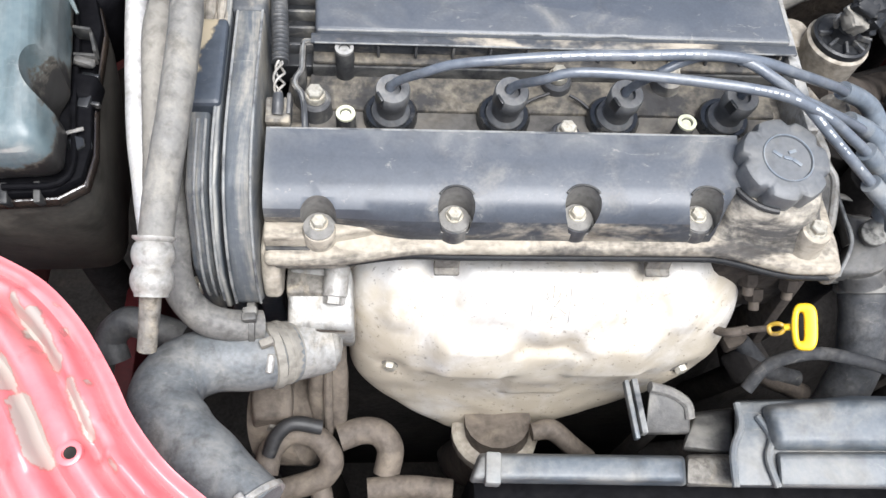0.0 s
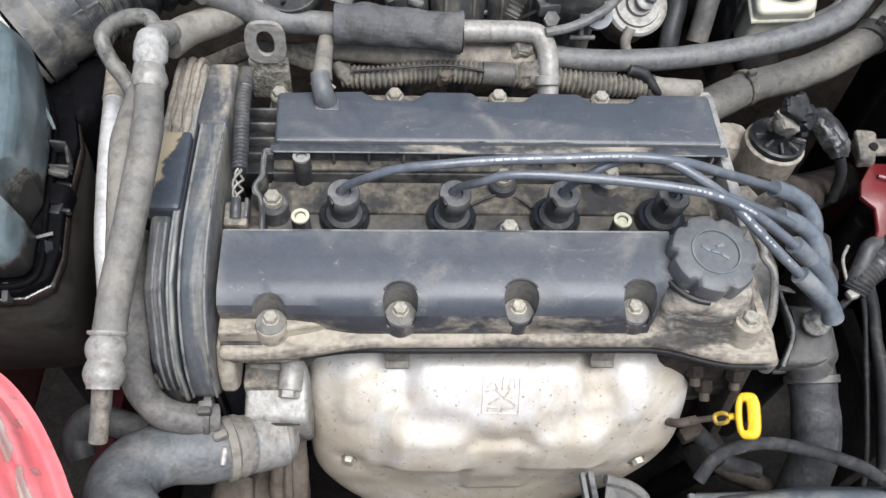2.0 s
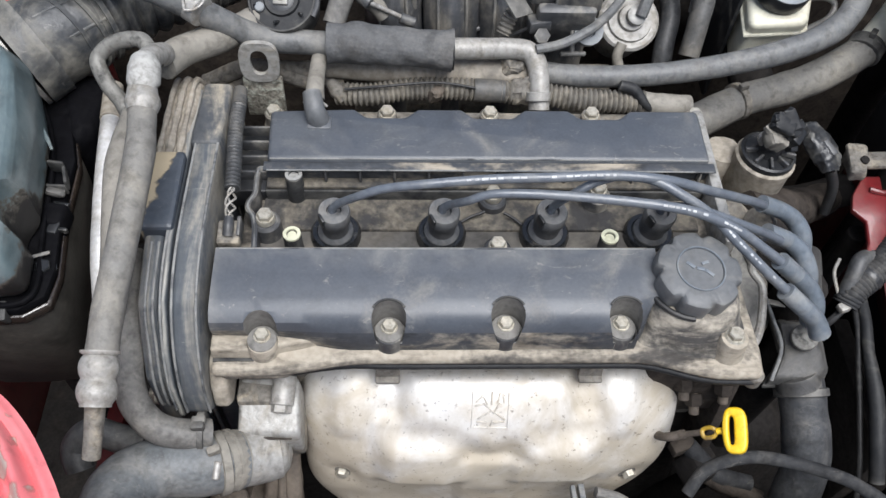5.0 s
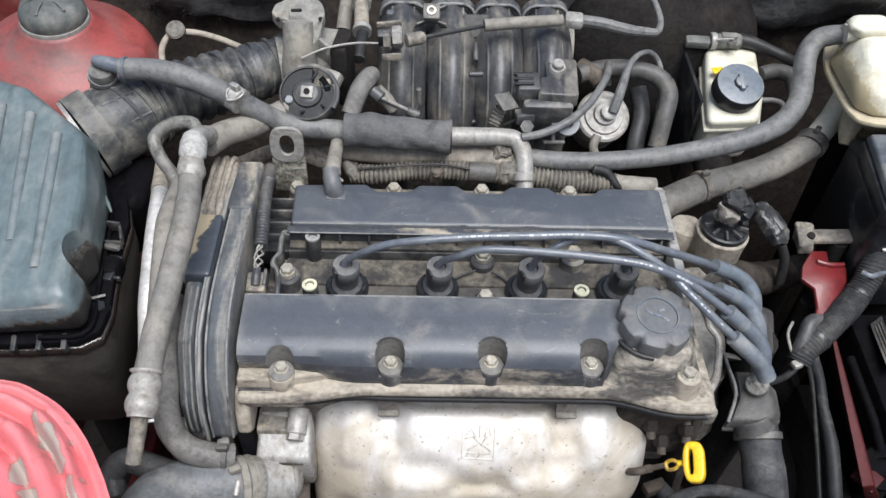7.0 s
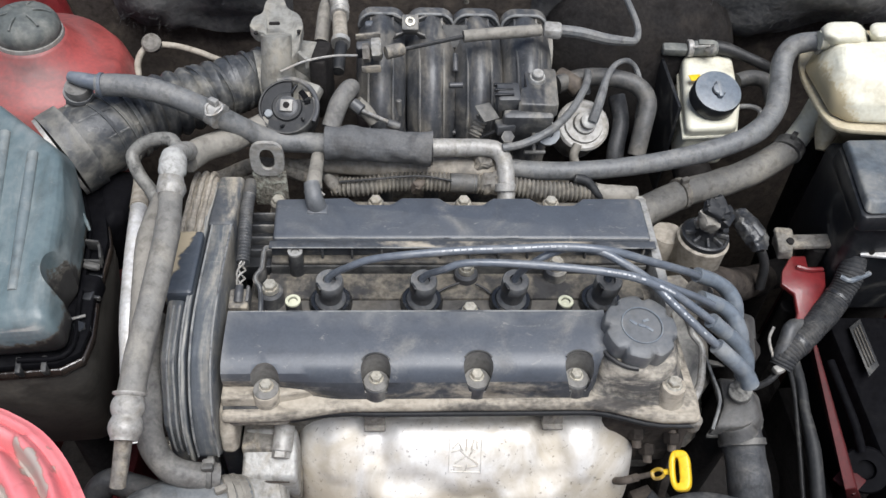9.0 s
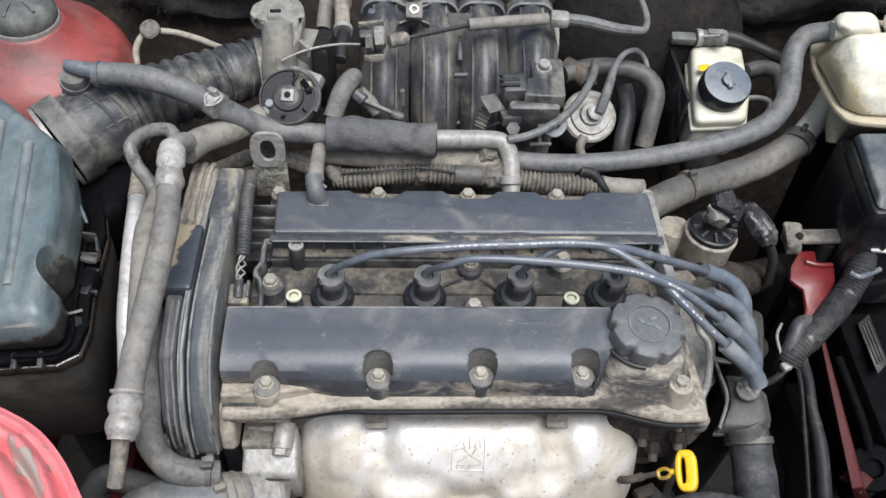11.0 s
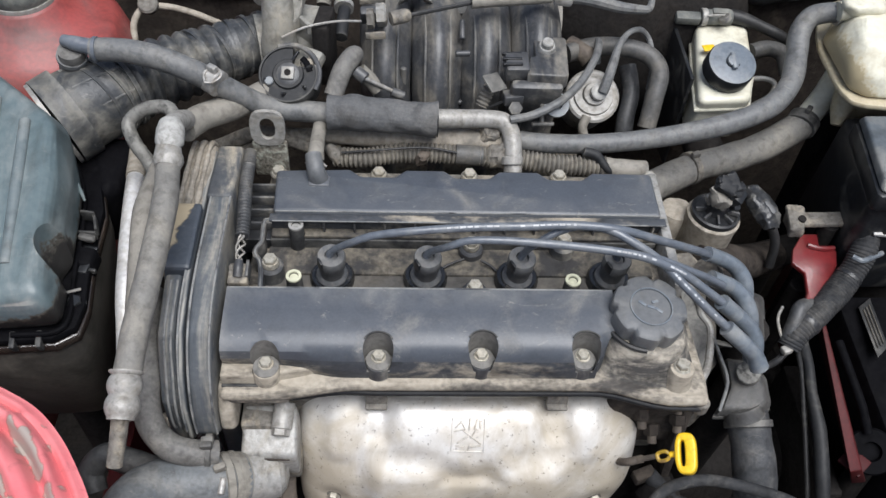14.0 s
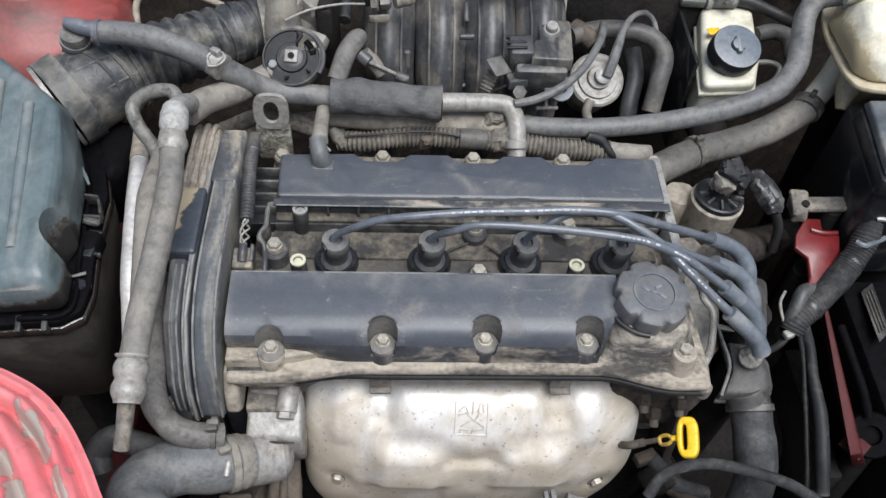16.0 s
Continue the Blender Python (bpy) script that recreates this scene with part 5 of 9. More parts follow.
part("tub", loft([[(mid + (p - mid) * 0.62 + Vector((0.0, 0.0, -0.17))).to_tuple() for p in LOWER], [(mid + (p - mid) * 0.93 + Vector((0, 0, -0.05))).to_tuple() for p in LOWER],
                  [(mid + (p - mid) * 0.97 + Vector((0, 0, -0.005))).to_tuple() for p in LOWER]], 0.006), M["tubplastic"], airbox, "dusty black lower tub")
part("bracket_foot", rod((-0.42, 0.02, 0.21), (-0.42, 0.02, 0.72), 0.02), M["darkmetal"], airbox)
part("clip", box((-0.333, -0.010, 0.882), (0.008, 0.026, 0.008), (0, 0, -8), 0.001), M["cleanblack"], airbox)
part("latch", merge(box((-0.333, 0.004, 0.884), (0.012, 0.0030, 0.005), (0, 0, -10), 0.001), box((-0.330, -0.018, 0.882), (0.012, 0.0030, 0.005), (0, 0, -10), 0.001)), M["glossblack"], airbox, "shiny black latch")
bolt(airbox, (-0.332, -0.053, 0.888), (0.1, -0.1, 1), 0.0055, 0.006, mat=M["glossblack"])
part("bolt_plate", box((-0.3350, -0.0445, 0.8885), (0.0125, 0.0030, 0.0014), (-12, 0, 20), 0.0005), M["steel"], airbox, "bright little bolt plate")
part("side_duct", loft([[(-0.381, 0.065, 0.800), (-0.338, 0.084, 0.800), (-0.349, 0.192, 0.800), (-0.393, 0.210, 0.800)], [(-0.343, 0.066, 0.885), (-0.324, 0.081, 0.885), (-0.313, 0.144, 0.885), (-0.367, 0.138, 0.890)]], 0.012, 3), M["battery"], airbox, "black moulded side duct")

duct = thing("intake_duct", (-0.316, 0.250, 0.880), "black corrugated rubber intake duct", "intake duct")
part("sleeve", tube([(-0.384, 0.133, 0.915), (-0.363, 0.150, 0.918), (-0.334, 0.176, 0.920)], [0.040, 0.039, 0.036], 28), M["ductrubber"], duct)
part("bellows", tube([(-0.336, 0.173, 0.920), (-0.313, 0.191, 0.921), (-0.283, 0.208, 0.922), (-0.251, 0.227, 0.922), (-0.233, 0.240, 0.920)], [0.0345, 0.0330, 0.0310, 0.0290, 0.0280], 28, 8, 0.0135, 0.0021), M["ductrubber"], duct)
part("cuff", tube([(-0.241, 0.233, 0.922), (-0.219, 0.248, 0.920), (-0.200, 0.259, 0.920)], [0.0285, 0.0282, 0.0275], 28), M["ductrubber"], duct)
part("clamp", tube([(-0.3900, 0.1280, 0.9127), (-0.3870, 0.1303, 0.9135)], 0.0420, 30, 3), M["steel"], duct, "steel band clamp")
part("band", tube([(-0.3872, 0.1302, 0.9135), (-0.372, 0.1435, 0.917)], 0.0434, 30, 3), M["ductrubber"], duct)
for px, r in (([(-0.359, 0.153, 0.918), (-0.357, 0.156, 0.918)], 0.0402), ([(-0.348, 0.162, 0.919), (-0.346, 0.165, 0.919)], 0.0396), ([(-0.336, 0.173, 0.920), (-0.333, 0.176, 0.920)], 0.0384), ([(-0.271, 0.215, 0.922), (-0.269, 0.217, 0.922)], 0.0325),
              ([(-0.255, 0.225, 0.922), (-0.253, 0.227, 0.922)], 0.0312), ([(-0.240, 0.234, 0.922), (-0.236, 0.236, 0.922)], 0.0305), ([(-0.225, 0.245, 0.921), (-0.222, 0.247, 0.921)], 0.0302), ([(-0.210, 0.253, 0.921), (-0.206, 0.256, 0.921)], 0.0298)):
    part("band", tube(px, r, 30, 3), M["ductrubber"], duct)
d0, d1 = Vector((-0.370, 0.146, 0.917)), Vector((-0.332, 0.178, 0.920))
dax = (d1 - d0).normalized()
dup = (Vector((0, 0, 1)) - dax * dax.z).normalized()
dsd = dax.cross(dup)
for deg in (-62, -20, 22, 60):
    o = dup * math.cos(radians(deg)) + dsd * math.sin(radians(deg))
    part("rib", tube([tuple(d0 + o * 0.0385), tuple(d0.lerp(d1, 0.5) + o * 0.0378), tuple(d1 + o * 0.0355)], [0.0016, 0.0018, 0.0014], 8, 4), M["ductrubber"], duct)
part("spigot", tube([(-0.371, 0.170, 0.945), (-0.366, 0.162, 0.966), (-0.365, 0.160, 0.974)], [0.0140, 0.0118, 0.0112], 18), M["rubber"], duct, "short dusty breather spigot")
part("spigot_rim", tube([(-0.3675, 0.1635, 0.962), (-0.3665, 0.1625, 0.966)], 0.0134, 18, 2), M["capgrey"], duct)
part("elbow", tube([(-0.371, 0.166, 0.980), (-0.360, 0.162, 0.980), (-0.346, 0.160, 0.978)], [0.0052, 0.0066, 0.0074], 14), M["lead"], duct, "dark blue-black spout")

# ---------------------------------------------------------------- breather and coolant hoses
def hose(name, pts, r, mat, label, category="hose", **kw):
    base = Vector(pts[len(pts) // 2])
    t = thing(name, base, label, category)
    part("tube", tube(pts, r, wobble=0.05, **kw), M[mat], t)
    return t


br = hose("breather_hose", [(-0.345, 0.158, 0.977), (-0.315, 0.157, 0.977), (-0.284, 0.152, 0.973), (-0.257, 0.147, 0.964), (-0.238, 0.148, 0.950), (-0.217, 0.152, 0.932), (-0.193, 0.157, 0.914), (-0.160, 0.160, 0.908), (-0.132, 0.158, 0.908)],
          [0.0100, 0.0108, 0.0110, 0.0108, 0.0106, 0.0106, 0.0106, 0.0106, 0.0103], "bluehose", "grey rubber breather hose from the intake duct")
cq = Vector((-0.238, 0.144, 0.955))
part("clip", merge(clip_band(tuple(cq), (0.05, -0.035, -0.008), 0.0114, 0.012, 0.0009),
                   tube([tuple(cq + Vector(v)) for v in ((-0.006, -0.012, 0.0085), (-0.007, -0.003, 0.0125), (0.001, 0.004, 0.0125), (0.008, -0.003, 0.0105), (0.002, -0.011, 0.0085), (-0.006, -0.012, 0.0085))], 0.0012, 8)), M["steel"], br, "spring hose clip with a wire loop")
part("clip", lathe([(0.0100, 0), (0.0114, 0.0006), (0.0114, 0.0034), (0.0100, 0.004)], (-0.343, 0.158, 0.977), (1, 0, 0), 24), M["lead"], br)
slv = thing("foam_sleeve", (-0.088, 0.177, 0.890), "black foam sleeve wrapped round the breather pipe", "pipe sleeve")
part("sleeve", crumple(tube([(-0.139, 0.158, 0.910), (-0.112, 0.157, 0.910), (-0.087, 0.158, 0.907), (-0.059, 0.157, 0.905), (-0.034, 0.156, 0.904)], [0.0178, 0.0170, 0.0160, 0.0166, 0.0178], 24, 6, wobble=0.09), 0.0020, 50, 2.0), M["foam"], slv)
part("cut_end", lathe([(0.0165, 0), (0.0168, 0.001), (0.0100, 0.0016)], (-0.034, 0.156, 0.904), (1, 0, 0), 20), M["blackrubber"], slv)
part("cut_end", lathe([(0.0165, 0), (0.0168, 0.001), (0.0100, 0.0016)], (-0.139, 0.158, 0.910), (-1, 0, 0), 20), M["blackrubber"], slv)
bp = hose("breather_pipe", [(-0.047, 0.158, 0.904), (-0.013, 0.162, 0.901), (0.016, 0.167, 0.897), (0.033, 0.168, 0.893), (0.041, 0.159, 0.886), (0.043, 0.141, 0.875), (0.043, 0.128, 0.862)], 0.0092, "pipe", "dusty metal breather pipe bent down to the cover", "pipe")
part("collar", rod((0.042, 0.138, 0.874), (0.042, 0.132, 0.868), 0.0108), M["pipe"], bp)
hose("vent_hose", [(-0.146, 0.161, 0.900), (-0.148, 0.140, 0.898), (-0.148, 0.112, 0.902), (-0.148, 0.103, 0.898)], [0.0070, 0.0070, 0.0074, 0.0080], "sandhose", "sandy short vent hose on the cover stub")
ch = hose("coolant_hose", [(0.051, 0.164, 0.872), (0.083, 0.160, 0.872), (0.130, 0.159, 0.874), (0.178, 0.162, 0.878), (0.227, 0.170, 0.882), (0.277, 0.182, 0.888), (0.317, 0.201, 0.894), (0.342, 0.228, 0.902), (0.354, 0.260, 0.912), (0.360, 0.284, 0.925), (0.371, 0.296, 0.937), (0.388, 0.294, 0.945), (0.407, 0.288, 0.948)],
          [0.0098, 0.0098, 0.0098, 0.010, 0.0105, 0.011, 0.0115, 0.0115, 0.0115, 0.0115, 0.0112, 0.0108, 0.0108], "bluehose", "long grey rubber coolant hose to the expansion tank")
part("clip", clip_band((0.397, 0.290, 0.947), (1, 0, 0.1), 0.0115), M["steel"], ch)
part("clip", rod((0.399, 0.286, 0.938), (0.400, 0.281, 0.935), 0.003), M["steel"], ch)
wp = hose("coolant_pipe", [(-0.144, 0.169, 0.872), (-0.105, 0.167, 0.872), (-0.059, 0.165, 0.872), (0.000, 0.163, 0.872), (0.055, 0.168, 0.865)], [0.010, 0.0115, 0.0115, 0.011, 0.010], "sandpipe", "sandy steel coolant pipe behind the valve cover", "pipe")
part("bracket", crumple(box((0.018, 0.166, 0.876), (0.018, 0.018, 0.026), (20, 15, 20), 0.004), 0.004, 130, 6.0), M["dirty_alloy"], wp, "caked pipe bracket")
th = hose("heater_hose", [(0.194, 0.163, 0.800), (0.224, 0.182, 0.800), (0.264, 0.202, 0.803), (0.302, 0.212, 0.807), (0.343, 0.225, 0.815), (0.384, 0.243, 0.830), (0.393, 0.2495, 0.8375)],
          [0.018, 0.0175, 0.0165, 0.0165, 0.0165, 0.0165, 0.0160], "achose", "thick dusty rubber hose rising to the expansion tank")
part("clip", clip_band((0.256, 0.199, 0.803), (0.07, 0.03, 0), 0.0175), M["dirty_alloy"], th)
part("clip", clip_band((0.387, 0.245, 0.832), (0.05, 0.06, 0.02), 0.017, 0.014), M["outletcast"], th)
part("spigot", tube([(0.390, 0.2475, 0.835), (0.402, 0.258, 0.846), (0.411, 0.266, 0.858), (0.420, 0.272, 0.880)], [0.0140, 0.0142, 0.0140, 0.0160]), M["white"], th, "cream plastic tank spigot")

lm = thing("wiring_conduit", (-0.046, 0.163, 0.850), "sandy corrugated wiring conduit behind the cover", "conduit")
part("conduit", tube([(-0.134, 0.146, 0.862), (-0.105, 0.141, 0.866), (-0.070, 0.146, 0.868), (-0.029, 0.147, 0.868), (0.012, 0.146, 0.866), (0.030, 0.146, 0.864)], 0.0090, 14, 8, 0.0044, 0.0014), M["corrugated"], lm)
part("conduit", tube([(0.050, 0.147, 0.862), (0.082, 0.141, 0.862), (0.111, 0.139, 0.862), (0.138, 0.139, 0.862)], 0.0092, 14, 8, 0.0044, 0.0014), M["corrugated"], lm)
part("loose_wire", tube([(-0.127, 0.138, 0.875), (-0.093, 0.137, 0.880), (-0.047, 0.140, 0.882), (-0.013, 0.140, 0.876)], 0.0012, 10), M["blackrubber"], lm)
part("wrap", tube([(-0.014, 0.146, 0.868), (-0.000, 0.146, 0.867), (0.013, 0.146, 0.866)], [0.0100, 0.0104, 0.0100], 14), M["midhose"], lm, "dusty tape wrap")
part("tape", crumple(tube([(0.022, 0.147, 0.866), (0.035, 0.146, 0.868), (0.050, 0.145, 0.865)], [0.0105, 0.0125, 0.0105], 10, 3), 0.003, 150, 8.0), M["dirty_alloy"], lm, "dusty torn tape")
part("tail", tube([(0.136, 0.139, 0.862), (0.153, 0.137, 0.860), (0.180, 0.138, 0.858)], [0.010, 0.0105, 0.0095], wobble=0.1), M["sandhose"], lm)
part("holder", tube([(0.114, 0.143, 0.878), (0.127, 0.140, 0.875), (0.138, 0.131, 0.866), (0.144, 0.131, 0.860)], [0.004, 0.0058, 0.0045, 0.003], wobble=0.3), M["mattblack"], lm)
part("mud_lump", crumple(box((-0.048, 0.139, 0.869), (0.014, 0.010, 0.016), (20, 10, 30), 0.004), 0.003, 160, 3.0), M["rustpipe"], lm, "brown caked mud")
part("holder", tube([(-0.141, 0.150, 0.872), (-0.134, 0.143, 0.868), (-0.128, 0.139, 0.862)], [0.004, 0.008, 0.006], wobble=0.3), M["dirty_alloy"], lm)

# ---------------------------------------------------------------- lifting eye
eye = thing("lifting_eye", (-0.198, 0.155, 0.84), "stained steel lifting eye plate with an oval hole", "lifting eye")
E0, NE = (-0.196, 0.904), 28
bm = bmesh.new()
rings = []
for (rx, rz, sq), y in (((0.0166, 0.0195, 3.0), 0.138), ((0.0074, 0.0122, 2.4), 0.138), ((0.0074, 0.0122, 2.4), 0.142), ((0.0166, 0.0195, 3.0), 0.142)):
    ring = []
    for k in range(NE):
        a = 2 * math.pi * k / NE
        c, s = math.cos(a), math.sin(a)
        ring.append(bm.verts.new((E0[0] + math.copysign(abs(c) ** (2 / sq), c) * rx, y + 0.10 * (math.copysign(abs(s) ** (2 / sq), s) * rz), E0[1] + math.copysign(abs(s) ** (2 / sq), s) * rz)))
    rings.append(ring)
for a, b in zip(rings, rings[1:] + rings[:1]):
    for k in range(NE):
        bm.faces.new((a[k], a[(k + 1) % NE], b[(k + 1) % NE], b[k]))
part("loop", soften(bm, 0.001, 40), M["alloy"], eye)
part("foot", box((E0[0], 0.1385, E0[1] - 0.038), (0.0335, 0.0045, 0.042), (-4, 0, 0), 0.0015), M["eyecrust"], eye, "foot under pale lichen-like crust")
for k in range(3):
    part("pipe_end", tube([(-0.255 + 0.02 * k, 0.17, 0.85 - 0.008 * k), (-0.21 + 0.02 * k, 0.175, 0.865), (-0.16 + 0.03 * k, 0.168, 0.855)], 0.008 - 0.001 * k, wobble=0.15), M["dirty_alloy"], eye)

sens = thing("cam_sensor_lead", (-0.2, 0.03, 0.86), "corrugated black sensor lead with a small plug", "sensor lead")
part("conduit", tube([(-0.210, 0.108, 0.893), (-0.209, 0.071, 0.895), (-0.206, 0.035, 0.895), (-0.205, 0.013, 0.893)], 0.0053, 14, 8, 0.0036, 0.0010), M["darkhose"], sens)
part("end_sleeve", tube([(-0.211, 0.118, 0.892), (-0.2105, 0.108, 0.893), (-0.210, 0.098, 0.894)], [0.0058, 0.0062, 0.0060], 14), M["midhose"], sens, "dusty end sleeve")
for turn0 in (0.0, 2.1, 4.2):
    braid = []
    for k in range(13):
        u = k / 12
        c = Vector((-0.205, 0.013, 0.894)).lerp(Vector((-0.2055, -0.014, 0.886)), u)
        w = 0.0012 + 0.0026 * math.sin(math.pi * min(1.0, u * 1.1)) ** 0.8
        braid.append(tuple(c + Vector((w * math.cos(turn0 + 7 * u), 0, w * math.sin(turn0 + 7 * u)))))
    part("wire", tube(braid, 0.0009, 8, 3), M["pipe"], sens, "bare twisted wire strand")
part("plug", box((-0.206, -0.018, 0.876), (0.017, 0.020, 0.013), (10, 0, 0), 0.002), M["dirty_alloy"], sens, "sandy square socket")
part("plug_core", tube([(-0.2055, -0.010, 0.888), (-0.2055, -0.017, 0.886), (-0.206, -0.023, 0.882)], [0.0034, 0.0042, 0.0040], 12), M["blackplastic"], sens, "black round plug")
part("latch", box((-0.1985, -0.014, 0.878), (0.0028, 0.016, 0.014), (10, 0, 0), 0.0008), M["blackplastic"], sens)

# ---------------------------------------------------------------- hoses beside the timing cover
ac = thing("air_conditioning_hose", (-0.281, -0.037, 0.880), "thick dusty grey rubber hose with crimped metal ends", "hose")
part("tube", tube([(-0.257, 0.028, 0.962), (-0.254, -0.004, 0.957), (-0.255, -0.041, 0.950), (-0.258, -0.075, 0.940), (-0.263, -0.110, 0.925), (-0.266, -0.134, 0.912)], [0.0098, 0.0102, 0.0102, 0.0102, 0.0103, 0.0103], wobble=0.05), M["achose"], ac)
crimp_path = [Vector((-0.267, -0.134, 0.912)).lerp(Vector((-0.268, -0.166, 0.897)), k / 22) for k in range(23)]
part("crimp", sweep(crimp_path, [0.0124 if k < 2 else 0.0098 if k > 20 else 0.0100 + 0.0026 * abs(math.sin(math.pi * (k - 2) / 9.2)) ** 0.7 for k in range(23)], 24), M["pipe"], ac, "dull crimped aluminium ferrule", 60)
part("tail", tube([(-0.269, -0.163, 0.896), (-0.271, -0.173, 0.885), (-0.274, -0.189, 0.870)], [0.0064, 0.0062, 0.0058], 12), M["dirty_alloy"], ac)
part("cap_ferrule", tube([(-0.261, 0.068, 0.972), (-0.259, 0.060, 0.971), (-0.258, 0.048, 0.969), (-0.258, 0.045, 0.967)], [0.009, 0.0116, 0.0116, 0.0094], 20), M["label"], ac, "pale grey service port sleeve")
part("ferrule", tube([(-0.259, 0.048, 0.967), (-0.258, 0.038, 0.965), (-0.257, 0.032, 0.964), (-0.257, 0.026, 0.962)], [0.0098, 0.0110, 0.0124, 0.0102], 20), M["pipe"], ac)
part("neck", tube([(-0.259, 0.103, 0.945), (-0.260, 0.084, 0.960), (-0.260, 0.066, 0.970)], 0.009), M["pipe"], ac)
bent = hose("bent_pipe", [(-0.258, 0.078, 0.955), (-0.265, 0.093, 0.960), (-0.273, 0.100, 0.962), (-0.291, 0.101, 0.958), (-0.304, 0.096, 0.950), (-0.305, 0.089, 0.945), (-0.298, 0.078, 0.935), (-0.289, 0.070, 0.925), (-0.281, 0.056, 0.912), (-0.275, 0.040, 0.900)], 0.0060, "greypipe", "thin metal pipe bent into a loop", "pipe", steps=6)
hose("side_hose", [(-0.273, 0.052, 0.935), (-0.276, 0.029, 0.930), (-0.279, 0.007, 0.925), (-0.279, -0.022, 0.915), (-0.278, -0.052, 0.900), (-0.277, -0.087, 0.885)], [0.009, 0.011, 0.0105, 0.0095, 0.0095, 0.0095], "sandhose", "sandy rubber hose behind the thicker one")
alu = hose("aluminium_pipe", [(-0.316, 0.112, 0.882), (-0.313, 0.077, 0.882), (-0.306, 0.014, 0.877), (-0.3005, -0.031, 0.869), (-0.2955, -0.062, 0.860), (-0.288, -0.105, 0.846), (-0.282, -0.130, 0.830)], [0.0078, 0.0082, 0.0080, 0.0082, 0.0080, 0.0076, 0.0074], "alupipe", "bare bright aluminium pipe along the timing cover", "pipe")
part("pipe_top", tube([(-0.3185, 0.128, 0.886), (-0.3165, 0.112, 0.884), (-0.3145, 0.092, 0.8835)], [0.0078, 0.0086, 0.0086], 16), M["sandpipe"], alu, "tan stained upper end")
byp = hose("bypass_hose", [(-0.279, -0.031, 0.872), (-0.274, -0.071, 0.862), (-0.272, -0.098, 0.852), (-0.272, -0.118, 0.840), (-0.268, -0.133, 0.826), (-0.255, -0.145, 0.815), (-0.238, -0.148, 0.808), (-0.218, -0.145, 0.800)], 0.0112, "rubber", "grey rubber hose curving round the timing cover")
part("clip", clip_band((-0.224, -0.146, 0.802), (1, 0.05, -0.1), 0.0118, 0.005), M["outletcast"], byp)
hose("inlet_hose", [(-0.262, 0.102, 0.935), (-0.251, 0.123, 0.930), (-0.233, 0.141, 0.925), (-0.214, 0.160, 0.920), (-0.200, 0.174, 0.918)], 0.0125, "sandhose", "short sandy rubber hose under the breather")

# ---------------------------------------------------------------- thermostat housing and big radiator hose
stat = thing("thermostat_housing", (-0.18, -0.12, 0.70), "grey cast alloy thermostat housing", "thermostat housing")
part("body", loft([[(-0.203, -0.098, 0.752), (-0.155, -0.098, 0.752), (-0.1535, -0.1410, 0.752), (-0.202, -0.1390, 0.752)],
                   [(-0.203, -0.099, 0.785), (-0.155, -0.099, 0.785), (-0.1535, -0.1420, 0.7835), (-0.2015, -0.1400, 0.7835)],
                   [(-0.201, -0.100, 0.801), (-0.156, -0.100, 0.803), (-0.1545, -0.1400, 0.7885), (-0.200, -0.1385, 0.7885)]], 0.0028, 3), M["alloy"], stat, "grey cast block, dusty on top")
# thin dark line drawn along the step of the casting
part("step_line", tube([(-0.196, -0.1412, 0.7835), (-0.178, -0.1422, 0.7828), (-0.160, -0.1430, 0.7835)], [0.0007, 0.0011, 0.0006], 8), M["browngrime"], stat, "dark line along the casting step")
part("neck", tube([(-0.214, -0.160, 0.779), (-0.203, -0.155, 0.773), (-0.192, -0.149, 0.765), (-0.182, -0.144, 0.760), (-0.173, -0.1405, 0.758), (-0.1665, -0.1395, 0.758), (-0.163, -0.139, 0.758)], [0.0212, 0.0218, 0.0226, 0.0230, 0.0222, 0.0165, 0.006], 32), M["alloy"], stat, "rounded cast lobe")
part("web", loft([[(-0.170, -0.137, 0.735), (-0.1535, -0.137, 0.735), (-0.1535, -0.100, 0.735), (-0.170, -0.100, 0.735)], [(-0.170, -0.138, 0.758), (-0.1535, -0.139, 0.758), (-0.1535, -0.100, 0.758), (-0.170, -0.100, 0.758)]], 0.003), M["dirty_alloy"], stat)
part("boss", merge(rod((-0.1655, -0.101, 0.8075), (-0.1675, -0.122, 0.7985), 0.0090, 20), lathe([(0.0080, 0), (0.0080, 0.006), (0.006, 0.007)], (-0.1675, -0.121, 0.7988), (-0.09, -0.9, -0.4), 6)), M["pipe"], stat, "pale plug screwed into the casting")
part("mount", box((-0.183, -0.10, 0.775), (0.04, 0.04, 0.05), bevel=0.004), M["dirty_alloy"], stat)
part("spring_clip", clip_band((-0.224, -0.141, 0.800), (1, 0.1, 0), 0.0122, 0.006), M["outletcast"], stat)
rad = hose("radiator_hose", [(-0.2015, -0.1545, 0.7725), (-0.214, -0.1605, 0.780), (-0.232, -0.163, 0.782), (-0.254, -0.166, 0.786), (-0.272, -0.178, 0.792), (-0.278, -0.199, 0.800), (-0.266, -0.222, 0.808), (-0.249, -0.240, 0.813), (-0.231, -0.258, 0.815), (-0.211, -0.277, 0.815)],
           [0.0228, 0.0226, 0.0230, 0.0232, 0.0238, 0.0242, 0.0245, 0.0245, 0.0242, 0.024], "radhose", "thick grey rubber radiator hose in a tight bend", seg=24)
part("cuff_ring", lathe([(0.0225, 0), (0.0240, 0.001), (0.0240, 0.0035), (0.0225, 0.0045)], (-0.2080, -0.1572, 0.7763), (0.80, 0.42, -0.42), 28), M["sandhose"], rad)
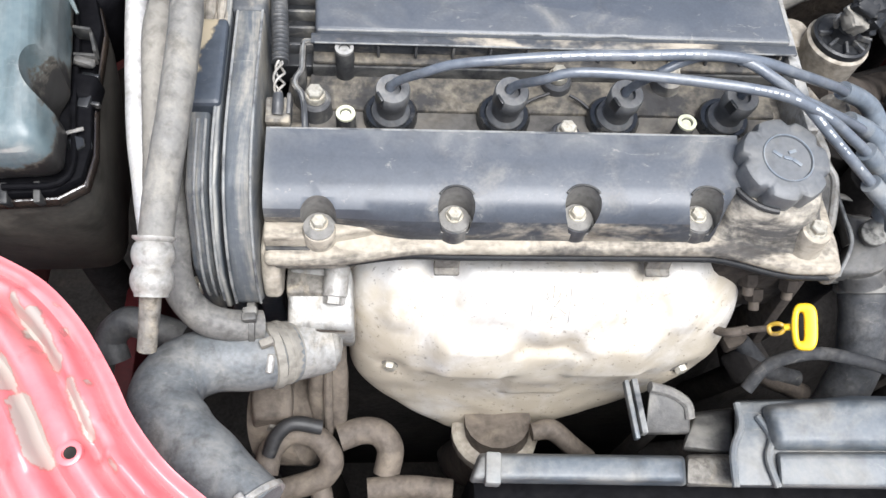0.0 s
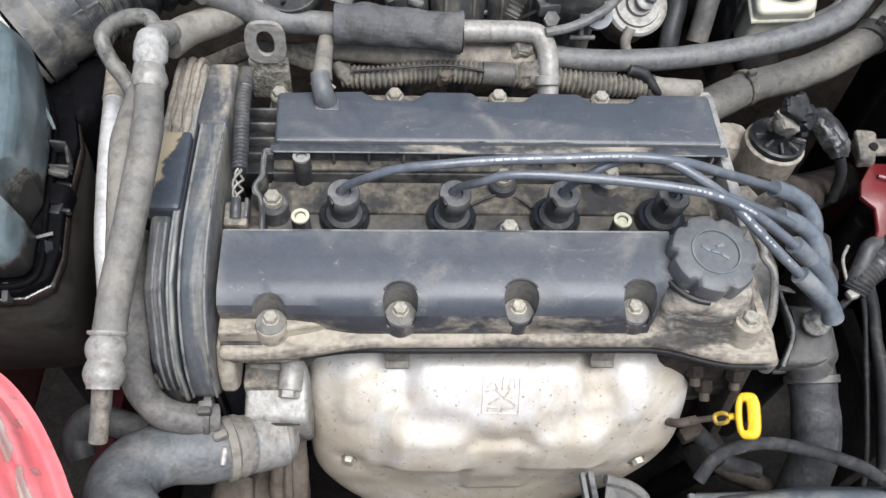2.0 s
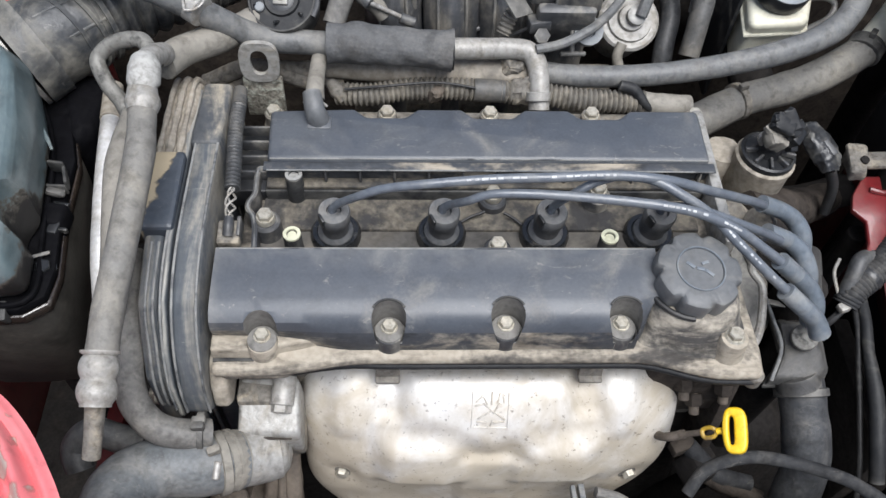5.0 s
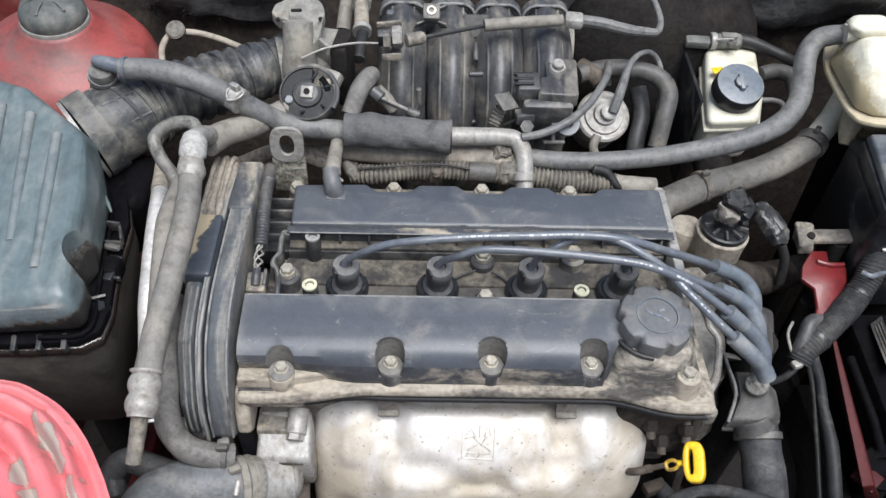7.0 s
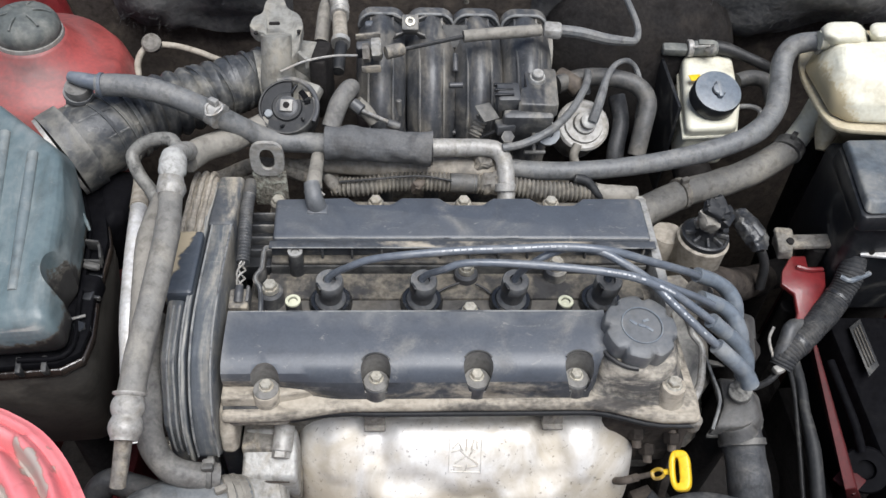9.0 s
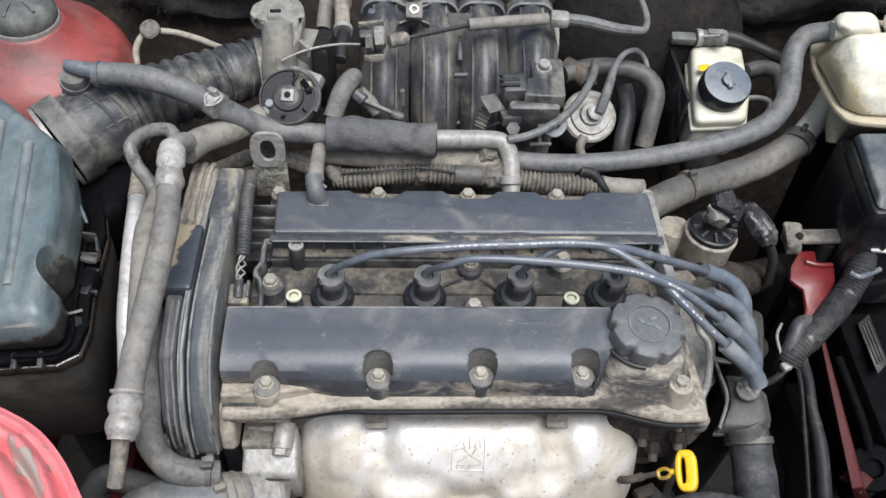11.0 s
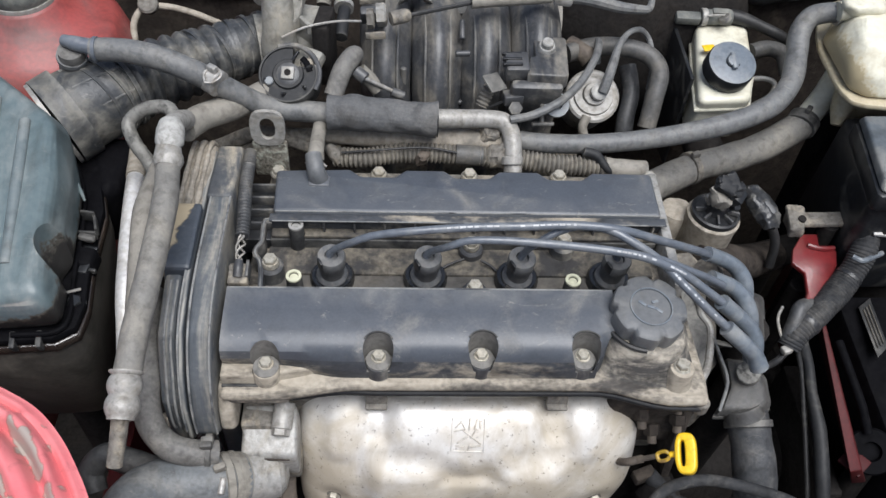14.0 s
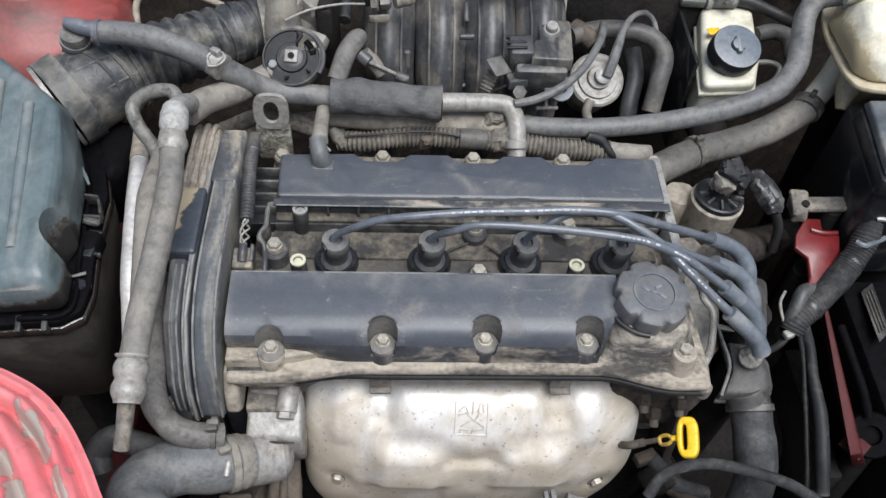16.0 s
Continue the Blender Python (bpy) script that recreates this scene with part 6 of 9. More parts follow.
part("cuff", tube([(-0.2125, -0.1600, 0.7795), (-0.207, -0.1570, 0.776), (-0.2005, -0.1540, 0.7718)], [0.0231, 0.0232, 0.0226], 28, 3), M["sandhose"], rad, "sandy hose end")
part("clip", clip_band((-0.2125, -0.1600, 0.7795), (0.85, 0.35, -0.30), 0.0232, 0.007), M["sandhose"], rad, "dusty hose clamp band")
part("clip", clip_band((-0.215, -0.273, 0.815), (0.6, -0.75, 0.0), 0.0250, 0.005), M["steel"], rad, "bright worm clamp")
part("clamp_screw", rod((-0.2095, -0.166, 0.8005), (-0.2110, -0.178, 0.7945), 0.0030), M["steel"], rad)

# clutter low at the front of the block
low = thing("power_steering_pump", (-0.223, -0.144, 0.600), "grimy sandy pump body below the thermostat", "pump")
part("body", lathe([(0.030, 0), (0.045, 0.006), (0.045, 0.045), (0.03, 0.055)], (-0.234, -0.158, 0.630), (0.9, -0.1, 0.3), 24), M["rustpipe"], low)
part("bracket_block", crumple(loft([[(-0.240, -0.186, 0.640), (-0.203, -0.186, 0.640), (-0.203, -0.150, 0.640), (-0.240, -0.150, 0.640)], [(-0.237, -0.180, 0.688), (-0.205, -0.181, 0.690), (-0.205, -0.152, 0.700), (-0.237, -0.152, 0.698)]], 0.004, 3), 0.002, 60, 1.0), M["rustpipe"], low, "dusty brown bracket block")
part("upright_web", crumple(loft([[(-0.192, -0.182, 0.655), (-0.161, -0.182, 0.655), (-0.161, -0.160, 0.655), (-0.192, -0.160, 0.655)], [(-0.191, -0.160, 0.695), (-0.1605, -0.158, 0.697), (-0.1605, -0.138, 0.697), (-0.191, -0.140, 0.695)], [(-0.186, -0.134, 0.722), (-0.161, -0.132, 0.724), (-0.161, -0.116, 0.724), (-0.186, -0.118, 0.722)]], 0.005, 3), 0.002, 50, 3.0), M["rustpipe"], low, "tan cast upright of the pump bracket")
part("web_rib", tube([(-0.176, -0.184, 0.660), (-0.176, -0.162, 0.697), (-0.175, -0.136, 0.722)], [0.0035, 0.0040, 0.0030], 10), M["rustpipe"], low)
bolt(low, (-0.220, -0.186, 0.672), (0, -0.9, 0.3), 0.0065, 0.006, mat=M["dirty_alloy"])
part("post", rod((-0.222, -0.155, 0.600), (-0.2, -0.16, 0.21), 0.03), M["darkmetal"], low)
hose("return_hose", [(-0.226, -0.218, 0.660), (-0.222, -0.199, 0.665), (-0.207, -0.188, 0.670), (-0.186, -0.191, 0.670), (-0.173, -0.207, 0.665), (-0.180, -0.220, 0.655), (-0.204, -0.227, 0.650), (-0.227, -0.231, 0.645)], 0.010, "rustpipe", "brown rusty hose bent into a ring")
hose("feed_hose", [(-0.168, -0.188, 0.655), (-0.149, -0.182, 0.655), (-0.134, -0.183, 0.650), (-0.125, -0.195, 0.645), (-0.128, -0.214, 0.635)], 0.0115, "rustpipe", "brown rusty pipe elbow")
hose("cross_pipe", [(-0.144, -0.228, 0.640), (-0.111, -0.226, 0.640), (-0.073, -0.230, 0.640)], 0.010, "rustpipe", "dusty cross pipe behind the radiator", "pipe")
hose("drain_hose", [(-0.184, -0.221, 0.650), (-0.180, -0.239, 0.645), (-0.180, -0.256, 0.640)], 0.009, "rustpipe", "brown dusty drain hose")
hose("harness_band", [(-0.223, -0.206, 0.675), (-0.216, -0.193, 0.685), (-0.203, -0.185, 0.690), (-0.181, -0.187, 0.685)], 0.006, "blackrubber", "black greenish wiring sheath", "cable")
hose("lower_hose", [(-0.339, -0.143, 0.720), (-0.343, -0.128, 0.730), (-0.329, -0.118, 0.740), (-0.309, -0.123, 0.740), (-0.283, -0.132, 0.740)], 0.012, "darkhose", "dusty dark rubber hose under the pipes")

# ---------------------------------------------------------------- exhaust side: dipstick, sensor bits
dip = thing("oil_dipstick", (0.162, -0.129, 0.760), "yellow plastic dipstick handle on its tube", "dipstick")
dx, dy, dz = (0.176, -0.146, 0.800)
K = 0.62
def near(a, b, c):
    return (dx + K * 0.62 * a, dy + K * b, dz + K * c)
outer_d = [(0.0100 * math.copysign(abs(math.cos(a)) ** 0.6, math.cos(a)) * (1.0 if math.cos(a) > 0 else 0.95), 0.0182 * math.copysign(abs(math.sin(a)) ** (0.55 if math.cos(a) > 0 else 0.9), math.sin(a))) for a in (2 * math.pi * k / 40 for k in range(40))]
inner_d = [(-0.0022 + x * 0.22, y * 0.62) for x, y in outer_d]
tilt = Matrix.Translation((dx, dy - 0.001, dz + 0.003)) @ Matrix.Rotation(radians(16), 4, "X") @ Matrix.Rotation(radians(-26), 4, "Y") @ Matrix.Rotation(radians(-4), 4, "Z")
bm = bmesh.new()
loops = [[bm.verts.new(tilt @ Vector((x * 0.92, y * 0.95, h))) for x, y in ring] for ring, h in ((outer_d, -0.0055), (outer_d, 0.0055), (inner_d, 0.0055), (inner_d, -0.0055))]
for a, b in zip(loops, loops[1:] + loops[:1]):
    for k in range(40):
        bm.faces.new((a[k], a[(k + 1) % 40], b[(k + 1) % 40], b[k]))
bmesh.ops.recalc_face_normals(bm, faces=bm.faces)
part("handle", soften(bm, 0.0018, 40, 3), M["yellow"], dip, "yellow plastic finger loop")
part("stem", tube([near(-0.012, 0, 0), (0.166, -0.145, 0.798), (0.164, -0.145, 0.797)], 0.0026, 10), M["yellow"], dip)
part("loop", tube([(0.165, -0.145, 0.797), (0.161, -0.142, 0.797), (0.157, -0.141, 0.793), (0.155, -0.143, 0.791), (0.157, -0.147, 0.790), (0.162, -0.148, 0.794), (0.165, -0.145, 0.797)], 0.0017, 8), M["dullyellow"], dip)
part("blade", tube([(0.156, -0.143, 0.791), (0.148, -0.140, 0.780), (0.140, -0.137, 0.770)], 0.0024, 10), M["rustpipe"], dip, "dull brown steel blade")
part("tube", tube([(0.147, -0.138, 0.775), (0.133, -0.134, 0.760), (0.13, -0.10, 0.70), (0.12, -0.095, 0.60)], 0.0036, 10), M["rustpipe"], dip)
sp = thing("oxygen_sensor", (0.15, -0.10, 0.73), "sandy exhaust studs and sensor beside the shield", "sensor")
for q, d in (((0.150, -0.092, 0.793), (0.02, -0.55, -0.45)), ((0.166, -0.092, 0.765), (0.0, -0.6, -0.4)), ((0.184, -0.095, 0.790), (0.0, -0.5, -0.55))):
    q, d = Vector(q), Vector(d).normalized()
    part("stud", rod(q, q + d * 0.024, 0.0042), M["rustpipe"], sp)
    part("nut", lathe([(0.0080, 0), (0.0080, 0.008), (0.0062, 0.0105)], q + d * 0.006, d, 6), M["browngrime"], sp, "rusty hexagon nut")
part("base", crumple(box((0.158, -0.082, 0.772), (0.080, 0.034, 0.085), bevel=0.006), 0.006, 45, 2.0), M["browngrime"], sp, "brown grimy casting behind the studs")
hose("lower_harness", [(0.150, -0.176, 0.745), (0.162, -0.163, 0.757), (0.178, -0.157, 0.764), (0.205, -0.154, 0.766), (0.237, -0.160, 0.765), (0.266, -0.170, 0.765), (0.284, -0.177, 0.760), (0.310, -0.188, 0.745), (0.343, -0.196, 0.70)], 0.0052, "harness", "black wiring sheath crossing over the hose below the dipstick", "cable")
hose("knock_lead", [(0.174, -0.118, 0.700), (0.188, -0.129, 0.690), (0.203, -0.139, 0.680), (0.233, -0.143, 0.670)], 0.008, "harness", "dark wrapped cable below the dipstick", "cable")
cb = thing("crank_sensor_bracket", (0.190, -0.123, 0.660), "dark oily bracket with loose plugs", "bracket")
part("body", box((0.186, -0.130, 0.680), (0.03, 0.03, 0.03), (10, 20, 30), 0.006), M["darkmetal"], cb)
part("plug", box((0.169, -0.119, 0.700), (0.022, 0.012, 0.012), (0, 0, 20), 0.002), M["browngrime"], cb)
part("arm", tube([(0.190, -0.135, 0.680), (0.213, -0.142, 0.670), (0.241, -0.155, 0.660)], 0.010, wobble=0.2), M["browngrime"], cb)
part("stay", rod((0.199, -0.129, 0.660), (0.18, -0.11, 0.5), 0.012), M["darkmetal"], cb)

# ---------------------------------------------------------------- water outlet and its hose on the gearbox side
out = thing("water_outlet", (0.25, -0.06, 0.70), "dusty grey water outlet casting with a webbed bracket", "water outlet")
HB = [(0.245, -0.033, 0.775), (0.274, -0.037, 0.775), (0.282, -0.057, 0.775), (0.279, -0.086, 0.775), (0.265, -0.098, 0.775), (0.219, -0.098, 0.775), (0.241, -0.065, 0.775)]
HT = [(0.236, -0.051, 0.800), (0.259, -0.054, 0.800), (0.267, -0.068, 0.796), (0.267, -0.090, 0.792), (0.257, -0.098, 0.790), (0.225, -0.096, 0.790), (0.236, -0.075, 0.795)]
part("housing", loft([HB, HT], 0.004, 2), M["outletcast"], out)
part("floor", loft([[(0.222, -0.095, 0.765), (0.273, -0.094, 0.765), (0.282, -0.082, 0.765), (0.232, -0.082, 0.765)], [(0.219, -0.096, 0.773), (0.268, -0.096, 0.773), (0.278, -0.084, 0.773), (0.229, -0.084, 0.773)]], 0.002), M["outletcast"], out)
part("wall", loft([[(0.236, -0.017, 0.780), (0.241, -0.016, 0.780), (0.243, -0.067, 0.780), (0.237, -0.070, 0.780)], [(0.223, -0.033, 0.812), (0.226, -0.032, 0.812), (0.229, -0.079, 0.808), (0.226, -0.080, 0.808)]], 0.001), M["outletcast"], out)
part("wall_edge", tube([(0.223, -0.032, 0.813), (0.226, -0.056, 0.811), (0.227, -0.080, 0.809), (0.220, -0.100, 0.792)], 0.0016, 8), M["rubbed"], out, "pale worn edge")
part("wall", loft([[(0.242, -0.012, 0.770), (0.276, -0.021, 0.770), (0.277, -0.026, 0.770), (0.243, -0.020, 0.770)], [(0.231, -0.024, 0.795), (0.264, -0.034, 0.795), (0.264, -0.038, 0.795), (0.232, -0.031, 0.795)]], 0.002), M["outletcast"], out)
part("boss", rod((0.254, -0.065, 0.795), (0.248, -0.071, 0.811), 0.0108), M["greypipe"], out, "grey cast boss")
part("neck", tube([(0.247, -0.088, 0.780), (0.251, -0.096, 0.772)], [0.0175, 0.0185], 20), M["outletcast"], out)
part("stay", rod((0.25, -0.05, 0.5), (0.255, -0.06, 0.785), 0.02), M["darkmetal"], out)
lrh = hose("lower_radiator_hose", [(0.256, -0.082, 0.770), (0.261, -0.102, 0.752), (0.266, -0.126, 0.730), (0.269, -0.147, 0.700), (0.25, -0.19, 0.64), (0.23, -0.22, 0.56)], [0.0185, 0.0192, 0.0198, 0.0198, 0.0198, 0.0198], "darkhose", "thick grey rubber hose down from the water outlet", seg=22)
part("clip", clip_band((0.258, -0.096, 0.760), (0.02, -0.6, -0.3), 0.0208, 0.007), M["outletcast"], lrh)
gp = thing("gasket_plate", (0.21, -0.06, 0.70), "thin wavy metal gasket edge at the head's end", "gasket")
part("edge", tube([(0.201, 0.006, 0.840), (0.209, -0.014, 0.835), (0.210, -0.021, 0.830), (0.217, -0.031, 0.825), (0.216, -0.045, 0.820), (0.210, -0.067, 0.815), (0.200, -0.084, 0.812), (0.197, -0.096, 0.810)], 0.0036, 10, 6, wobble=0.2), M["pipe"], gp)
part("sheet", prism([(-0.13, 0.62), (0.02, 0.62), (0.02, 0.835), (-0.03, 0.83), (-0.06, 0.80), (-0.10, 0.80)], 0.187, 0.196, "x", 0.002), M["browngrime"], gp)
part("plate", loft([[(0.186, 0.000, 0.8185), (0.200, 0.004, 0.8365), (0.208, -0.014, 0.8315), (0.215, -0.031, 0.8215), (0.214, -0.045, 0.8165), (0.208, -0.067, 0.8115), (0.198, -0.084, 0.8085), (0.186, -0.092, 0.807)], [(0.186, 0.000, 0.8215), (0.200, 0.004, 0.8395), (0.208, -0.014, 0.8345), (0.215, -0.031, 0.8245), (0.214, -0.045, 0.8195), (0.208, -0.067, 0.8145), (0.198, -0.084, 0.8115), (0.186, -0.092, 0.810)]]), M["outletcast"], gp, "dark flange behind the pale edge")
part("stud", rod((0.186, -0.110, 0.826), (0.193, -0.109, 0.824), 0.006), M["zinc"], gp)

# ---------------------------------------------------------------- exhaust gas valve canister
egr = thing("gas_valve", (0.235, 0.10, 0.70), "sandy cylindrical valve with a black plastic top", "valve")
ax = (0.05, 0.02, 1)
ex, ey, ez = (0.250, 0.101, 0.830)
part("can", lathe([(0.024, -0.11), (0.027, -0.10), (0.0262, -0.006), (0.0272, -0.002), (0.0272, 0.002), (0.0250, 0.004)], (ex, ey, ez), ax, 28), M["sandpipe"], egr, "sandy pale metal body")
part("top", lathe([(0.0250, 0.002), (0.0248, 0.009), (0.0225, 0.010), (0.0205, 0.0085), (0.012, 0.0095), (0.010, 0.018), (0.007, 0.019)], (ex, ey, ez), ax, 28), M["cleanblack"], egr, "glossy black plastic top")
for k in range(7):
    a = math.radians(180 + 40 * k)
    part("fin", box((ex + 0.001 + 0.0158 * math.cos(a), ey + 0.0158 * math.sin(a), ez + 0.0115), (0.0130, 0.0024, 0.005), (0, 0, math.degrees(a)), 0.0005), M["blackplastic"], egr)
part("hub", lathe([(0.010, 0.006), (0.0095, 0.020), (0.008, 0.022), (0.004, 0.0225)], (ex, ey, ez), ax, 16), M["mattblack"], egr)
part("nozzle", crumple(merge(box((0.245, 0.094, 0.866), (0.020, 0.016, 0.014), (25, 15, 20), 0.003), box((0.250, 0.092, 0.862), (0.010, 0.012, 0.016), (10, 25, -20), 0.002), box((0.240, 0.095, 0.872), (0.009, 0.014, 0.006), (25, 5, 50), 0.001)), 0.0015, 200, 1.0), M["sandhose"], egr, "pale grey dusty nozzle block")
part("connector", crumple(merge(box((0.248, 0.096, 0.880), (0.020, 0.016, 0.010), (25, 20, -20), 0.003), box((0.254, 0.098, 0.882), (0.012, 0.020, 0.007), (35, -10, 20), 0.002), box((0.259, 0.096, 0.874), (0.010, 0.018, 0.012), (10, 40, -40), 0.002), box((0.243, 0.099, 0.884), (0.014, 0.006, 0.005), (25, 20, 15), 0.001)), 0.0022, 180, 2.0), M["mattblack"], egr, "black crumpled connector")
part("connector_tail", merge(box((0.262, 0.094, 0.866), (0.010, 0.016, 0.014), (15, 30, -30), 0.002), box((0.263, 0.095, 0.856), (0.008, 0.014, 0.010), (40, 10, 10), 0.002)), M["cleanblack"], egr)
part("pinch", tube([(0.241, 0.102, 0.848), (0.237, 0.103, 0.856), (0.241, 0.105, 0.860)], 0.0022, 8), M["steel"], egr)
part("foot", rod((ex, ey, 0.60), (ex, ey, 0.74), 0.03), M["darkmetal"], egr)
part("side_body", crumple(lathe([(0.019, 0), (0.020, 0.004), (0.0185, 0.060), (0.0165, 0.066), (0.010, 0.068)], (0.2210, 0.121, 0.752), (0.0, 0.02, 1), 24), 0.0015, 60, 2.0), M["sandpipe"], egr, "tan cast housing joined to the can")
plug = thing("sensor_plug", (0.313, 0.128, 0.810), "black dusty wiring plug lying by the valve", "connector")
part("body", crumple(tube([(0.286, 0.126, 0.846), (0.294, 0.121, 0.842), (0.302, 0.111, 0.836), (0.308, 0.100, 0.830), (0.310, 0.090, 0.825)], [0.006, 0.0125, 0.0145, 0.0135, 0.008], 14, 3, flat=0.62, square=3.0), 0.0022, 110, 4.0), M["tapeblack"], plug, "black plug wrapped in crumpled tape", 50)
part("clip", box((0.306, 0.104, 0.842), (0.016, 0.006, 0.004), (15, 20, -52), 0.001), M["blackplastic"], plug)
part("tail", tube([(0.292, 0.120, 0.838), (0.281, 0.117, 0.850), (0.270, 0.107, 0.862)], [0.006, 0.005, 0.005]), M["blackrubber"], plug)
part("cable", tube([(0.314, 0.097, 0.820), (0.323, 0.092, 0.800), (0.326, 0.086, 0.770)], 0.005), M["blackrubber"], plug)
pk = thing("engine_bracket", (0.26, 0.03, 0.62), "grimy cast bracket below the ignition leads", "bracket")
part("arm", tube([(0.233, 0.068, 0.800), (0.275, 0.081, 0.780), (0.322, 0.109, 0.750), (0.358, 0.134, 0.730)], [0.018, 0.02, 0.018, 0.016], wobble=0.15), M["browngrime"], pk)
part("ear", rod((0.224, 0.028, 0.835), (0.234, 0.033, 0.825), 0.012), M["dirty_alloy"], pk)
part("leg", rod((0.25, 0.03, 0.45), (0.25, 0.03, 0.80), 0.028), M["darkmetal"], pk)
# ---------------------------------------------------------------- inlet manifold
man = thing("inlet_manifold", (0, 0.30, 0.78), "black plastic inlet manifold with four curved dusty runners", "inlet manifold")
RUN_X = [-0.086, -0.032, 0.019, 0.073]
for i, rx in enumerate(RUN_X):
    px = rx * 0.96
    pts = [(px, 0.215, 0.78), (px, 0.222, 0.835), (rx, 0.232, 0.880), (rx, 0.258, 0.910), (rx, 0.286, 0.922), (rx, 0.310, 0.925), (rx, 0.331, 0.922), (rx, 0.350, 0.902)]
    run = part("runner", tube(pts, [0.019, 0.0215, 0.0228, 0.0235, 0.0238, 0.0238, 0.0235, 0.0230], 24, 8, square=3.4), M["manifold"], man)
    part("runner_band", tube([(a, b + 0.002, c) for a, b, c in pts[1:7]], [0.0112, 0.0114, 0.0118, 0.0120, 0.0118, 0.0115], 20, 8, flat=2.02, square=5.0), M["manifold"], run)
    arch = [(rx - 0.0262, 0.890), (rx + 0.0262, 0.890)] + arc(rx + 0.010, 0.936, 0.0166, 0, 90, 6) + arc(rx - 0.010, 0.936, 0.0166, 90, 180, 6)
    hollow = [(rx + (x - rx) * 0.80, 0.880 if z < 0.9 else 0.905 + (z - 0.905) * 0.86) for x, z in arch]
    hump = part("hump", carve(prism(arch, 0.328, 0.342, "y", 0.003, 2), prism(hollow, 0.318, 0.337, "y", 0.0)), M["manifold"], man)
    part("hump_rim", tube([(x * 0.96 + rx * 0.04, 0.3275, z - 0.0012) for x, z in arch[2:]], 0.0016, 8, 3), M["rubbed"], hump, "pale dusty rim")
    part("runner_seam", tube([(a - 0.0128, b - 0.0165, c + 0.0155) for a, b, c in pts[1:7]], 0.0014, 8, 6), M["manifold"], run)
    part("top_fin", box((rx - 0.012, 0.317, 0.940), (0.0025, 0.022, 0.012), (12, 0, 0), 0.0006), M["manifold"], man)
    part("top_fin", box((rx + 0.012, 0.317, 0.940), (0.0025, 0.022, 0.012), (12, 0, 0), 0.0006), M["manifold"], man)
    part("runner_seam", tube([(a + 0.0128, b - 0.0165, c + 0.0155) for a, b, c in pts[1:7]], 0.0014, 8, 6), M["manifold"], run)
part("plenum", tube([(-0.105, 0.372, 0.862), (-0.05, 0.374, 0.864), (0.05, 0.374, 0.864), (0.115, 0.372, 0.862)], 0.034, 24, flat=1.0), M["manifold"], man)
part("back_plate", prism([(-0.115, 0.82), (0.118, 0.82), (0.118, 0.885), (0.06, 0.895), (-0.09, 0.895), (-0.115, 0.885)], 0.372, 0.385, "y", 0.004), M["manifold"], man)
part("port_flange", box((0.0, 0.208, 0.80), (0.25, 0.02, 0.07), bevel=0.004), M["dirty_alloy"], man)
part("end_panel", box((-0.090, 0.3165, 0.936), (0.030, 0.010, 0.026), (10, 0, 0), 0.004), M["cover"], man, "blue-black panel in the first arch")
part("shelf_panel", box((-0.006, 0.303, 0.939), (0.028, 0.026, 0.006), (38, 0, 0), 0.0015), M["mattblack"], man, "blue-black panel between the runners")
part("support", box((0.0, 0.30, 0.79), (0.18, 0.14, 0.06), bevel=0.01), M["blackplastic"], man)
part("support_leg", rod((0, 0.25, 0.69), (0, 0.25, 0.8), 0.03), M["darkmetal"], man)
for a, b in (((-0.007, 0.270, 0.940), (-0.007, 0.251, 0.930)), ((-0.015, 0.227, 0.930), (0.000, 0.228, 0.930)), ((-0.012, 0.223, 0.870), (-0.005, 0.224, 0.870)), ((-0.067, 0.228, 0.910), (-0.067, 0.227, 0.880))):
    part("cross_rib", rod(a, b, 0.003), M["blackplastic"], man)
bb = Vector((-0.055, 0.296, 0.958))
part("bolt_boss", box(bb, (0.018, 0.018, 0.014), (32, 0, 0), 0.002), M["manifold"], man, "square boss with a brass insert")
part("boss_insert", lathe([(0.0052, 0.0), (0.0052, 0.0085), (0.0030, 0.0088), (0.0028, 0.003)], bb, (0, -0.53, 0.85), 16), M["zinc"], man)
for dx, dy in ((-1, -1), (1, -1), (-1, 1), (1, 1)):
    part("boss_rib", box(bb + Vector((dx * 0.012, dy * 0.008, dy * 0.005 - 0.003)), (0.012, 0.0022, 0.010), (32, 0, dx * dy * 35), 0.0006), M["manifold"], man)
part("tail_boss", tube([(0.012, 0.389, 0.930), (0.011, 0.387, 0.940), (0.018, 0.389, 0.942), (0.022, 0.386, 0.938)], 0.0032, 8), M["dirty_alloy"], man)

# pressure sensor group on the last runner
ms = thing("manifold_sensor", (0.068, 0.245, 0.900), "black plastic pressure sensor with a sandy alloy holder", "sensor")
SP = [(0.0660, 0.2500), (0.0690, 0.2530), (0.0980, 0.2540), (0.1000, 0.2500), (0.0960, 0.1930), (0.0920, 0.1900), (0.0570, 0.1920), (0.0550, 0.1950), (0.0600, 0.2200), (0.0660, 0.2220)]
part("body", prism(SP, 0.918, 0.934, bevel=0.003, seg=3), M["manifold"], ms, "dusty black sensor body")
part("socket", box((0.0455, 0.2085, 0.930), (0.024, 0.026, 0.018), (8, 0, 3), 0.003), M["blackplastic"], ms)
for k in range(3):
    part("socket_rib", box((0.0405, 0.2005 + 0.0085 * k, 0.9385), (0.020, 0.0028, 0.004), (8, 0, 3), 0.0008), M["cleanblack"], ms)
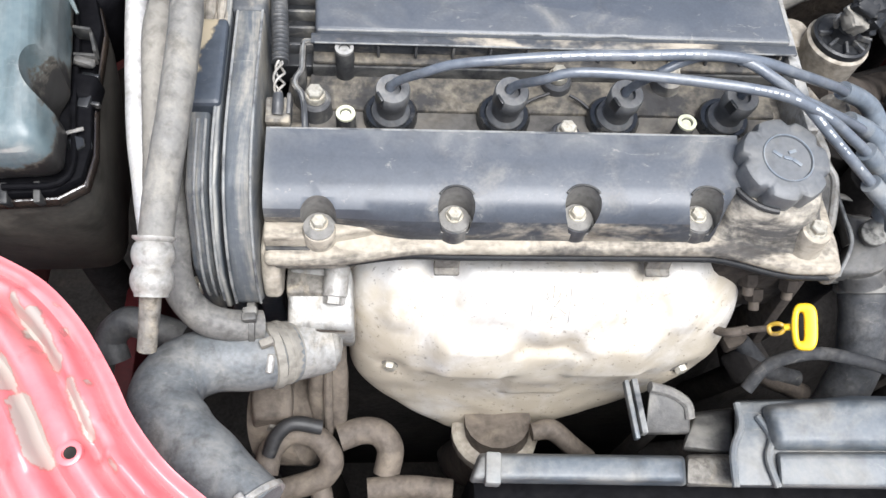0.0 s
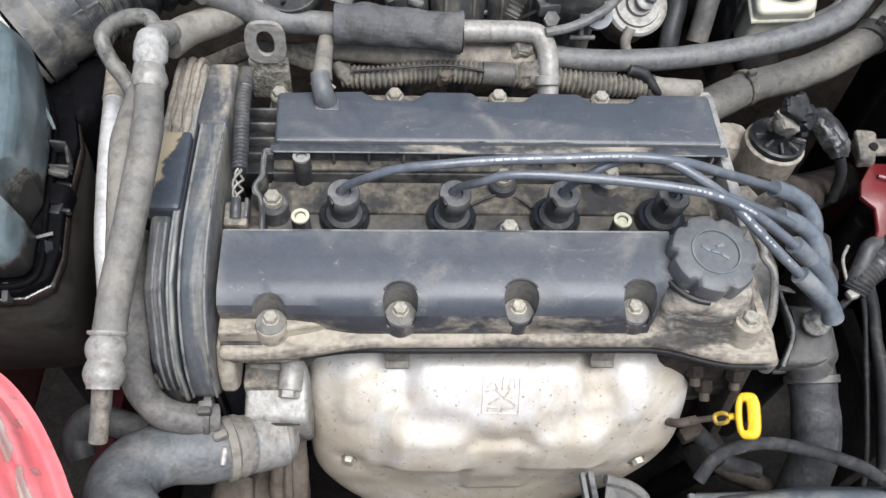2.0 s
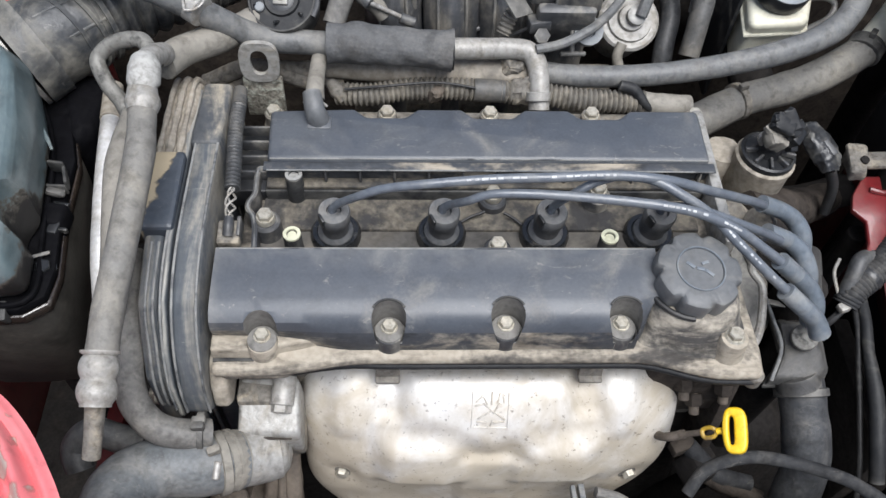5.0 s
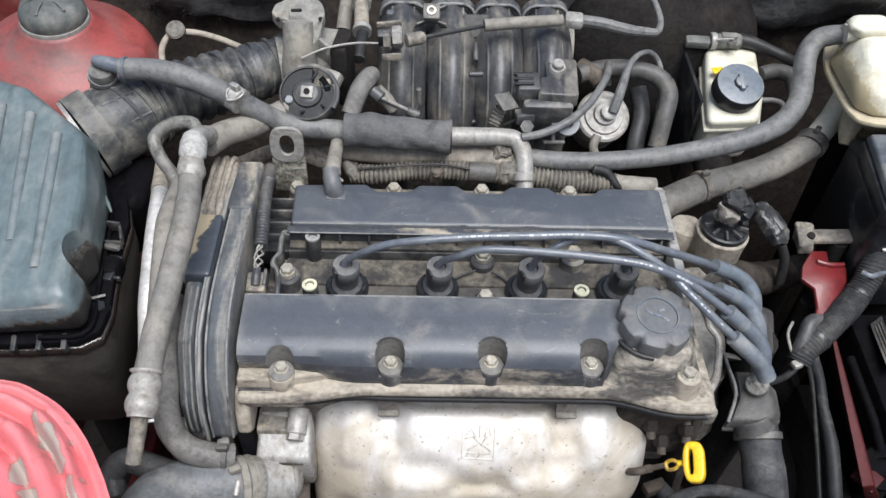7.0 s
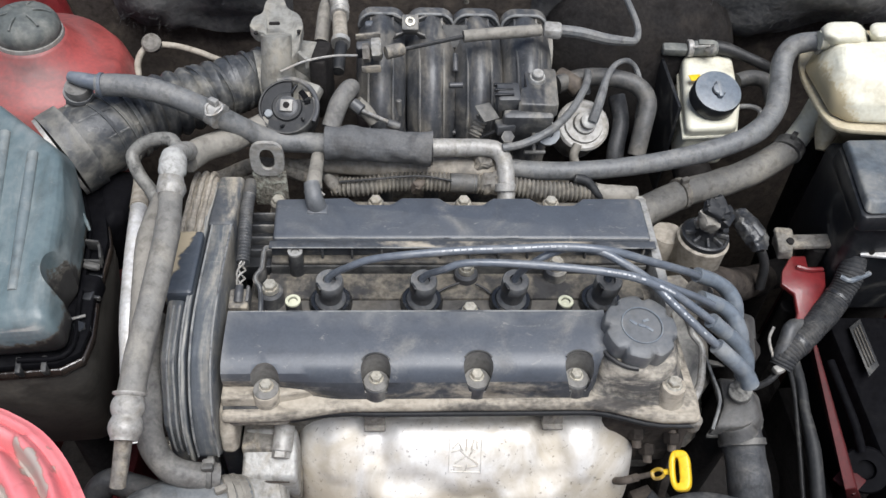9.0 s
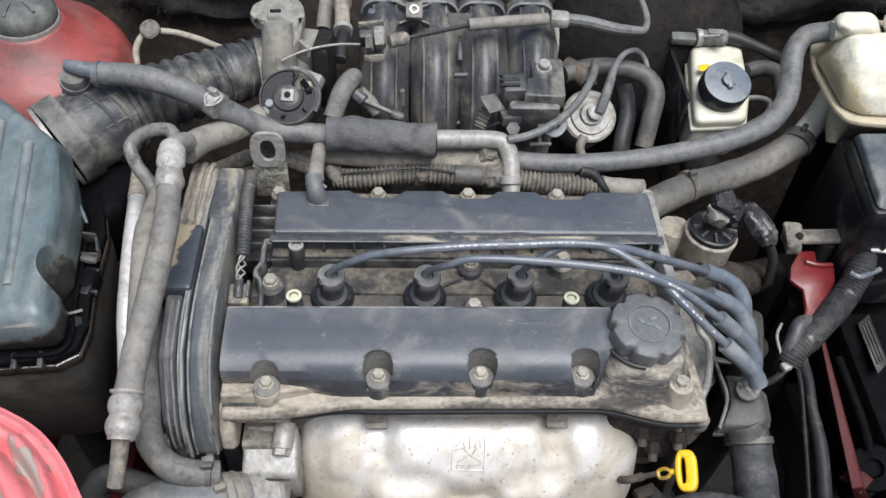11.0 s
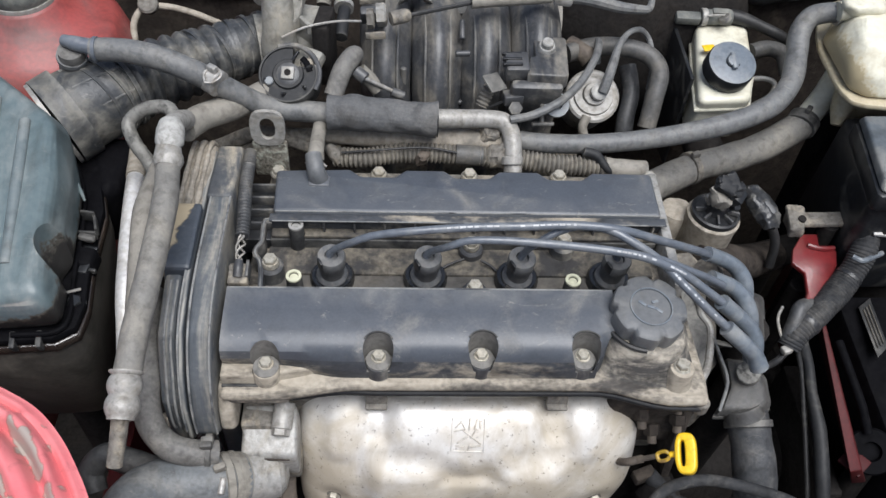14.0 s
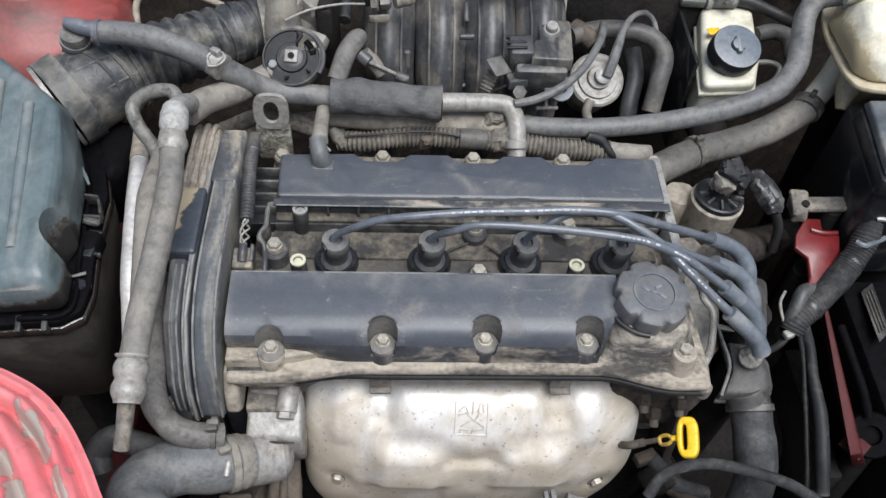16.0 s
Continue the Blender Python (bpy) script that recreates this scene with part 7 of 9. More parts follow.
part("peg", lathe([(0.0095, 0), (0.0085, 0.006), (0.0078, 0.007), (0.0062, 0.007), (0.0060, 0.012), (0.0050, 0.013)], (0.0775, 0.2330, 0.933), (0, -0.25, 1), 20), M["alloy"], ms, "pale screw head")
part("bracket", box((0.066, 0.196, 0.900), (0.052, 0.012, 0.05), (15, 0, 0), 0.004), M["blackplastic"], ms)
part("bracket_bolt", lathe([(0.013, 0), (0.013, 0.006), (0.006, 0.007), (0.005, 0.003)], (0.089, 0.194, 0.893), (0, -0.6, 0.8), 14), M["boot"], ms)
part("arm", rod((0.074, 0.204, 0.905), (0.074, 0.175, 0.885), 0.0022), M["outletcast"], ms)
part("arm", rod((0.063, 0.174, 0.885), (0.086, 0.175, 0.885), 0.0022), M["outletcast"], ms)
part("nut", lathe([(0.007, 0), (0.007, 0.006), (0.005, 0.007)], (0.045, 0.179, 0.900), (0, -0.6, 0.8), 6), M["outletcast"], ms)
part("valve", box((0.043, 0.191, 0.905), (0.02, 0.014, 0.012), (0, 0, 10), 0.002), M["blackplastic"], ms)
part("wire", tube([(0.044, 0.191, 0.905), (0.033, 0.190, 0.900), (0.020, 0.187, 0.895)], 0.0018, 8), M["blackrubber"], ms)
part("wire", tube([(0.047, 0.192, 0.905), (0.061, 0.196, 0.905), (0.072, 0.204, 0.910), (0.074, 0.209, 0.920)], 0.0032, 8), M["blackrubber"], ms)
tag = thing("tagged_cable", (0.016, 0.222, 0.890), "corrugated cable with a crumpled foil tag", "cable")
part("conduit", tube([(0.025, 0.196, 0.925), (0.019, 0.193, 0.915), (0.011, 0.183, 0.900)], 0.0062, 12, 8, 0.004, 0.0009), M["corrugated"], tag)
part("tag", box((0.022, 0.184, 0.929), (0.022, 0.020, 0.002), (25, 15, 40), 0.0006), M["outletcast"], tag)

# vacuum hose loop and regulator
reg = thing("pressure_regulator", (0.152, 0.275, 0.840), "round zinc pressure regulator with a vacuum hose", "regulator")
ra = (0.05, -0.55, 0.8)
part("drum", lathe([(0.024, -0.045), (0.027, -0.042), (0.027, -0.008), (0.0295, -0.007), (0.0295, 0.0), (0.027, 0.002), (0.022, 0.002), (0.021, 0.005), (0.013, 0.006), (0.012, 0.010), (0.006, 0.011), (0.005, 0.018)],
                   (0.137, 0.236, 0.872), ra, 32), M["pipe"], reg)
part("cup", lathe([(0.009, 0.0), (0.009, 0.006), (0.0055, 0.008)], (0.140, 0.229, 0.882), ra, 20), M["alloy"], reg)
part("stalk", tube([(0.129, 0.212, 0.865), (0.125, 0.205, 0.855), (0.128, 0.200, 0.845)], 0.005), M["sandhose"], reg)
part("vacuum_hose", tube([(0.143, 0.223, 0.888), (0.147, 0.230, 0.898), (0.153, 0.244, 0.910), (0.160, 0.261, 0.920), (0.172, 0.277, 0.925), (0.188, 0.290, 0.920), (0.200, 0.292, 0.908), (0.204, 0.280, 0.898), (0.206, 0.270, 0.880), (0.206, 0.264, 0.860)], [0.0058, 0.0056, 0.005, 0.0036, 0.003, 0.003, 0.003, 0.003, 0.003, 0.003], 10), M["bluehose"], reg, "grey rubber vacuum hose")
hose("vacuum_loop", [(0.039, 0.163, 0.900), (0.063, 0.168, 0.903), (0.090, 0.183, 0.908), (0.113, 0.208, 0.912), (0.132, 0.243, 0.914), (0.1405, 0.268, 0.912), (0.1435, 0.284, 0.908), (0.1460, 0.290, 0.896), (0.1480, 0.286, 0.878)], 0.0042, "bluehose", "thin grey vacuum hose looping over the manifold", seg=10)
hose("servo_hose", [(0.108, 0.272, 0.900), (0.139, 0.285, 0.900), (0.171, 0.286, 0.900), (0.200, 0.280, 0.895), (0.212, 0.263, 0.885), (0.207, 0.242, 0.865), (0.201, 0.223, 0.840)], 0.0102, "midhose", "grey rubber servo vacuum hose curving down")
hose("down_hose", [(0.189, 0.306, 0.860), (0.194, 0.283, 0.840), (0.188, 0.259, 0.820), (0.186, 0.243, 0.800)], 0.0100, "darkhose", "dark dusty rubber hose behind the regulator")
hose("fuel_pipe", [(0.113, 0.288, 0.900), (0.125, 0.276, 0.900), (0.134, 0.269, 0.895)], 0.0105, "rustpipe", "short sandy fuel hose", "hose")

# ---------------------------------------------------------------- throttle body
tb = thing("throttle_valve", (-0.207, 0.329, 0.860), "cast alloy throttle body with a black actuator", "throttle body")
part("bore", tube([(-0.214, 0.239, 0.925), (-0.195, 0.244, 0.925), (-0.168, 0.253, 0.925), (-0.151, 0.258, 0.925)], [0.031, 0.0315, 0.031, 0.030], 24), M["throttlecast"], tb)
part("idle_valve", tube([(-0.189, 0.219, 0.935), (-0.188, 0.222, 0.962), (-0.188, 0.232, 0.985)], [0.019, 0.0155, 0.0150], 20), M["throttlecast"], tb)
FL = [(-0.216, 0.248, 0.974), (-0.214, 0.263, 0.974), (-0.206, 0.273, 0.974), (-0.205, 0.292, 0.974), (-0.198, 0.308, 0.974), (-0.187, 0.299, 0.974), (-0.181, 0.282, 0.974), (-0.169, 0.270, 0.974), (-0.163, 0.251, 0.974), (-0.164, 0.231, 0.974), (-0.167, 0.224, 0.960), (-0.179, 0.218, 0.955), (-0.195, 0.221, 0.955), (-0.198, 0.230, 0.974), (-0.208, 0.236, 0.974)]
FL = [tuple(q) for q in spline(FL + FL[:1], 4)][:-1]
part("valve_flange", loft([FL, [(x, y, z + 0.011) for x, y, z in FL]], 0.0035, 3), M["throttlecast"], tb, "pale pitted alloy flange")
for q in ((-0.208, 0.235, 0.985), (-0.166, 0.238, 0.985)):
    part("ear_hole", lathe([(0.0022, -0.001), (0.0022, 0.0008), (0.001, 0.0008)], q, (0, -0.1, 1), 14), M["darkmetal"], tb)
part("slot", box((-0.191, 0.249, 0.987), (0.011, 0.0032, 0.003), (0, 0, 5), 0.001), M["darkmetal"], tb)
part("side_boss", box((-0.163, 0.245, 0.945), (0.024, 0.036, 0.03), (0, 0, -10), 0.004), M["throttlecast"], tb)
part("web", box((-0.172, 0.233, 0.965), (0.004, 0.05, 0.012), (0, 0, 35), 0.001), M["throttlecast"], tb)
part("manifold_flange", box((-0.146, 0.234, 0.930), (0.016, 0.04, 0.07), (0, 0, -8), 0.003), M["darkmetal"], tb)
aa = Vector((-0.02, -0.55, 0.84)).normalized()
ac0 = Vector((-0.177, 0.181, 0.935))
wedge = prism([(0.004, 0.006), (0.045, 0.012), (0.045, 0.050), (0.004, 0.045)], -0.05, 0.05, bevel=0.0)
e_up = Vector((0, 1, 0)) - aa * aa.y
e_up.normalize()
e_side = e_up.cross(aa).normalized()
bmesh.ops.transform(wedge, matrix=Matrix.Translation(ac0) @ Matrix((e_side, e_up, aa)).transposed().to_4x4(), verts=wedge.verts)
disc = lathe([(0.024, -0.03), (0.0285, -0.026), (0.0285, 0.002), (0.0276, 0.0035), (0.0262, 0.0035), (0.0257, 0.0016), (0.0152, 0.0016), (0.0140, 0.0040), (0.0005, 0.0040)], ac0, aa, 40)
act = part("actuator", carve(disc, wedge), M["mattblack"], tb, "black moulded actuator with an open quarter", 40)
part("lever", box(ac0 + Vector((0.016, 0.020, -0.004)), (0.026, 0.034, 0.014), (33, 0, -30), 0.004), M["throttlecast"], tb, "tan throttle lever")
part("lever_pin", crumple(rod(ac0 + Vector((0.012, 0.012, 0.002)), ac0 + Vector((0.022, 0.016, 0.004)), 0.0052), 0.0012, 200, 3.0), M["sandpipe"], tb, "sandy lever pin")
part("sector", lathe([(0.011, -0.002), (0.011, 0.004), (0.009, 0.005)], ac0, aa, 24), M["blackplastic"], act)
e1 = aa.cross(Vector((0, 1, 0))).normalized()
e2 = aa.cross(e1).normalized()
part("rim_guard", tube([tuple(ac0 + aa * 0.001 + (e1 * math.cos(radians(t)) + e2 * math.sin(radians(t))) * 0.0295) for t in range(150, 291, 20)], 0.0026, 10, 4), M["blackplastic"], act)
# near-black strip laid on the disc to stand for a shaded hollow
part("recess", tube([tuple(ac0 + aa * 0.0022 + (e1 * math.cos(radians(t)) + e2 * math.sin(radians(t))) * 0.0205) for t in range(188, 233, 11)], 0.0030, 10, 4, flat=0.3), M["battery"], act)
for t in (20, 80, 140, 200, 250):
    part("spoke", box(ac0 + aa * 0.0020 + (e1 * math.cos(radians(t)) + e2 * math.sin(radians(t))) * 0.0195, (0.0026, 0.011, 0.003), (33, 0, t + 70), 0.001), M["cleanblack"], act)
part("actuator_plate", box(ac0 + aa * 0.006, (0.0125, 0.0125, 0.004), (33, 0, -4), 0.0012), M["alloy"], act, "square zinc plate")
part("plate_hole", lathe([(0.0032, 0), (0.0032, 0.0022), (0.002, 0.0024)], ac0 + aa * 0.0066, aa, 16), M["darkmetal"], act)
part("stop", rod(ac0 + Vector((-0.018, -0.006, -0.004)), ac0 + Vector((-0.018, -0.0085, 0.0)), 0.0042), M["boot"], act)

# throttle cable and its bracket
cable = thing("throttle_cable", (0.007, 0.319, 0.930), "dusty sheathed throttle cable across the manifold", "cable")
part("inner", tube([(-0.074, 0.235, 0.965), (-0.040, 0.247, 0.966), (0.001, 0.263, 0.966)], 0.0022, 8), M["blackrubber"], cable)
part("sheath", tube([(-0.000, 0.263, 0.966), (0.033, 0.269, 0.966), (0.063, 0.275, 0.965), (0.083, 0.280, 0.964)], [0.0064, 0.0064, 0.0064, 0.006], 12), M["sandhose"], cable)
part("anchor", box((0.096, 0.280, 0.964), (0.020, 0.020, 0.012), (0, 0, -8), 0.004), M["pipe"], cable)
part("outer", tube([(0.101, 0.282, 0.963), (0.126, 0.282, 0.960), (0.154, 0.279, 0.955), (0.177, 0.283, 0.950), (0.190, 0.288, 0.948), (0.196, 0.306, 0.950), (0.194, 0.326, 0.955), (0.189, 0.360, 0.960)], [0.0062, 0.0062, 0.006, 0.005, 0.004, 0.0035, 0.0035, 0.0035], 10), M["bluehose"], cable)
part("ferrule", tube([(-0.080, 0.233, 0.965), (-0.066, 0.239, 0.965), (-0.062, 0.241, 0.965)], [0.0070, 0.0070, 0.005], 12), M["dirty_alloy"], cable)
cbk = thing("cable_bracket", (-0.097, 0.282, 0.930), "dusty cable adjuster with a bright nut", "bracket")
part("plate", box((-0.098, 0.253, 0.955), (0.026, 0.010, 0.018), (20, 0, 5), 0.002), M["blackplastic"], cbk)
part("nut", lathe([(0.0115, 0), (0.0115, 0.008), (0.009, 0.010)], (-0.094, 0.243, 0.962), (1, 0, 0.1), 6), M["alloy"], cbk)
part("nut", lathe([(0.010, 0), (0.010, 0.006), (0.008, 0.007)], (-0.103, 0.236, 0.962), (1, 0, 0.1), 6), M["dirty_alloy"], cbk)
part("tab", box((-0.099, 0.263, 0.965), (0.026, 0.004, 0.006), (0, 0, 12), 0.001), M["dirty_alloy"], cbk)
part("tab", box((-0.095, 0.226, 0.950), (0.020, 0.003, 0.008), (0, 0, 8), 0.001), M["dirty_alloy"], cbk)
part("pull", tube([(-0.109, 0.232, 0.962), (-0.132, 0.222, 0.968), (-0.160, 0.212, 0.968), (-0.183, 0.203, 0.962)], 0.0012, 8), M["steel"], cbk)
fit2 = thing("fuel_coupling", (-0.136, 0.385, 0.900), "ribbed tan metal fuel coupling", "coupling")
part("ribbed", tube([(-0.146, 0.405, 0.933), (-0.138, 0.380, 0.938), (-0.134, 0.358, 0.939), (-0.1335, 0.340, 0.939)], [0.0088, 0.0088, 0.0090, 0.0088], 20, 10, 0.0095, 0.0019), M["pipe"], fit2, "ribbed tan barbs")
part("sleeve", tube([(-0.1335, 0.342, 0.939), (-0.1320, 0.318, 0.938), (-0.1305, 0.294, 0.938)], [0.0078, 0.0082, 0.0082], 20), M["sandpipe"], fit2, "bare tan metal sleeve")
part("ring", tube([(-0.130, 0.295, 0.938), (-0.130, 0.289, 0.937)], 0.0104, 18, 3), M["alloy"], fit2)
part("hose", tube([(-0.129, 0.288, 0.937), (-0.130, 0.268, 0.935), (-0.131, 0.249, 0.930)], 0.0066, 14), M["mattblack"], fit2)
part("back_hose", tube([(-0.146, 0.404, 0.930), (-0.153, 0.383, 0.920), (-0.157, 0.348, 0.900)], 0.0085, 14), M["sandhose"], fit2)
hose("purge_hose", [(-0.1125, 0.2150, 0.936), (-0.1140, 0.2120, 0.938), (-0.1185, 0.2040, 0.939), (-0.1265, 0.190, 0.934), (-0.135, 0.171, 0.918)], [0.0045, 0.0088, 0.0096, 0.0096, 0.0094], "rubber", "dusty grey rubber elbow hose by the sleeve")
nz = hose("purge_nozzle", [(-0.111, 0.202, 0.925), (-0.100, 0.200, 0.915), (-0.093, 0.197, 0.905)], [0.0085, 0.0075, 0.0065], "sandhose", "short sandy nozzle stub", "hose")
part("rod", rod((-0.114, 0.196, 0.930), (-0.104, 0.190, 0.925), 0.0065), M["blackplastic"], nz)
part("thin_rod", rod((-0.105, 0.191, 0.925), (-0.069, 0.197, 0.900), 0.0022), M["steel"], nz)
part("tip", rod((-0.079, 0.196, 0.905), (-0.066, 0.195, 0.900), 0.0048), M["blackplastic"], nz)

# ---------------------------------------------------------------- strut tower, wing and bits near the firewall
tower = tagged(thing("strut_tower", (-0.48, 0.33, 0.5), "red painted suspension strut tower, dirty round the dome", "strut tower"), kind="structure")
sx, sy, sz = (-0.466, 0.308, 0.945)
up = (0.05, -0.05, 1)
part("dome", lathe([(0.058, -0.40), (0.064, -0.22), (0.088, -0.15), (0.105, -0.105), (0.103, -0.085), (0.096, -0.062), (0.085, -0.045), (0.060, -0.036), (0.046, -0.026), (0.040, -0.017), (0.037, -0.014), (0.02, -0.013)], (sx, sy, sz), up, 48), M["towerred"], tower, "glossy red dome, black with dirt at its foot", 85)
part("neck_ring", lathe([(0.0362, -0.020), (0.0372, -0.015), (0.0362, -0.010), (0.028, -0.010)], (sx, sy, sz), up, 40), M["pipe"], tower, "pale dusty sealing ring")
sc = thing("strut_cap", (sx, sy, sz - 0.02), "grey-black ribbed plastic strut cap", "cap")
strut_top = part("cap", lathe([(0.0335, -0.012), (0.0352, -0.007), (0.0346, 0.000), (0.0310, 0.007), (0.024, 0.0115), (0.011, 0.0145), (0.0005, 0.0150)], (sx, sy, sz), up, 36), M["capgreen"], sc)
for k in range(6):
    a = math.radians(60 * k + 20)
    part("cap_rib", tube([(sx + 0.012 * math.cos(a), sy + 0.012 * math.sin(a), sz + 0.0145), (sx + 0.020 * math.cos(a), sy + 0.020 * math.sin(a), sz + 0.0136), (sx + 0.0285 * math.cos(a), sy + 0.0285 * math.sin(a), sz + 0.0090)], 0.0013, 8, 4), M["capgreen"], strut_top)
setting("wing_corner", prism([(-0.62, 0.5), (-0.46, 0.5), (-0.46, 0.80), (-0.48, 0.93), (-0.62, 0.93)], 0.425, 0.452, "y", 0.01), M["red"], "shaded red panel at the firewall corner", "inner wing")
pip = hose("brake_pipe", [(-0.369, 0.326, 0.860), (-0.370, 0.340, 0.875), (-0.363, 0.351, 0.885), (-0.352, 0.356, 0.888), (-0.329, 0.359, 0.885), (-0.303, 0.355, 0.880), (-0.282, 0.355, 0.870), (-0.263, 0.369, 0.850)], 0.0038, "sandpipe", "tan metal brake pipe by the firewall", "pipe")
part("knob", lathe([(0.010, 0), (0.0112, 0.003), (0.0112, 0.008), (0.009, 0.010)], (-0.353, 0.356, 0.888), (0, -0.6, 0.8), 20), M["dirty_alloy"], pip, "round dusty grommet")

# ---------------------------------------------------------------- brake servo and reservoir
servo = thing("brake_servo", (0.22, 0.40, 0.60), "large black brake servo drum on the firewall", "brake servo")
part("drum", lathe([(0.115, 0), (0.125, 0.02), (0.125, 0.05), (0.112, 0.07), (0.07, 0.09), (0.04, 0.095)], (0.235, 0.455, 0.83), (0.0, -1, 0.15), 48), M["darkmetal"], servo)
part("cylinder", rod((0.28, 0.39, 0.80), (0.285, 0.22, 0.79), 0.022), M["darkmetal"], servo)
res = thing("brake_fluid_reservoir", (0.288, 0.28, 0.79), "aged white plastic brake fluid reservoir", "fluid reservoir")
RB = [(0.259, 0.246, 0.845), (0.319, 0.251, 0.845), (0.332, 0.290, 0.850), (0.345, 0.382, 0.855), (0.282, 0.378, 0.855), (0.268, 0.305, 0.850)]
part("tank", loft([[(x * 0.99, y, 0.80) for x, y, z in RB], [(x, y, z - 0.004) for x, y, z in RB], [(x - 0.003, y - 0.010, z + 0.022) for x, y, z in RB]], 0.008, 4), M["white"], res, "cream translucent tank", 45)
bx, by, bz = (0.2915, 0.2680, 0.897)
screw = part("cap", lathe([(0.024, -0.020), (0.0275, -0.018), (0.0275, -0.004), (0.0255, -0.001), (0.020, 0.0), (0.019, -0.0015), (0.009, -0.0015), (0.007, 0.003), (0.003, 0.005), (0.0005, 0.005)], (bx, by, bz), (0.04, -0.38, 1), 40), M["cleanblack"], res, "black screw cap with a blue-grey top")
part("cap_top", lathe([(0.0262, -0.0018), (0.0262, -0.0004), (0.0225, 0.0007), (0.0005, 0.0007)], (bx, by, bz), (0.04, -0.38, 1), 40), M["boot"], screw, "dusty blue-grey top disc")
part("cap_bar", box((bx, by - 0.0012, bz + 0.0030), (0.0065, 0.021, 0.006), (20.8, 2, 4), 0.0022), M["boot"], screw)
part("cap_hub", lathe([(0.0075, 0), (0.0070, 0.0042), (0.0050, 0.0050)], (bx, by - 0.0002, bz + 0.0005), (0.04, -0.38, 1), 24), M["boot"], screw)
part("sticker", box((0.280, 0.313, 0.882), (0.014, 0.010, 0.001), (5, 0, 10), 0.0003), M["yellow"], res, "small yellow warning label")
rc_ = sum((Vector((x, y, 0)) for x, y, z in RB), Vector()) / len(RB)
part("seam", prism([tuple((rc_ + (Vector((x, y, 0)) - rc_) * 1.09).to_2d()) for x, y, z in RB], 0.8475, 0.8520, bevel=0.0018), M["white"], res, "welded rim of the tank")
part("saddle", box((0.29, 0.285, 0.80), (0.03, 0.06, 0.05), bevel=0.004), M["darkmetal"], res)
lp = thing("level_switch_plug", (0.294, 0.405, 0.860), "grey electrical plug behind the reservoir", "connector")
part("body", merge(rod((0.284, 0.367, 0.886), (0.318, 0.369, 0.885), 0.0092, 20), box((0.303, 0.366, 0.894), (0.020, 0.008, 0.006), (15, 0, -3), 0.0015)), M["capgreen"], lp)
part("collar", merge(rod((0.281, 0.367, 0.886), (0.288, 0.367, 0.886), 0.0104, 20), tube([(0.286, 0.358, 0.894), (0.298, 0.357, 0.896), (0.310, 0.360, 0.894)], 0.0012, 8)), M["pipe"], lp, "pale spring clip")
part("nose", box((0.266, 0.366, 0.885), (0.030, 0.013, 0.012), (15, 0, -3), 0.003), M["capgreen"], lp)
part("latch", rod((0.304, 0.356, 0.895), (0.308, 0.354, 0.890), 0.007), M["blackplastic"], lp)
part("lead", tube([(0.318, 0.372, 0.885), (0.332, 0.367, 0.885), (0.353, 0.361, 0.880), (0.381, 0.355, 0.870), (0.409, 0.361, 0.850)], [0.0085, 0.008, 0.0065, 0.0065, 0.006], 12), M["blackrubber"], lp)
part("mount", prism([(0.2525, 0.74), (0.2575, 0.74), (0.2575, 0.872), (0.2525, 0.872)], 0.27, 0.40, "y", 0.002), M["cleanblack"], lp)
hose("clutch_hose", [(0.342, 0.337, 0.860), (0.365, 0.345, 0.860), (0.384, 0.341, 0.855), (0.390, 0.322, 0.840)], 0.0095, "midhose", "dark grey rubber clutch hose")
hose("clutch_pipe", [(0.317, 0.285, 0.860), (0.345, 0.288, 0.860), (0.358, 0.285, 0.855), (0.353, 0.276, 0.845), (0.337, 0.276, 0.830)], 0.003, "steel", "thin bent metal pipe", "pipe")

# ---------------------------------------------------------------- expansion tank
tank = thing("expansion_tank", (0.45, 0.29, 0.80), "aged cream white plastic coolant expansion tank", "expansion tank")
R1 = [(0.384, 0.290, 0.912), (0.383, 0.211, 0.912), (0.392, 0.183, 0.912), (0.497, 0.176, 0.912), (0.57, 0.37, 0.912), (0.42, 0.375, 0.912)]
def rounded(ring, times=3):
    """A ring of points with its corners cut round."""
    for _ in range(times):
        ring = [tuple(Vector(p).lerp(Vector(q), w)) for p, q in zip(ring, ring[1:] + ring[:1]) for w in (0.18, 0.82)]
    return ring


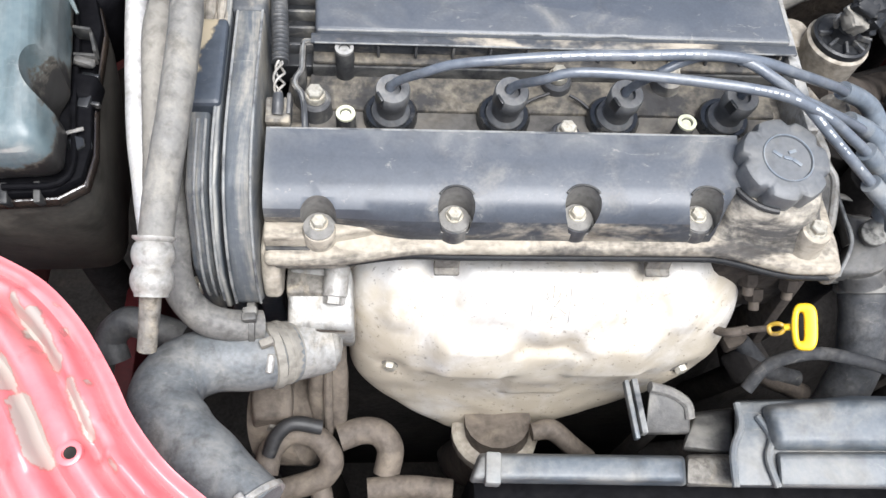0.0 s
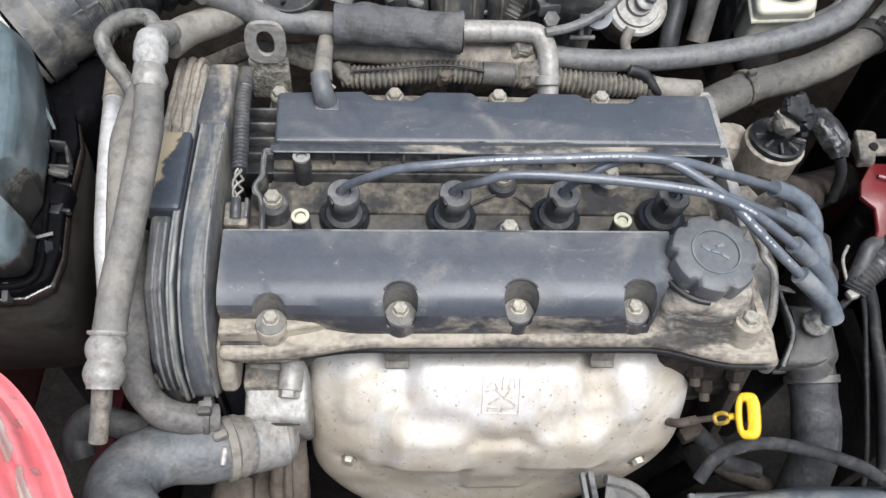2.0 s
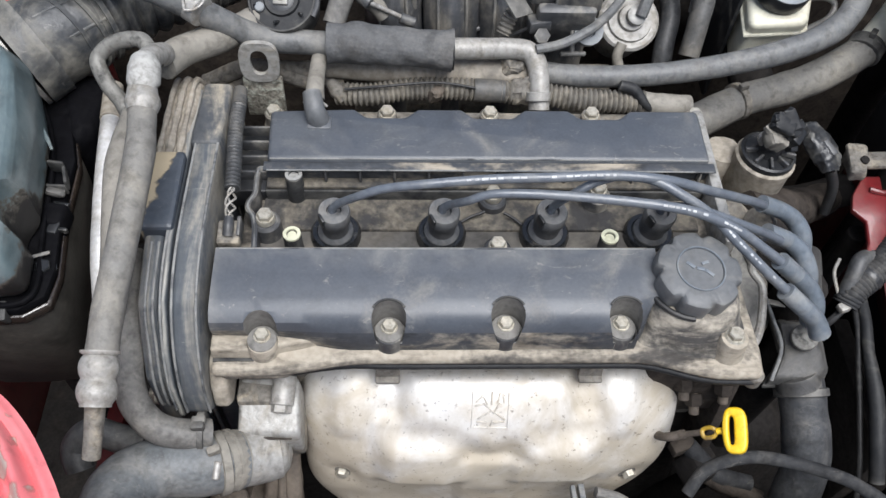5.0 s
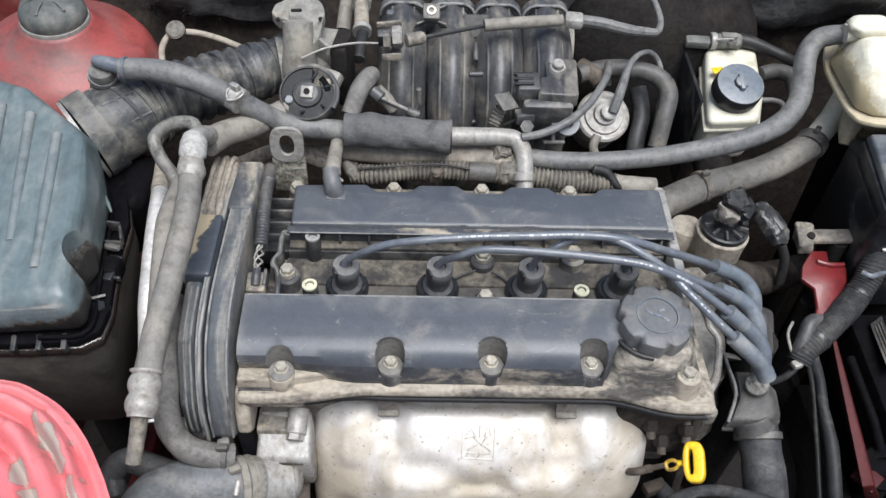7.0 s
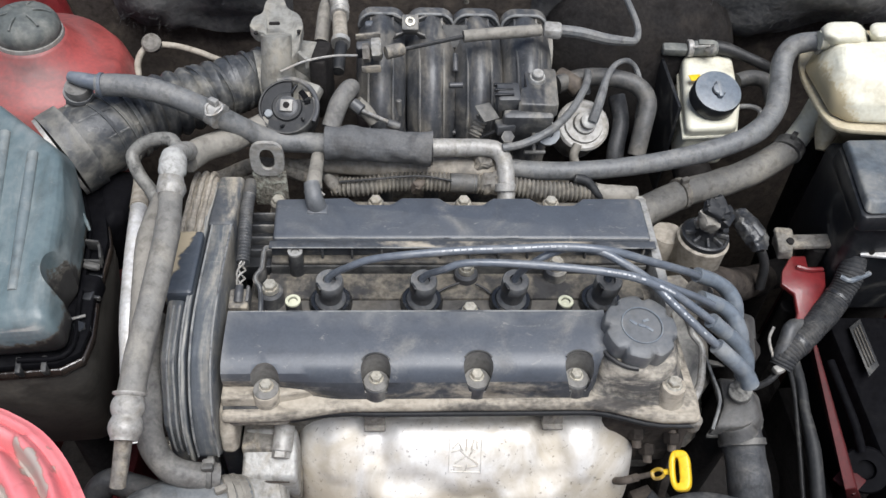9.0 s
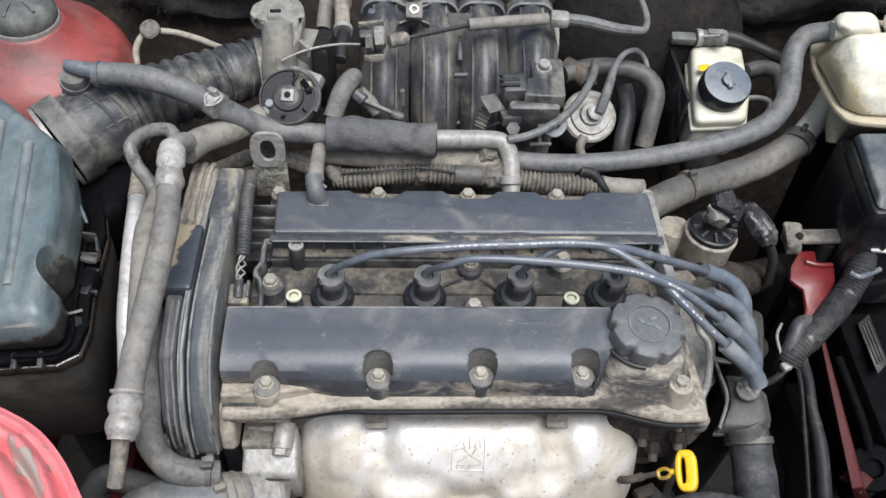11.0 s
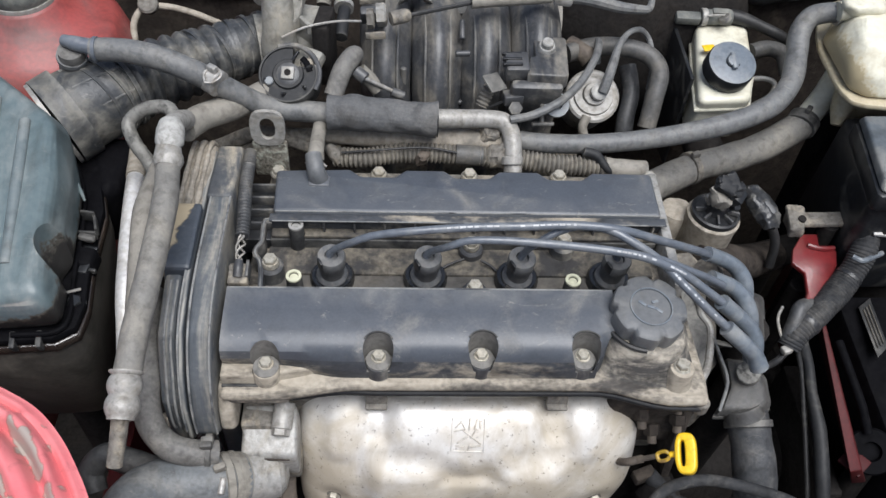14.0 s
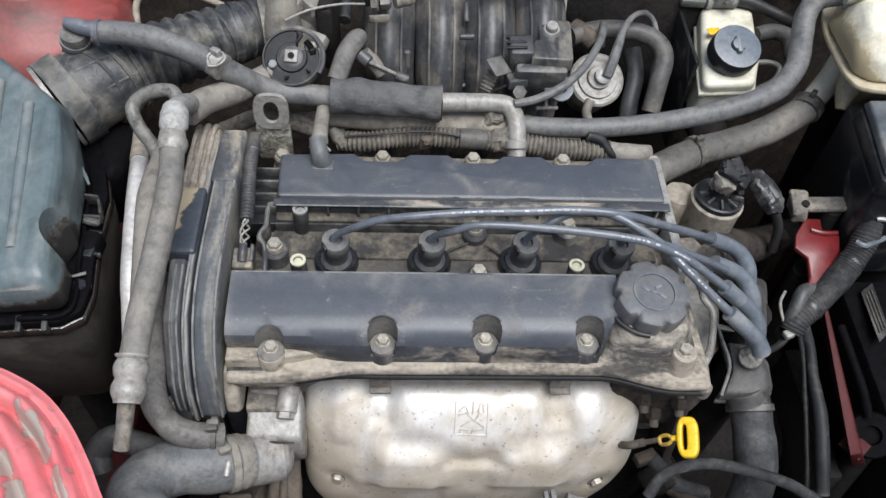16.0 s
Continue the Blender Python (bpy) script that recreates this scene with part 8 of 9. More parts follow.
R1 = rounded(R1)
cen = sum((Vector(q) for q in R1), Vector((0, 0, 0))) / len(R1)
def shrink(ring, f, dz, dxy=(0, 0)):
    return [(cen + (Vector(q) - cen) * f + Vector((dxy[0], dxy[1], dz))).to_tuple() for q in ring]
part("lower_shell", loft([shrink(R1, 0.45, -0.10, (0.03, 0.02)), shrink(R1, 0.62, -0.05, (0.025, 0.01)), shrink(R1, 0.90, -0.008)], 0.010, 3), M["tankbrown"], tank, smooth=45)
part("seam", loft([shrink(R1, 1.0, -0.006), shrink(R1, 1.0, 0.0)], 0.002), M["tankbrown"], tank, "stained welded lip")
bm = loft([[(0.388, 0.290, 0.912), (0.389, 0.203, 0.912), (0.405, 0.190, 0.912), (0.501, 0.184, 0.912), (0.577, 0.354, 0.912), (0.415, 0.327, 0.912)],
                          [(0.385, 0.255, 0.940), (0.385, 0.211, 0.938), (0.400, 0.197, 0.936), (0.493, 0.193, 0.936), (0.538, 0.303, 0.945), (0.402, 0.286, 0.945)],
                          [(0.399, 0.259, 0.962), (0.395, 0.230, 0.962), (0.405, 0.217, 0.960), (0.492, 0.217, 0.960), (0.514, 0.272, 0.965), (0.405, 0.265, 0.965)]], 0.012, 4)
dense(bm, 0.010)
stain = bm.verts.layers.float.new("peel")
for v in bm.verts:
    v[stain] = 0.5 + 14 * max(-0.02, min(0.02, (0.409 - v.co.x) * 0.6 + (0.934 - v.co.z) * 0.5 + 0.006 * noise.noise(v.co * 30)))
part("upper_shell", bm, M["tankwhite"], tank, "cream upper shell, stained brown down its side", 45)
part("crown", loft([[(0.400, 0.296, 0.925), (0.415, 0.283, 0.925), (0.465, 0.287, 0.925), (0.487, 0.344, 0.925), (0.422, 0.340, 0.925)], [(0.383, 0.277, 0.972), (0.390, 0.260, 0.972), (0.428, 0.263, 0.972), (0.433, 0.296, 0.972), (0.396, 0.295, 0.972)]], 0.010, 4), M["white"], tank, smooth=45)
part("crown", loft([[(0.465, 0.297, 0.925), (0.546, 0.299, 0.925), (0.567, 0.346, 0.925), (0.484, 0.344, 0.925)], [(0.438, 0.266, 0.970), (0.510, 0.268, 0.970), (0.525, 0.302, 0.970), (0.442, 0.297, 0.970)]], 0.010, 4), M["white"], tank, smooth=45)
part("inlet", tube([(0.390, 0.282, 0.955), (0.405, 0.282, 0.957), (0.422, 0.283, 0.955)], [0.010, 0.011, 0.014], 16), M["white"], tank)
part("foot", tube([(0.421, 0.240, 0.885), (0.410, 0.226, 0.872), (0.405, 0.213, 0.858)], [0.018, 0.012, 0.006], 16), M["tankbrown"], tank)
part("foot_bracket", rod((0.47, 0.30, 0.30), (0.46, 0.30, 0.82), 0.02), M["darkmetal"], tank)

# ---------------------------------------------------------------- fuse box and battery
fuse = thing("fuse_box", (0.45, 0.14, 0.72), "black plastic fuse box with a stepped lid", "fuse box")
F1 = [(0.404, 0.205, 0.868), (0.392, 0.087, 0.868), (0.399, 0.079, 0.868), (0.500, 0.082, 0.868), (0.564, 0.219, 0.868)]
F2 = [(0.403, 0.183, 0.892), (0.389, 0.081, 0.892), (0.393, 0.076, 0.892), (0.486, 0.079, 0.892), (0.539, 0.192, 0.892)]
F3 = [(0.403, 0.176, 0.904), (0.391, 0.089, 0.904), (0.395, 0.084, 0.904), (0.484, 0.088, 0.904), (0.527, 0.179, 0.904)]
part("lid", loft([F2, F3], 0.006, 3), M["shroud"], fuse, "blue-black lid")
part("lid_rim", loft([[(x - 0.004, y - 0.004, 0.872) for x, y, z in F2], [(x - 0.003, y - 0.003, 0.8915) for x, y, z in F2]], 0.003), M["cleanblack"], fuse)
part("body", loft([[(x, y, 0.74) for x, y, z in F1], [(x, y, 0.868) for x, y, z in F1], [(x + 0.004, y + 0.003, 0.8735) for x, y, z in F1]], 0.004), M["cleanblack"], fuse)
part("stand", rod((0.49, 0.13, 0.21), (0.49, 0.13, 0.75), 0.03), M["darkmetal"], fuse)
clampbar = thing("battery_clamp", (0.443, 0.111, 0.820), "worn zinc battery hold-down bar with holes", "clamp")
part("bar", loft([[(0.410, 0.077, 0.830), (0.454, 0.072, 0.830), (0.462, 0.091, 0.830), (0.417, 0.092, 0.830)], [(0.408, 0.077, 0.834), (0.452, 0.071, 0.834), (0.460, 0.090, 0.834), (0.415, 0.092, 0.834)]], 0.001), M["alupipe"], clampbar)
part("plate", loft([[(0.417, 0.091, 0.835), (0.459, 0.088, 0.835), (0.468, 0.109, 0.835), (0.425, 0.109, 0.835)], [(0.414, 0.089, 0.840), (0.456, 0.086, 0.840), (0.465, 0.108, 0.840), (0.422, 0.107, 0.840)]], 0.001), M["steel"], clampbar)
part("hole", rod((0.421, 0.079, 0.835), (0.420, 0.079, 0.836), 0.0035), M["darkmetal"], clampbar)
part("leg", box((0.498, 0.135, 0.780), (0.012, 0.012, 0.11), bevel=0.002), M["steel"], clampbar)
batt = thing("battery", (0.49, -0.08, 0.45), "black battery in its tray with a faded label", "battery")
BT = [(0.409, 0.074, 0.735), (0.427, -0.136, 0.700), (0.60, -0.24, 0.70), (0.60, 0.075, 0.735)]
part("case", loft([[(x + 0.0, y, 0.21) for x, y, z in BT], BT], 0.006), M["battery"], batt)
lab = part("label", loft([[(0.429, 0.056, 0.735), (0.427, -0.007, 0.735), (0.444, 0.007, 0.735), (0.446, 0.069, 0.735)], [(0.427, 0.055, 0.739), (0.425, -0.009, 0.739), (0.441, 0.005, 0.739), (0.444, 0.067, 0.739)]], 0.0004), M["mattblack"], batt, "faded grey label with unreadable print")
for k in range(3):
    a0, a1 = Vector((0.431, 0.051, 0.740)).lerp(Vector((0.443, 0.061, 0.740)), k / 3), Vector((0.429, 0.002, 0.740)).lerp(Vector((0.441, 0.011, 0.740)), k / 3)
    part("label_bar", rod(a0, a1, 0.0009, 6), M["tubplastic"], lab)

# ---------------------------------------------------------------- red bracket, rail and harness beside the battery
rail = tagged(thing("chassis_rail", (0.37, -0.05, 0.50), "red painted inner rail edge beside the battery", "rail"), kind="structure")
part("rail", loft([[(0.395, 0.051, 0.700), (0.396, -0.111, 0.660), (0.412, -0.109, 0.660), (0.404, 0.037, 0.700)], [(0.363, 0.021, 0.765), (0.372, -0.119, 0.705), (0.385, -0.117, 0.705), (0.367, 0.018, 0.765)]], 0.0015), M["railred"], rail)
part("post", box((0.392, -0.03, 0.35), (0.02, 0.16, 0.56), bevel=0.004), M["darkmetal"], rail)
rb = thing("red_bracket", (0.419, 0.135, 0.700), "red painted steel bracket below the battery clamp", "bracket")
RP = [(0.356, 0.106, 0.800), (0.373, 0.106, 0.800), (0.370, 0.089, 0.800), (0.388, 0.085, 0.798), (0.386, 0.070, 0.792), (0.366, 0.040, 0.785), (0.350, 0.022, 0.780), (0.337, 0.012, 0.775), (0.344, 0.036, 0.790), (0.345, 0.056, 0.797), (0.334, 0.067, 0.800), (0.340, 0.084, 0.800)]
part("plate", loft([[(x, y, z - 0.006) for x, y, z in RP], RP], 0.0015), M["red"], rb)
part("fold", tube([(0.357, 0.089, 0.801), (0.369, 0.085, 0.801), (0.385, 0.087, 0.799)], 0.0028, 8), M["red"], rb)
part("post", rod((0.355, 0.06, 0.4), (0.355, 0.065, 0.765), 0.010), M["darkmetal"], rb)
tbk = thing("battery_tray_stay", (0.390, 0.129, 0.800), "sandy steel stay with a bolt hole", "stay")
part("bar", box((0.382, 0.113, 0.815), (0.085, 0.018, 0.006), (0, 0, 2), 0.002), M["dirty_alloy"], tbk)
part("ear", crumple(loft([[(0.336, 0.097, 0.804), (0.352, 0.096, 0.804), (0.358, 0.128, 0.804), (0.341, 0.130, 0.804)], [(0.334, 0.097, 0.820), (0.350, 0.095, 0.820), (0.357, 0.126, 0.822), (0.338, 0.128, 0.822)]], 0.003, 2), 0.0025, 90, 4.0), M["dirty_alloy"], tbk, "folded sandy ear")
part("ear_hole", lathe([(0.0040, 0), (0.0040, 0.003), (0.002, 0.003)], (0.349, 0.108, 0.8195), (0, -0.2, 1), 16), M["darkmetal"], tbk)
part("post", rod((0.385, 0.11, 0.5), (0.385, 0.112, 0.81), 0.01), M["darkmetal"], tbk)
har = thing("wiring_harness", (0.398, 0.070, 0.740), "thick corrugated black wiring harness with cable ties", "wiring harness")
part("conduit", tube([(0.324, -0.008, 0.755), (0.333, 0.003, 0.765), (0.356, 0.021, 0.775), (0.384, 0.046, 0.785), (0.401, 0.064, 0.800), (0.409, 0.079, 0.815), (0.415, 0.102, 0.825)], [0.0112, 0.0132, 0.0140, 0.0140, 0.0138, 0.0135, 0.013], 18, 8, 0.0036, 0.00040, 0.12), M["harness"], har)
wrap_line = spline([(0.333, 0.003, 0.765), (0.356, 0.021, 0.775), (0.384, 0.046, 0.785), (0.401, 0.064, 0.800), (0.409, 0.079, 0.815), (0.415, 0.102, 0.825)], 10)
for k, w in ((4, 2), (24, 1), (43, 4)):
    part("wrap", tube([tuple(q + Vector((random.uniform(-0.0004, 0.0004), 0, 0.0003))) for q in wrap_line[k:k + w + 1]], [0.0139, 0.0143] + [0.0139] * (w - 1), 18, 3, wobble=0.06), M["tapeblack"], har, "loose turn of black tape")
part("inner_sleeve", tube([(0.322, -0.004, 0.760), (0.329, 0.010, 0.775), (0.337, 0.023, 0.782), (0.356, 0.031, 0.775)], 0.0075), M["darkhose"], har)
part("tie", tube([(0.321, -0.010, 0.757), (0.316, 0.003, 0.765), (0.317, 0.019, 0.768), (0.325, 0.032, 0.770)], 0.0016, 8), M["pipe"], har, "pale cable tie")
part("tie_head", box((0.319, -0.014, 0.760), (0.011, 0.009, 0.007), (0, 0, 20), 0.002), M["pipe"], har)
part("tie", tube([(0.385, 0.057, 0.822), (0.393, 0.052, 0.822), (0.410, 0.062, 0.815), (0.426, 0.072, 0.810)], 0.0028, 8), M["boot"], har)
part("branch", tube([(0.325, -0.009, 0.752), (0.310, -0.021, 0.750), (0.291, -0.034, 0.760), (0.273, -0.046, 0.775)], 0.0035, 8), M["blackrubber"], har)
hose("earth_cable", [(0.347, 0.006, 0.745), (0.354, -0.012, 0.730), (0.356, -0.037, 0.715), (0.358, -0.074, 0.700), (0.356, -0.114, 0.680), (0.356, -0.140, 0.660)], [0.006, 0.0055, 0.0055, 0.0075, 0.0075, 0.0070], "mattblack", "black insulated cable running down to the rail", "cable")
hose("thin_cable", [(0.342, -0.001, 0.740), (0.349, -0.019, 0.720), (0.350, -0.048, 0.700), (0.349, -0.083, 0.680), (0.347, -0.125, 0.655), (0.346, -0.160, 0.62)], 0.0028, "blackrubber", "thin dark cable beside the rail", "cable")
hose("tray_drain", [(0.388, 0.008, 0.742), (0.390, -0.024, 0.738), (0.397, -0.057, 0.725), (0.402, -0.080, 0.710)], 0.0045, "battery", "black rubber cable along the battery tray", "cable")
hb = thing("horn_bracket", (0.425, -0.075, 0.660), "round dusty steel fitting on the rail", "bracket")
part("ring", lathe([(0.022, 0), (0.024, 0.006), (0.022, 0.010), (0.010, 0.010), (0.009, 0.004)], (0.409, -0.089, 0.690), (-0.3, -0.5, 0.8), 24), M["battery"], hb)
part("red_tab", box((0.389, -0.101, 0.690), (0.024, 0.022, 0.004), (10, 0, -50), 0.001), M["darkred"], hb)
part("stem", rod((0.414, -0.091, 0.680), (0.40, -0.13, 0.4), 0.012), M["darkmetal"], hb)

# ---------------------------------------------------------------- ignition leads
def lead(plug, pts, boot, text=(0.0, 0.0)):
    x = PLUG_X[plug]
    t = thing("ignition_lead", (x, PLUG_Y, 0.85), "grey-black ignition lead with rubber plug and coil boots", "ignition lead", "ignition leads")
    pb = part("plug_boot", lathe([(0.0140, 0.0), (0.0146, 0.004), (0.0138, 0.010), (0.0106, 0.013), (0.0104, 0.023), (0.0120, 0.026), (0.0124, 0.0375), (0.0114, 0.0395), (0.0058, 0.040), (0.0052, 0.037)], (x, PLUG_Y, 0.853), (0.03, -0.12, 1), 28), M["plugboot"], t, "dusty black plug boot")
    part("boot_notch", box((x - 0.008, PLUG_Y - 0.012, 0.889), (0.0022, 0.008, 0.010), (10, 0, 30), 0.0006), M["cleanblack"], pb)
    head = [(x, PLUG_Y - 0.004, 0.880), (x + 0.0015, PLUG_Y - 0.003, 0.895)]
    path = head + pts
    cab = part("cable", tube(path, [0.0046] + [0.0031 + 0.0007 * min(1.0, k / 6) for k in range(len(path) - 1)], 12, 8), M["lead"], t)
    cbt = part("coil_boot", tube(boot, [0.0062, 0.0070, 0.0076, 0.0084, 0.0088][:len(boot)], 14, 6), M["boot"], t, "blue-grey coil boot")
    part("boot_ring", tube(boot[:2], [0.0072, 0.0072], 14, 1), M["boot"], cbt)
    fine = spline(path, 24)
    for k in range(int(len(fine) * text[0]), int(len(fine) * text[1]), 3):
        if (k // 9) % 4 == 3 or random.random() < 0.18:
            continue
        d = (fine[k + 1] - fine[k]).normalized()
        up = (Vector((0, -0.55, 0.83)) - d * d.dot(Vector((0, -0.55, 0.83)))).normalized()
        side = d.cross(up)
        m = Matrix((side, d, up)).transposed().to_4x4()
        m.translation = fine[k] + up * 0.0036
        b = bmesh.new()
        bmesh.ops.create_cube(b, size=1)
        bmesh.ops.scale(b, verts=b.verts, vec=(random.uniform(0.0011, 0.0019), (fine[k + 1] - fine[k]).length * random.uniform(1.1, 2.8), 0.0004))
        bmesh.ops.transform(b, matrix=m, verts=b.verts)
        part("print_bar", b, M["print"], cab)
    return t


lead(0, [(-0.107, -0.014, 0.919), (-0.088, -0.015, 0.929), (-0.056, -0.016, 0.936), (-0.012, -0.014, 0.939), (0.031, -0.013, 0.940), (0.074, -0.011, 0.940), (0.114, -0.011, 0.935), (0.154, -0.005, 0.915), (0.193, 0.006, 0.890), (0.216, 0.016, 0.870)],
     [(0.212, 0.017, 0.872), (0.232, 0.020, 0.860), (0.248, 0.019, 0.848), (0.256, 0.011, 0.838), (0.259, 0.004, 0.825)], (0.42, 0.66))
lead(1, [(-0.028, -0.017, 0.918), (-0.012, -0.018, 0.927), (0.017, -0.020, 0.930), (0.055, -0.023, 0.930), (0.102, -0.029, 0.930), (0.136, -0.033, 0.925), (0.168, -0.037, 0.910), (0.192, -0.044, 0.895), (0.213, -0.049, 0.880)],
     [(0.206, -0.047, 0.885), (0.223, -0.050, 0.870), (0.238, -0.052, 0.855), (0.246, -0.058, 0.842), (0.250, -0.063, 0.822)], (0.62, 0.80))
lead(2, [(0.047, -0.013, 0.920), (0.064, -0.009, 0.930), (0.082, -0.008, 0.936), (0.104, -0.012, 0.936), (0.125, -0.021, 0.930), (0.148, -0.030, 0.918), (0.169, -0.046, 0.905), (0.192, -0.062, 0.890), (0.214, -0.071, 0.873)],
     [(0.207, -0.069, 0.878), (0.224, -0.076, 0.865), (0.237, -0.079, 0.852), (0.244, -0.084, 0.840)], (0.72, 0.92))
lead(3, [(0.123, -0.019, 0.915), (0.138, -0.021, 0.915), (0.159, -0.023, 0.908), (0.182, -0.022, 0.895), (0.205, -0.019, 0.880), (0.219, -0.018, 0.870)],
     [(0.209, -0.011, 0.872), (0.230, -0.010, 0.860), (0.244, -0.015, 0.850), (0.251, -0.026, 0.838), (0.256, -0.033, 0.818)])
pack = thing("coil_pack", (0.26, -0.02, 0.74), "black moulded ignition coil pack, dusty", "coil pack")
part("body", loft([[(0.269, 0.034, 0.800), (0.293, 0.023, 0.800), (0.280, -0.032, 0.800), (0.256, -0.035, 0.800)], [(0.256, 0.009, 0.828), (0.269, -0.002, 0.828), (0.257, -0.047, 0.832), (0.246, -0.050, 0.832)]], 0.004), M["outletcast"], pack)
part("stay", rod((0.262, -0.02, 0.60), (0.262, -0.02, 0.81), 0.02), M["darkmetal"], pack)

# ---------------------------------------------------------------- front edge: fan shroud and red corner panel
shr = thing("fan_shroud", (0.15, -0.24, 0.55), "grey-blue plastic radiator fan shroud top", "fan shroud")
part("bar", loft([[(-0.066, -0.236, 0.700), (0.108, -0.241, 0.700), (0.110, -0.216, 0.700), (-0.057, -0.212, 0.700)], [(-0.065, -0.237, 0.725), (0.097, -0.241, 0.725), (0.098, -0.224, 0.725), (-0.057, -0.220, 0.725)]], 0.004, 3), M["shroud"], shr)
part("collar", box((-0.049, -0.230, 0.722), (0.012, 0.024, 0.014), (0, 0, -4), 0.002), M["shroud"], shr)
part("panel", loft([[(0.149, -0.240, 0.690), (0.349, -0.245, 0.690), (0.376, -0.165, 0.690), (0.164, -0.168, 0.690)], [(0.135, -0.246, 0.728), (0.322, -0.250, 0.728), (0.346, -0.178, 0.728), (0.148, -0.181, 0.728)]], 0.003), M["shroud"], shr)
part("panel_edge", tube([(0.148, -0.182, 0.728), (0.147, -0.200, 0.730), (0.137, -0.221, 0.730), (0.135, -0.247, 0.728)], 0.0030, 8, 6), M["shroud"], shr, "rubbed pale edge")
part("panel_edge", tube([(0.162, -0.193, 0.730), (0.169, -0.210, 0.731), (0.163, -0.227, 0.732), (0.167, -0.248, 0.730)], 0.0030, 8, 6), M["shroud"], shr, "rubbed pale edge")
part("panel_step", loft([[(0.168, -0.247, 0.728), (0.322, -0.251, 0.728), (0.331, -0.222, 0.728), (0.171, -0.220, 0.728)], [(0.168, -0.247, 0.734), (0.318, -0.250, 0.734), (0.323, -0.227, 0.738), (0.169, -0.226, 0.738)]], 0.003), M["shroud"], shr)
part("panel_hood", loft([[(0.167, -0.221, 0.728), (0.331, -0.224, 0.728), (0.347, -0.177, 0.728), (0.242, -0.175, 0.728), (0.165, -0.183, 0.728)], [(0.168, -0.219, 0.746), (0.320, -0.221, 0.746), (0.328, -0.189, 0.750), (0.227, -0.187, 0.750), (0.165, -0.192, 0.746)]], 0.006, 4), M["shroud"], shr, "blue-grey raised hood of the shroud")
part("link", loft([[(0.109, -0.239, 0.690), (0.152, -0.240, 0.690), (0.158, -0.211, 0.690), (0.114, -0.213, 0.690)], [(0.103, -0.241, 0.712), (0.144, -0.242, 0.706), (0.150, -0.220, 0.702), (0.107, -0.221, 0.712)]], 0.003), M["dirty_alloy"], shr, "sandy link between the two shroud halves")
part("neck", loft([[(0.111, -0.211, 0.690), (0.155, -0.214, 0.690), (0.172, -0.168, 0.670), (0.132, -0.172, 0.670)], [(0.109, -0.209, 0.700), (0.149, -0.214, 0.700), (0.160, -0.176, 0.690), (0.128, -0.181, 0.690)]], 0.003), M["outletcast"], shr)
part("skirt", box((0.205, -0.235, 0.46), (0.53, 0.03, 0.44), bevel=0.004), M["battery"], shr)
sb = thing("shroud_bracket", (0.099, -0.174, 0.660), "grey steel bracket between shield and shroud", "bracket")
part("strip", box((0.074, -0.179, 0.710), (0.005, 0.045, 0.01), (0, 0, 4), 0.001), M["rubbed"], sb)
part("strip", box((0.067, -0.182, 0.712), (0.004, 0.048, 0.008), (0, 0, 4), 0.001), M["shroud"], sb)
part("blade", loft([[(0.082, -0.197, 0.690), (0.121, -0.197, 0.690), (0.120, -0.180, 0.700), (0.086, -0.160, 0.710)], [(0.082, -0.196, 0.694), (0.119, -0.196, 0.694), (0.118, -0.179, 0.704), (0.086, -0.159, 0.714)]], 0.001), M["outletcast"], sb)
part("hook", tube([(0.084, -0.164, 0.715), (0.102, -0.167, 0.710), (0.116, -0.175, 0.705), (0.119, -0.186, 0.700)], 0.0045, 10), M["rubber"], sb)
part("stay", rod((0.098, -0.183, 0.690), (0.08, -0.20, 0.45), 0.008), M["darkmetal"], sb)
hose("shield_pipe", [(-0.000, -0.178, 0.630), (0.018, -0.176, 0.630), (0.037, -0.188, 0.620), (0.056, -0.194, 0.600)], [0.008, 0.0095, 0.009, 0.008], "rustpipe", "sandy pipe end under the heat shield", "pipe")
setting("front_crossmember", loft([[(-0.26, -0.40, 0.60), (0.62, -0.40, 0.60), (0.62, -0.275, 0.60), (-0.22, -0.275, 0.60)], [(-0.26, -0.40, 0.70), (0.62, -0.40, 0.70), (0.62, -0.280, 0.70), (-0.22, -0.280, 0.70)]], 0.006), M["red"], "red painted front crossmember", "crossmember")

corner = tagged(thing("corner_panel", (-0.38, -0.25, 0.60), "chalky red pressed corner panel with peeling paint", "body panel"), kind="structure")
EDGE = spline([(-0.413, -0.132, 0.900), (-0.378, -0.133, 0.900), (-0.357, -0.140, 0.900), (-0.330, -0.156, 0.900), (-0.306, -0.180, 0.900), (-0.285, -0.210, 0.900), (-0.269, -0.237, 0.900), (-0.250, -0.260, 0.896), (-0.228, -0.278, 0.890), (-0.207, -0.292, 0.885)], 14)
bm = bmesh.new()
ND = 96
cols = []
PEELS = [((-0.343, -0.170), (-0.332, -0.188), 0.0045), ((-0.331, -0.180), (-0.313, -0.207), 0.0060), ((-0.304, -0.220), (-0.290, -0.246), 0.0050), ((-0.329, -0.228), (-0.312, -0.260), 0.0065), ((-0.276, -0.262), (-0.273, -0.265), 0.0030),
         ((-0.345, -0.205), (-0.338, -0.220), 0.0055), ((-0.314, -0.186), (-0.311, -0.191), 0.0022), ((-0.296, -0.217), (-0.294, -0.221), 0.0018), ((-0.322, -0.170), (-0.319, -0.173), 0.0018)]
peel_layer = bm.verts.layers.float.new("peel")


